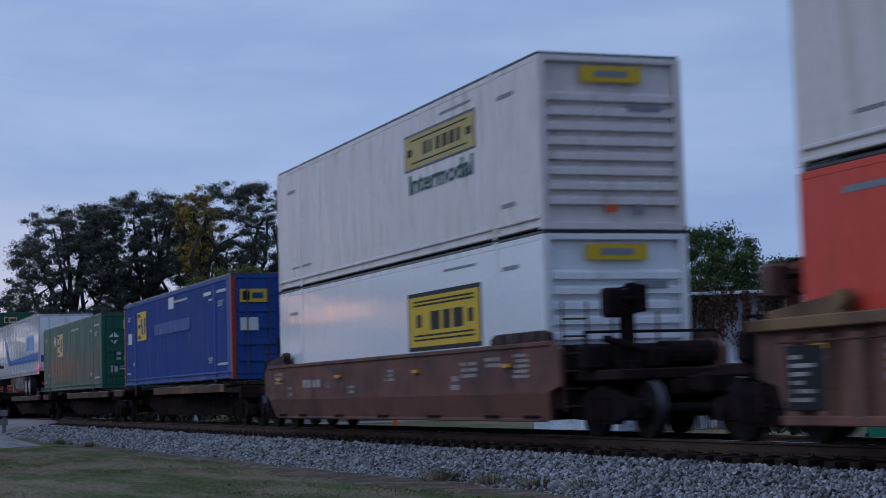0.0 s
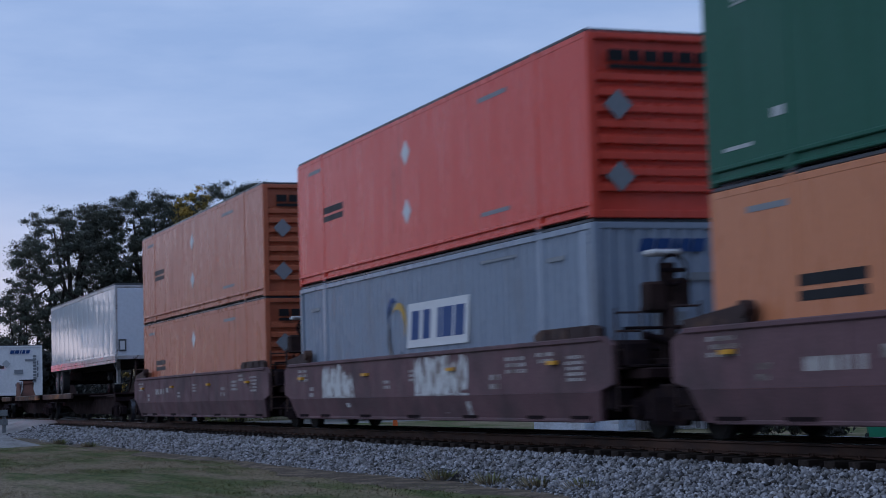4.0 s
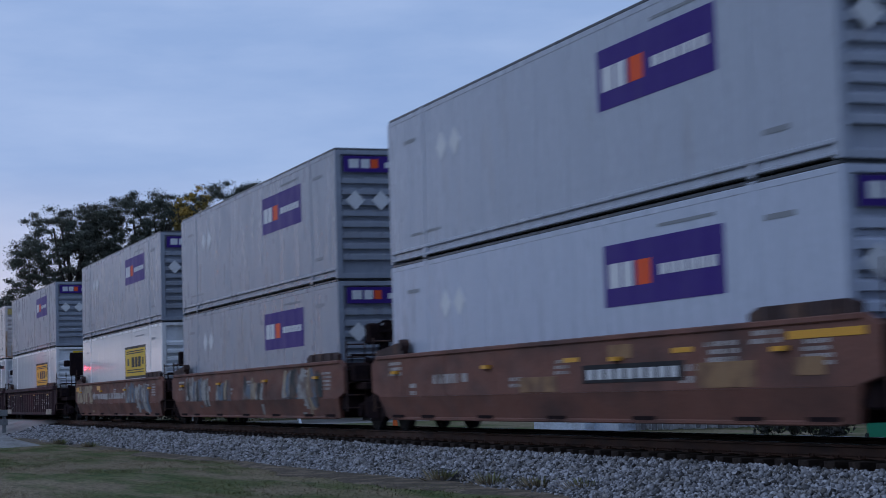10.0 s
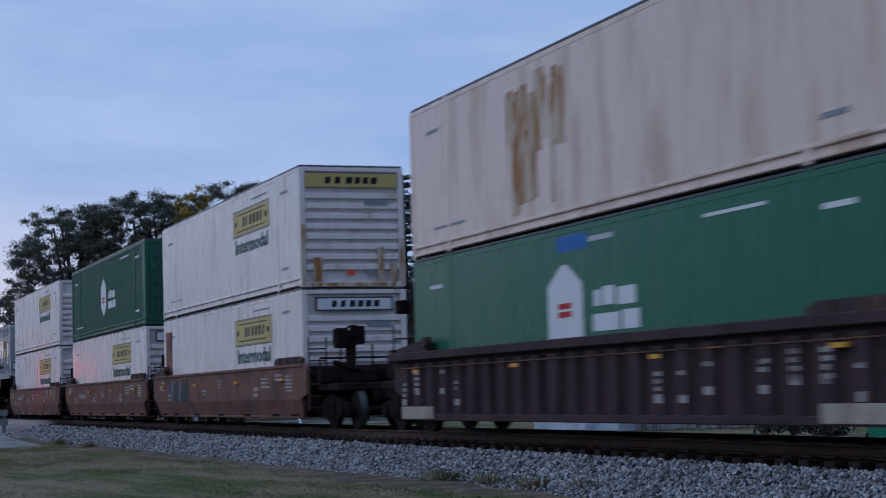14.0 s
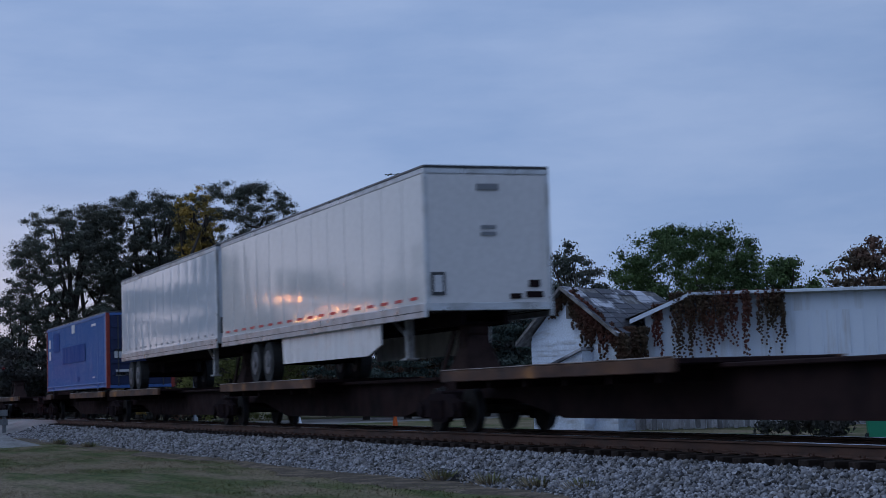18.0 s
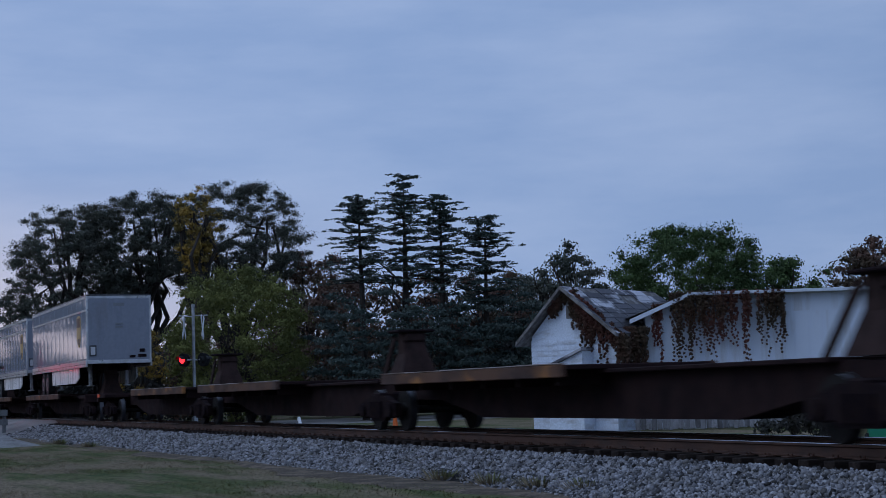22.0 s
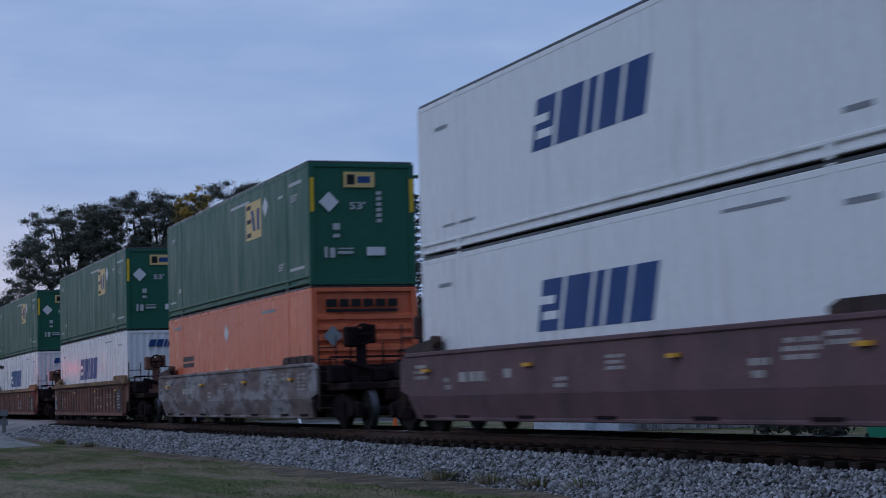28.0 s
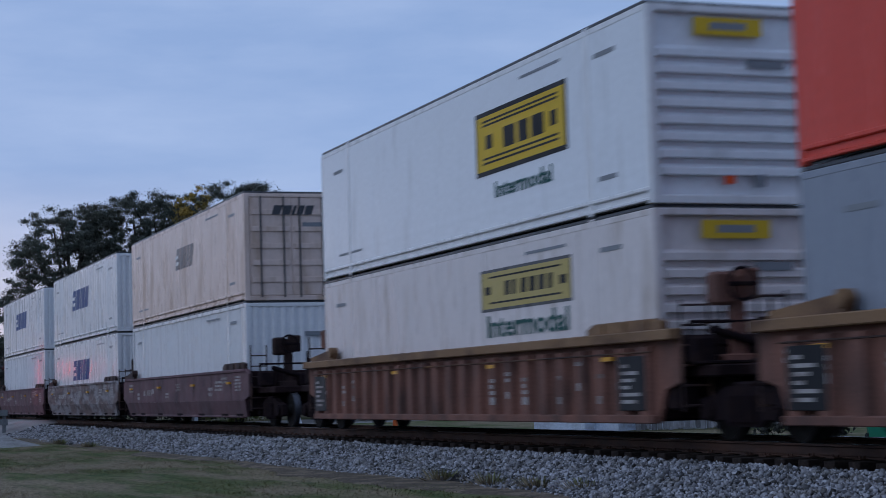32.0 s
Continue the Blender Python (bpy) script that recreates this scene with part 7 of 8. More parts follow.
def street_lamp(x, y, z):
    s = thing("street_lamp", "street lamp with a lit orange sodium lens", "street lamp", "street lamps beyond the crossing", pose(x, y, GROUND))
    h = z - GROUND
    bm = bmesh.new()
    rod(bm, (0, 0, 0), (0, 0, h + 0.3), 0.10, 0.06, seg=10)
    part("pole", bm, M_WOODGREY, s)
    bm = bmesh.new()
    rod(bm, (0, 0, h + 0.1), (0.5, 0.9, h + 0.25), 0.03, seg=8)
    part("arm", bm, M_GALV, s)
    bm = bmesh.new()
    soft_box(bm, 0.25, 0.85, 0.75, 1.15, h + 0.1, h + 0.28, 0.04)
    head = part("lamp_head", bm, M_GALV, s)
    bm = bmesh.new()
    bmesh.ops.create_uvsphere(bm, u_segments=14, v_segments=8, radius=0.15, matrix=Matrix.Translation((0.55, 0.95, h + 0.06)) @ Matrix.Diagonal((1, 0.8, 0.55, 1)))
    part("lens", bm, M_SODIUM, head, "lit orange lens")


def build_small_things():
    for x, y, z in ((-105.0, -9.9, 5.9), (-106.4, -12.6, 6.1), (-101.0, -5.8, 6.4), (-107.5, -16.5, 5.5), (-103.0, -7.9, 5.3)):
        street_lamp(x, y, z)
    # a low grey barrier beside the near end of the crossing
    g = thing("road_barrier", "low grey wooden barrier beside the crossing", "barrier", m=pose(-83.0, 9.15, GROUND, 0, 0, 80))
    for x in (-0.75, 0.25):
        bm = bmesh.new()
        soft_box(bm, x - 0.09, x + 0.09, -0.09, 0.09, -0.02, 1.15, 0.015)
        part("post", bm, M_WOODGREY, g)
    for z in (0.45, 0.86):
        bm = bmesh.new()
        soft_box(bm, -1.3, 0.42, -0.15, -0.09, z, z + 0.28, 0.012)
        part("board", bm, M_WOODGREY, g)
    # marker beyond the track, leaning
    p = thing("marker_post", "short white marker post leaning over", "post", m=pose(-62.2, 17.6, GROUND, 0, -38, 0))
    bm = bmesh.new()
    soft_box(bm, -0.07, 0.07, -0.05, 0.05, -0.05, 0.75, 0.015)
    part("post", bm, M_SIGNWHITE, p)
    c = thing("traffic_cone", "small orange traffic cone on the road edge", "traffic cone", m=pose(-58.5, 19.9, GROUND + 0.004))
    bm = bmesh.new()
    rod(bm, (0, 0, 0.03), (0, 0, 0.7), 0.13, 0.03, seg=14)
    part("cone", bm, M_CONE, c)
    bm = bmesh.new()
    soft_box(bm, -0.18, 0.18, -0.18, 0.18, 0, 0.04, 0.01)
    part("base", bm, M_RUBBER, c)
    b = thing("wheeled_bin", "green plastic bin beside the metal building", "bin", m=pose(-33.8, 22.9, GROUND, 0, 0, 60))
    bm = bmesh.new()
    prism(bm, [(-0.25, 0.08), (0.25, 0.08), (0.32, 0.95), (-0.32, 0.95)], -0.3, 0.3)
    part("tub", bm, M_BIN, b)
    bm = bmesh.new()
    soft_box(bm, -0.36, 0.36, -0.34, 0.34, 0.95, 1.03, 0.02)
    part("lid", bm, M_BIN, b)
    for y in (-0.25, 0.25):
        bm = bmesh.new()
        rod(bm, (-0.22, y - 0.03, 0.1), (-0.22, y + 0.03, 0.1), 0.1, seg=14)
        part("wheel", bm, M_RUBBER, b)
    scrub("undergrowth", "dark heap of brush below the metal building", -37.9, 24.0, 1.5, 1.0, 1.1, M_SCRUB, 40, 7000, 0.06, 40, 0.3, 0)


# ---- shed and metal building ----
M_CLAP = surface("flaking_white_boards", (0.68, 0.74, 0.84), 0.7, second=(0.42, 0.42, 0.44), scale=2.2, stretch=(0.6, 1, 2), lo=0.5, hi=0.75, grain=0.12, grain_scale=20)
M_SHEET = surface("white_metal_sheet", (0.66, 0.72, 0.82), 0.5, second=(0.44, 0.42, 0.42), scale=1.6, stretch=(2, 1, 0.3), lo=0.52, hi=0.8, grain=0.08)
M_SHINGLE = surface("weathered_grey_shingle", (0.10, 0.10, 0.115), 0.85, fixed=True, second=(0.46, 0.46, 0.50), scale=0.8, stretch=(0.5, 1.0, 2.4), lo=0.50, hi=0.56, grain=0.3, random_tint=0.25)
M_TIMBER = surface("grey_old_timber", (0.13, 0.12, 0.115), 0.85, second=(0.30, 0.29, 0.29), scale=4.0, grain=0.25)
M_FENCE = surface("grey_old_boards", (0.21, 0.21, 0.225), 0.9, second=(0.10, 0.095, 0.095), scale=3.0, stretch=(3, 3, 0.5), grain=0.3, random_tint=0.4)


def build_buildings():
    turn = 65.3
    base = pose(-50.9, 23.4, GROUND, 0, 0, turn)
    shed = thing("shed", "small white gabled shed overgrown with vines", "shed", m=base @ pose(0, 0, 0, 0, 0, -30))
    up = -GROUND
    eave_l, eave_r, peak = 2.27 + up, 2.40 + up, 3.95 + up
    bm = bmesh.new()
    prism(bm, [(-1.62, 0), (1.42, 0), (1.42, eave_r + 0.1), (-0.30, peak - 0.12), (-1.62, eave_l + 0.15)], 0.0, 0.12)
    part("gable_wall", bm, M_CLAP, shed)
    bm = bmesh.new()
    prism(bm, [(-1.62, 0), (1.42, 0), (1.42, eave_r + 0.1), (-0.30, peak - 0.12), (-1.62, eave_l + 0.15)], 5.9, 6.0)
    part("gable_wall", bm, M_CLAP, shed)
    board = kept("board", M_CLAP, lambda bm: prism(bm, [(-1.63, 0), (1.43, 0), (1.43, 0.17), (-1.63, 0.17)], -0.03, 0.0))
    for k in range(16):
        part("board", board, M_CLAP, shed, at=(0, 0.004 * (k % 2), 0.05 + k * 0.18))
    for x in (-1.62, 1.34):
        bm = bmesh.new()
        cuboid(bm, x - 0.04 if x < 0 else x, x if x < 0 else x + 0.08, 0.12, 5.9, 0, eave_l + 0.05)
        part("side_wall", bm, M_CLAP, shed)
    for side, (x0, z0) in (("l", (-2.0, eave_l - 0.05)), ("r", (1.66, eave_r))):
        bm = bmesh.new()
        prism(bm, [(x0, z0), (-0.30, peak), (-0.30, peak - 0.09), (x0, z0 - 0.09)], -0.35, 6.1)
        roof = part("roof_slope", bm, M_TIMBER, shed)
        n = 9
        dx, dz = (-0.30 - x0) / n, (peak - z0) / n
        rng = random.Random(7 if side == "l" else 8)
        for k in range(n):
            for j in range(6):
                y0 = -0.36 + j * 1.08
                bm = bmesh.new()
                prism(bm, [(x0 + k * dx - dx * 0.15, z0 + k * dz + 0.03 - dz * 0.15), (x0 + (k + 1) * dx, z0 + (k + 1) * dz + 0.012), (x0 + (k + 1) * dx, z0 + (k + 1) * dz + 0.028),
                           (x0 + k * dx - dx * 0.15, z0 + k * dz + 0.05 - dz * 0.15)], y0, y0 + 1.05 + rng.uniform(-0.05, 0.02))
                if rng.random() > 0.12:
                    part("shingle_course", bm, M_SHINGLE, roof)
                else:
                    bm.free()
        bm = bmesh.new()
        prism(bm, [(x0, z0 + 0.03), (-0.30, peak + 0.03), (-0.30, peak - 0.09), (x0, z0 - 0.09)], -0.40, -0.355)
        part("barge_board", bm, M_TIMBER, shed)
    bm = bmesh.new()
    prism(bm, [(-0.80, 2.02), (0.66, 2.62), (0.66, 2.54), (-0.80, 1.94)], -0.85, 0.0)
    part("porch_roof", bm, M_SHINGLE, shed, "small leaning porch roof")
    bm = bmesh.new()
    prism(bm, [(-0.62, 0.0), (0.62, 0.0), (0.62, 2.51), (-0.62, 2.0)], -0.72, -0.04)
    part("porch_wall", bm, M_CLAP, shed)
    bm = bmesh.new()
    soft_box(bm, -0.3, 0.3, -0.05, -0.01, peak - 1.0, peak - 0.45, 0.01)
    for k in range(5):
        cuboid(bm, -0.26, 0.26, -0.07, -0.045, peak - 0.95 + k * 0.1, peak - 0.9 + k * 0.1)
    part("gable_vent", bm, M_TIMBER, shed)

    hall = thing("metal_building", "long white metal-sided building hung with red vines", "building", m=base)
    bm = bmesh.new()
    wall_top = 3.56 + up
    prism(bm, [(2.2, 0), (16.0, 0), (16.0, wall_top), (3.6, wall_top), (2.2, wall_top - 0.55)], 0.0, 0.12)
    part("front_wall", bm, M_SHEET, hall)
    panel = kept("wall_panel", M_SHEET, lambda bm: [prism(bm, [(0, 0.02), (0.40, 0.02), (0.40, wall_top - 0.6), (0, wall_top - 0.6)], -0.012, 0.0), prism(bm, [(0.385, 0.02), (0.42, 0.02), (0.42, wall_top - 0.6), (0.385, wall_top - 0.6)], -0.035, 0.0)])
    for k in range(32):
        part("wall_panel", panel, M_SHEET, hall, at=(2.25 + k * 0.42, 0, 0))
    bm = bmesh.new()
    for x in (2.2, 15.9):
        cuboid(bm, x, x + 0.1, 0.12, 9.0, 0, wall_top - 0.55)
    cuboid(bm, 2.2, 16.0, 9.0, 9.1, 0, wall_top)
    part("side_wall", bm, M_SHEET, hall)
    bm = bmesh.new()
    v = [bm.verts.new(c) for c in ((3.5, -0.3, wall_top + 0.02), (16.3, -0.3, wall_top + 0.02), (16.3, 9.4, wall_top + 0.35), (3.5, 9.4, wall_top + 0.35), (1.6, -0.3, wall_top - 0.68), (1.6, 9.4, wall_top - 0.4))]
    bm.faces.new((v[0], v[1], v[2], v[3]))
    bm.faces.new((v[4], v[0], v[3], v[5]))
    bmesh.ops.solidify(bm, geom=bm.faces[:], thickness=0.06)
    part("roof", bm, M_TIMBER, hall)
    bm = bmesh.new()
    soft_box(bm, 3.5, 16.3, -0.36, -0.30, wall_top - 0.03, wall_top + 0.07, 0.01)
    part("fascia", bm, M_SHEET, hall)
    rng = np.random.default_rng(5)

    def vine(name, x0, x1, z0, z1, n, label, y=-0.18, fall=0.0, m=None):
        k = int((x1 - x0) * 25)
        cs, rs = [], []
        for i in range(k):
            x = rng.uniform(x0, x1)
            top = z1 - fall * (x - x0)
            length = (z1 - z0) * rng.uniform(0.15, 1.0) * (0.78 + 0.22 * math.sin(x * 5.1) * math.cos(x * 2.3))
            for s in np.linspace(0, 1, 18):
                cs.append((x + rng.normal() * 0.035, y + rng.normal() * 0.05, top - s * length))
                rs.append(0.075 * (1.2 - 0.75 * s))
        ob = new(name, crown_mesh(name, leaves(rng, np.array(cs), np.array(rs), int(2.6 * n), 0.036, 1.0), M_VINE))
        ob.matrix_basis = m or base
        tagged(ob, label, "vine", kind="stuff")
    vine("vine", 3.0, 6.5, 1.15, wall_top + 0.04, 12500, "red-brown vine hanging over the metal wall", -0.30)
    vine("vine", 2.35, 2.75, 1.2, wall_top - 0.3, 1200, "narrow strand of vine on the metal wall")
    front = base @ pose(0, 0, 0, 0, 0, -30)
    vine("vine", 0.75, 2.3, 0.0, eave_r + 0.15, 26000, "dense dark vine between shed and building", -0.30)
    vine("vine", -0.1, 1.95, peak - 2.0, peak - 0.12, 22000, "vine creeping under the gable's slope", -0.12, 0.80, front)
    vine("vine", -0.9, 0.2, peak - 1.2, peak - 0.6, 5000, "thin vine on the gable", -0.10, -0.55, front)
    bm = bmesh.new()
    prism(bm, [(1.7, wall_top - 0.72), (3.55, wall_top + 0.05), (3.55, wall_top - 0.08), (1.7, wall_top - 0.86)], -0.38, -0.31)
    part("barge_board", bm, M_SHEET, hall)
    # low fence of pale boards in front of the building
    fence = thing("board_fence", "low weathered board fence below the building", "fence", m=base @ pose(0, -1.6, 0))
    plank = kept("fence_board", M_FENCE, lambda bm: soft_box(bm, -0.08, 0.08, -0.012, 0.012, 0.02, 1.25, 0.01))
    for k in range(48):
        part("fence_board", plank, M_FENCE, fence, at=(1.8 + k * 0.165, 0, 0.02 * ((k * 7) % 3)))
    bm = bmesh.new()
    cuboid(bm, 1.7, 9.8, 0.012, 0.06, 0.25, 0.34)
    cuboid(bm, 1.7, 9.8, 0.012, 0.06, 0.7, 0.79)
    part("fence_rail", bm, M_FENCE, fence)


# ---- the train, from its head to its tail ----
LOW, HIGH, ON_SPINE = 0.375, 3.290, 1.239


def stack(lower, upper, front, low_extra=None, high_extra=None):
    container(lower, front, LOW, low_extra)
    container(upper, front, HIGH, high_extra)


def well_set(kind, fronts, label, tags=None, extra=()):
    """An articulated set of wells that share bogies; fronts: where each load begins."""
    n = len(fronts)
    for i, f in enumerate(fronts):
        mid = f - CL / 2
        at = []
        if i == 0:
            at.append(9.6)
        if i < n - 1:
            at.append((f - CL + fronts[i + 1]) / 2 - mid)
        else:
            at.append(-9.6)
        kk = kind if isinstance(kind, str) else kind[i]
        well_car(kk, mid, at, i == n - 1, i == 0, label, tags[i] if tags else None)


def spray_tags(blobs, seed, paint_mat=None, strokes=0.22, low=0.72, fat=1.0):
    """Rounded patches of pale spray paint on the near side of a car."""
    def draw(car):
        rng = random.Random(seed)
        for x, z, w, h in blobs:
            n = max(4, int(w / strokes))
            for k in range(n):
                cx = x - w / 2 + w * (k + 0.5) / n + rng.uniform(-0.05, 0.05)
                cz, rw, rh = z + rng.uniform(-0.1, 0.1), fat * rng.uniform(0.07, 0.15), h / 2 * rng.uniform(0.6, 1.0)
                lean = rng.uniform(-0.12, 0.12)
                bm = bmesh.new()
                ring = [(cx + rw * math.cos(a) + lean * math.sin(a), cz + rh * math.sin(a)) for a in [k * math.pi / 6 for k in range(12)]]
                prism(bm, [(p, min(1.42, max(low, q))) for p, q in ring], -1.4855 - 0.0004 * k, -1.476)
                if rng.random() < 0.75:
                    e = -1.4865 - 0.0004 * k
                    down = rng.uniform(0.30, 0.55)
                    v = [bm.verts.new(c) for c in ((cx - rw, e, 0.73), (cx + rw, e, 0.73), (cx + rw * 0.8 - lean, e + 0.255 * (0.73 - down), down), (cx - rw * 0.8 - lean, e + 0.255 * (0.73 - down), down))]
                    w4 = [bm.verts.new((q.co.x, q.co.y + 0.012, q.co.z)) for q in v]
                    bm.faces.new(v)
                    bm.faces.new(w4[::-1])
                    for i in range(4):
                        bm.faces.new((v[i], w4[i], w4[(i + 1) % 4], v[(i + 1) % 4]))
                    bmesh.ops.recalc_face_normals(bm, faces=bm.faces[:])
                m = rng.choice(paint_mat) if paint_mat else M_TAG
                part("spray_stroke", bm, m, car, "dark sprayed stroke" if m is M_TAGDARK else "pale sprayed stroke")
    return draw


def repainted(car):
    """Tan patches, a black number plate with white bars and amber strips on the near side of a car."""
    for u0, u1, z0, z1, m in ((1.8, 3.3, 0.71, 1.04, M_TANPATCH), (7.8, 9.3, 0.71, 0.95, M_TANPATCH), (0.25, 0.9, 0.83, 1.05, M_TANPATCH), (5.2, 5.95, 1.16, 1.36, M_TANPATCH),
                              (3.66, 6.85, 0.82, 1.09, M_BLACK), (-0.6, 1.04, 1.26, 1.36, M_AMBER), (3.4, 4.0, 1.19, 1.26, M_AMBER), (7.0, 7.55, 1.15, 1.22, M_AMBER)):
        part("painted_patch", kept(f"patch_{u0:.2f}", m, lambda bm: soft_box(bm, CL / 2 - u1, CL / 2 - u0, -1.488, -1.478, z0, z1, 0.003)), m, car, "repainted patch" if m is M_TANPATCH else "")
    for k in range(9):
        part("number_bar", kept("plate_bar", M_DECWHITE, lambda bm: cuboid(bm, -0.1, 0.1, -1.491, -1.487, 0.87, 1.02)), M_DECWHITE, car, at=(CL / 2 - 3.95 - k * 0.33, 0, 0))


def tan_letters(car):
    """Large tan sprayed shapes over the rear of a car's side, with dark strokes between them."""
    rng = random.Random(6)
    for k, (x, w, lean) in enumerate(((-8.15, 0.5, 0.0), (-7.5, 0.45, 0.35), (-7.45, 0.4, -0.4), (-6.75, 0.42, 0.08), (-6.1, 0.45, 0.0), (-5.95, 1.0, 0.0), (-5.1, 0.6, 0.25), (-5.0, 0.55, -0.2))):
        z0, z1 = (1.1, 1.4) if k == 5 else (0.74, 1.41)
        bm = bmesh.new()
        prism(bm, [(x - w / 2 - lean * 0.5, z0), (x + w / 2 - lean * 0.5, z0 + 0.03), (x + w / 2 + lean * 0.5, z1 - 0.02), (x - w / 2 + lean * 0.5, z1)], -1.486 - 0.0006 * k, -1.476)
        part("spray_stroke", bm, M_TANTAG, car, "tan sprayed stroke")
        if k != 5:
            # the stroke goes on down the sloping lower side
            bm = bmesh.new()
            a, b = x - w / 2 - lean * 0.5, x + w / 2 - lean * 0.5
            top = [(a, -1.486 - 0.0006 * k, 0.735), (b, -1.486 - 0.0006 * k, 0.735)]
            low = [(b - lean * 0.3, -1.392 - 0.0006 * k, 0.36), (a - lean * 0.3, -1.392 - 0.0006 * k, 0.36)]
            f = [bm.verts.new(c) for c in top + low]
            g = [bm.verts.new((c[0], c[1] + 0.012, c[2])) for c in top + low]
            bm.faces.new(f)
            bm.faces.new(g[::-1])
            for i in range(4):
                bm.faces.new((f[i], g[i], g[(i + 1) % 4], f[(i + 1) % 4]))
            bmesh.ops.recalc_face_normals(bm, faces=bm.faces[:])
            part("spray_stroke", bm, M_TANTAG, car, "tan sprayed stroke")
    for x0, x1, z0, z1 in ((-4.5, 2.5, 0.86, 1.06),):
        bm = bmesh.new()
        cuboid(bm, x0, x1, -1.4845, -1.476, z0, z1)
        part("painted_patch", bm, M_STENCIL, car, "worn grey stencilled band")
    for x in (-8.65, -3.6):
        bm = bmesh.new()
        cuboid(bm, x, x + 0.7, -1.4865, -1.476, 1.2, 1.36)
        part("reflector", bm, M_AMBER, car, "amber reflector strip")


def build_train():
    key_wheels()
    brown = "brown smooth-sided double-stack well car"
    ribs = "rusty ribbed-side double-stack well car"
    # leading car
    well_set("ribbed", [-2.10], ribs)
    stack("orange", "jb_old", -2.10)
    well_set("smooth", [-25.87], brown)
    stack("jb_new", "jb_old", -25.87)
    # skeleton cars with two boxes and a trailer
    for i, (f, b) in enumerate(((-46.95, -65.77), (-65.77, -84.67), (-84.67, -104.53))):
        spine_unit(f, b, ((8.2, f - b - 0.8), (0.8, 2.4)), hitch=i == 2, lead=i == 0, trail=i == 2, box=(-47.05, -68.1, None)[i])
    container("blue_square", -47.05, ON_SPINE)
    container("green_doors", -68.10, ON_SPINE, door_labels)
    trailer("swoosh", -85.98, -102.81, set_in=2.05)
    # three wells
    well_set("maroon", [-107.60, -127.34, -146.75], "dull maroon double-stack well car", [None, spray_tags(((-4.9, 0.95, 1.7, 1.0), (-4.2, 0.9, 1.3, 0.8), (1.3, 1.0, 1.9, 1.05), (2.3, 1.05, 1.7, 0.9)), 3, strokes=0.15), None])
    stack("tan_orange", "green_mid", -107.60)
    stack("grey_swirl", "orange", -127.34)
    stack("dull_orange", "dull_orange", -146.75)
    # skeleton cars: a trailer, an empty platform, a box
    for i, (f, b) in enumerate(((-169.34, -188.24), (-188.24, -205.28), (-205.28, -224.57))):
        spine_unit(f, b, (((0.8, 9.5),), ((7.3, 16.0), (1.2, 5.0)), ((8.4, 17.9), (0.8, 2.4)))[i], hitch=i != 2, lead=i == 0, trail=i == 2, box=(None, None, -207.4)[i], rear_hitch=i == 1)
    trailer("white", -168.32, -184.95)
    container("white_swirl", -207.40, ON_SPINE)
    well_set("smooth", [-228.91], "brown well car sprayed with graffiti", [spray_tags(((-6.6, 0.85, 2.2, 0.55), (-4.2, 0.8, 1.8, 0.5), (-2.6, 1.0, 0.5, 0.5), (-0.6, 0.85, 2.6, 0.6), (2.4, 0.8, 2.0, 0.5), (4.9, 0.9, 2.2, 0.6)), 8, (M_TANTAG, M_DIMTAG, M_TAGBLUE, M_TANPATCH, M_TANPATCH), 0.2, fat=1.7)])
    stack("red_square", "green", -228.91)
    well_set("brown_ribbed", [-252.31], ribs)
    stack("parcel_low", "green", -252.31)
    well_set("smooth", [-275.62, -295.45, -314.82], brown, [repainted, spray_tags(((-5.4, 0.95, 3.0, 0.9), (-2.2, 0.9, 1.6, 0.7), (1.0, 0.9, 2.0, 0.7), (5.6, 1.0, 3.2, 0.9)), 5, (M_DIMTAG, M_DIMTAG, M_TAGBLUE, M_TAGDARK, M_TANTAG), 0.17, fat=1.7), lambda car: (tan_letters(car), spray_tags(((4.4, 0.95, 4.2, 0.9),), 12, (M_DIMTAG, M_DIMTAG, M_TAGBLUE), 0.2, fat=1.8)(car))])
    stack("parcel_low", "parcel", -275.62)
    stack("parcel_dark", "parcel_dark", -295.45)
    stack("jb_new", "parcel_dark", -314.82)
    well_set("dark_ribbed", [-338.56, -357.92, -377.64], "dark maroon ribbed-side well car")
    stack("jb_new", "parcel_dark", -338.56)
    stack("jb_new", "jb_wide", -357.92, None, rusty_end)
    stack("house_green", "beige", -377.64, None, rust_run)
    well_set("smooth", [-401.68, -420.84, -440.73], brown, [spray_tags(((-5.4, 0.95, 1.7, 0.9), (-4.4, 0.9, 1.4, 0.9)), 9, (M_TAGDARK, M_TAGDARK, M_TAGBLUE), 0.16, fat=1.5), None, None])
    stack("jb_plate", "jb_wide", -401.68, rusty_back, rusty_end)
    stack("jb_plate", "dark_house", -420.84)
    stack("jb_old", "jb_old", -440.73)
    # five skeleton platforms
    b = [-460.88, -478.64, -496.50, -514.11, -531.93, -548.39]
    for i in range(5):
        spine_unit(b[i], b[i + 1], ((1.0, 10.0),) if i < 4 else ((7.7, 15.9), (0.6, 2.0)), hitch=True, lead=i == 0, trail=i == 4, box=-532.03 if i == 4 else None)
    trailer("parcel", -459.22, -474.90, set_in=0.35)
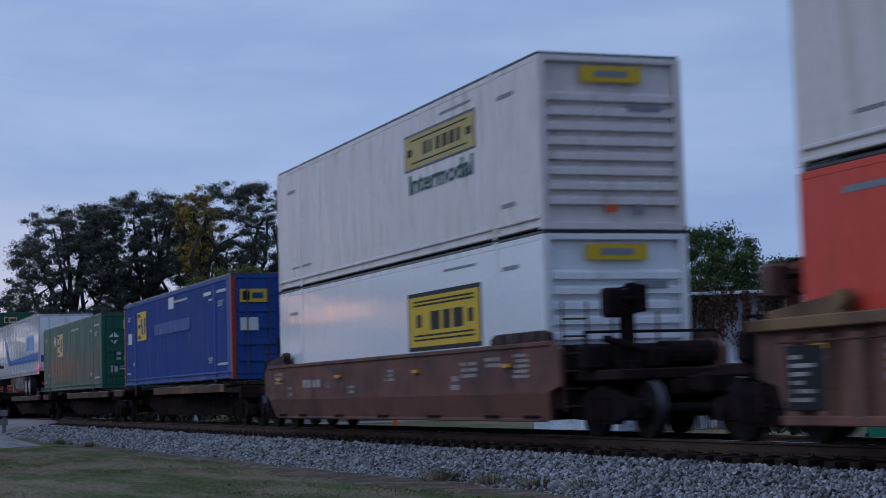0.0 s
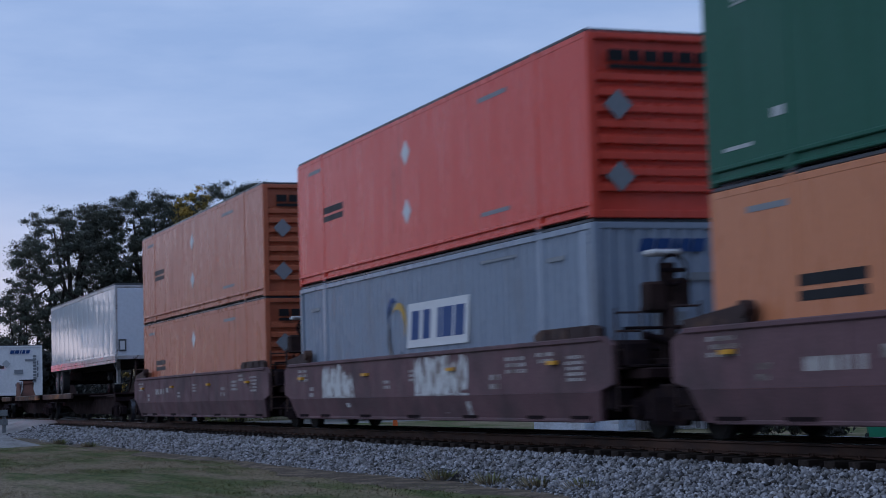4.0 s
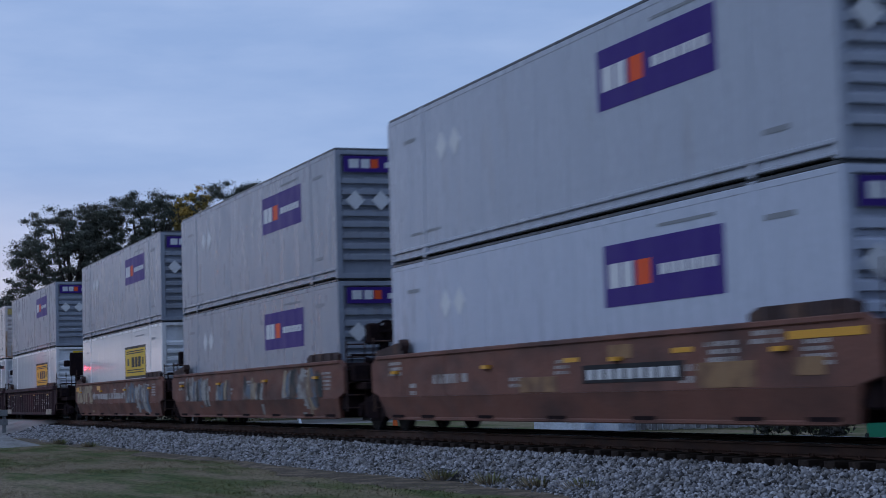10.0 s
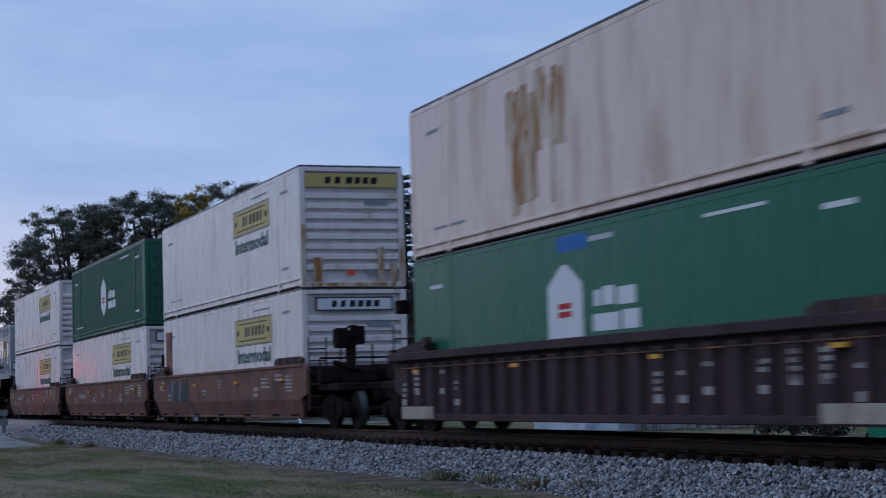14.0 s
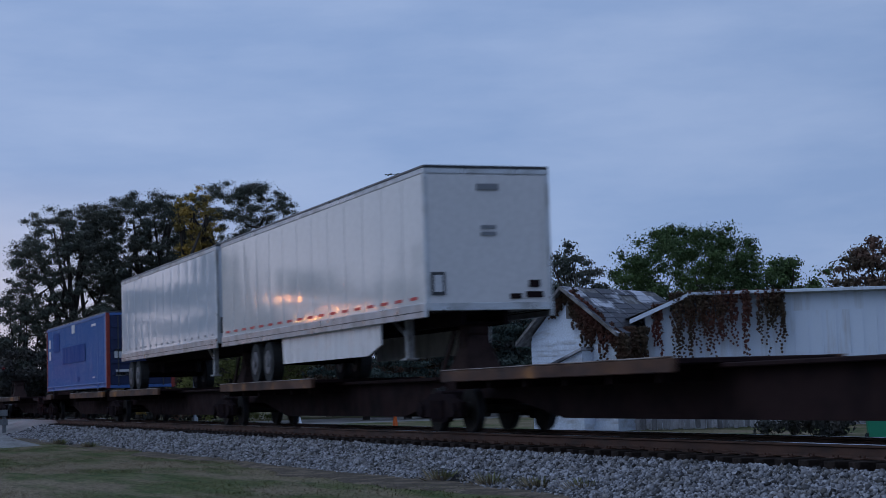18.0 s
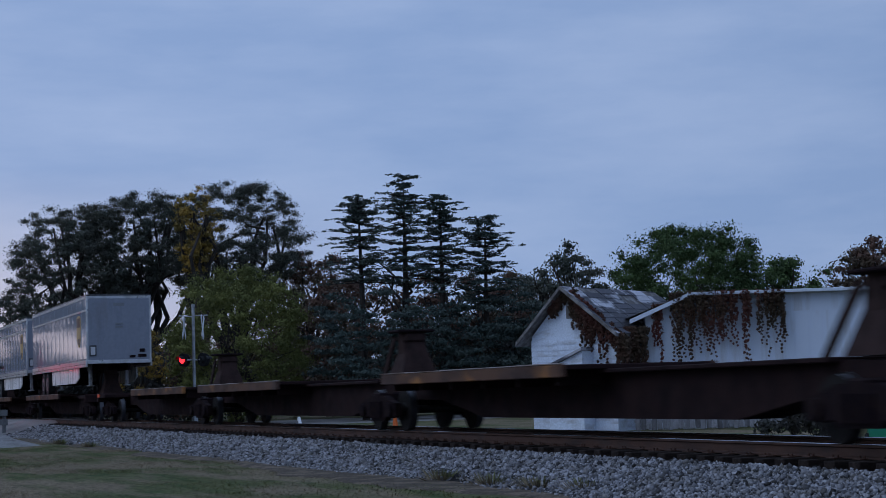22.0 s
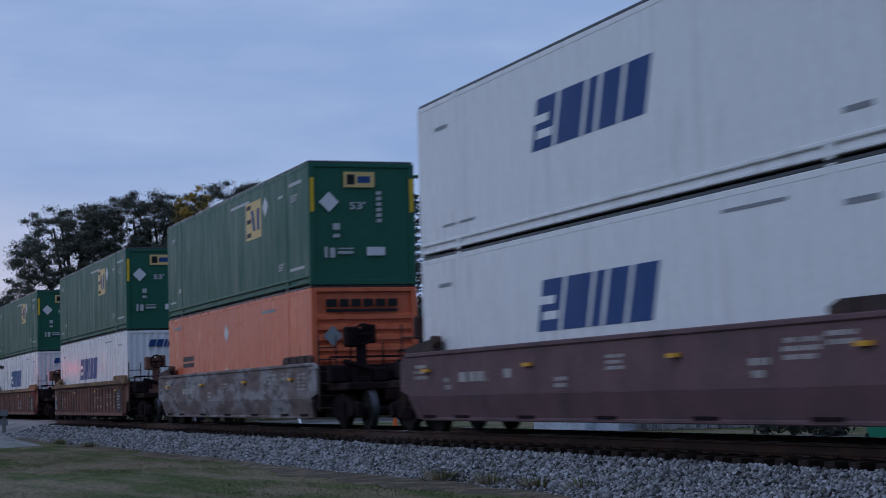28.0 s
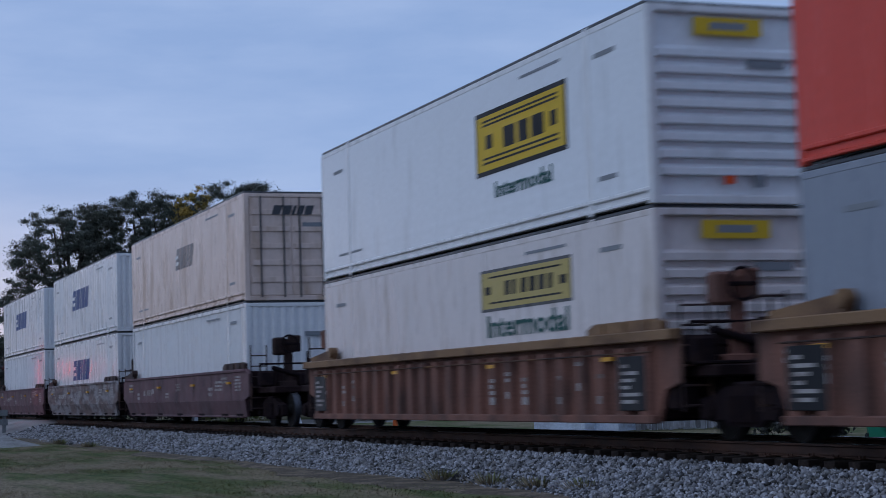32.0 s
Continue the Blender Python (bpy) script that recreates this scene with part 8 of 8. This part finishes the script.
    trailer("ribbed", -496.40, -513.03, set_in=1.9)
    trailer("white", -513.70, -528.63)
    container("blue_patched", -532.03, ON_SPINE)
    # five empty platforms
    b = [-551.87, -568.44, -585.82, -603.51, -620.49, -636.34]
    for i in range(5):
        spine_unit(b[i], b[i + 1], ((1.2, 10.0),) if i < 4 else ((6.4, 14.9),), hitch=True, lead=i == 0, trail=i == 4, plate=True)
    b = [-641.17, -659.40, -677.15, -695.50]
    for i in range(3):
        spine_unit(b[i], b[i + 1], ((1.0, 12.0),), hitch=True, lead=i == 0, trail=i == 2)
    trailer("parcel", -639.92, -656.40, set_in=2.0)
    trailer("parcel", -658.69, -675.21, set_in=2.0)
    trailer("backward", -678.88, -694.89, set_in=0.8)
    well_set("maroon", [-700.09, -719.61, -738.81], "dull maroon double-stack well car")
    stack("jb_old", "jb_worn", -700.09)
    stack("red_house", "dark_house", -719.61)
    stack("white_slant", "white_slant", -738.81)
    well_set("spray", [-762.54], "brown well car sprayed with graffiti")
    stack("rust_orange", "green", -762.54)
    well_set("ribbed", [-786.01], ribs)
    stack("white_slant", "green", -786.01)
    well_set("ribbed", [-809.64, -828.70, -848.65], ribs)
    stack("white_slant", "green", -809.64)
    stack("parcel_dark", "orange", -828.70)
    stack("jb_old", "jb_new", -848.65)
    well_set(["maroon", "spray", "maroon"], [-872.05, -891.23, -910.61], "dull maroon double-stack well car")
    stack("plain_white", "beige_slant", -872.05)
    stack("white_slant", "white_slant", -891.23)
    stack("plain_white", "white_slant", -910.61)
    for w in SPUN.values():
        bpy.data.objects.remove(w)


build_ground()
build_track()
crossing_signal(-74.8, 16.43, 70, -1, M_REDLAMP, (-1,), 52)
crossing_signal(-85.4, 8.9, 76, 1, M_REDBEAM)
build_stones()
build_trees()
build_grass()
build_buildings()
build_small_things()
build_train()


def motions():
    for ob, s, z in MOVING:
        walk(ob, [(0.0, pose(s, TRACK_Y, z)), (SECONDS, pose(s + SPEED * SECONDS, TRACK_Y, z))])


motions()
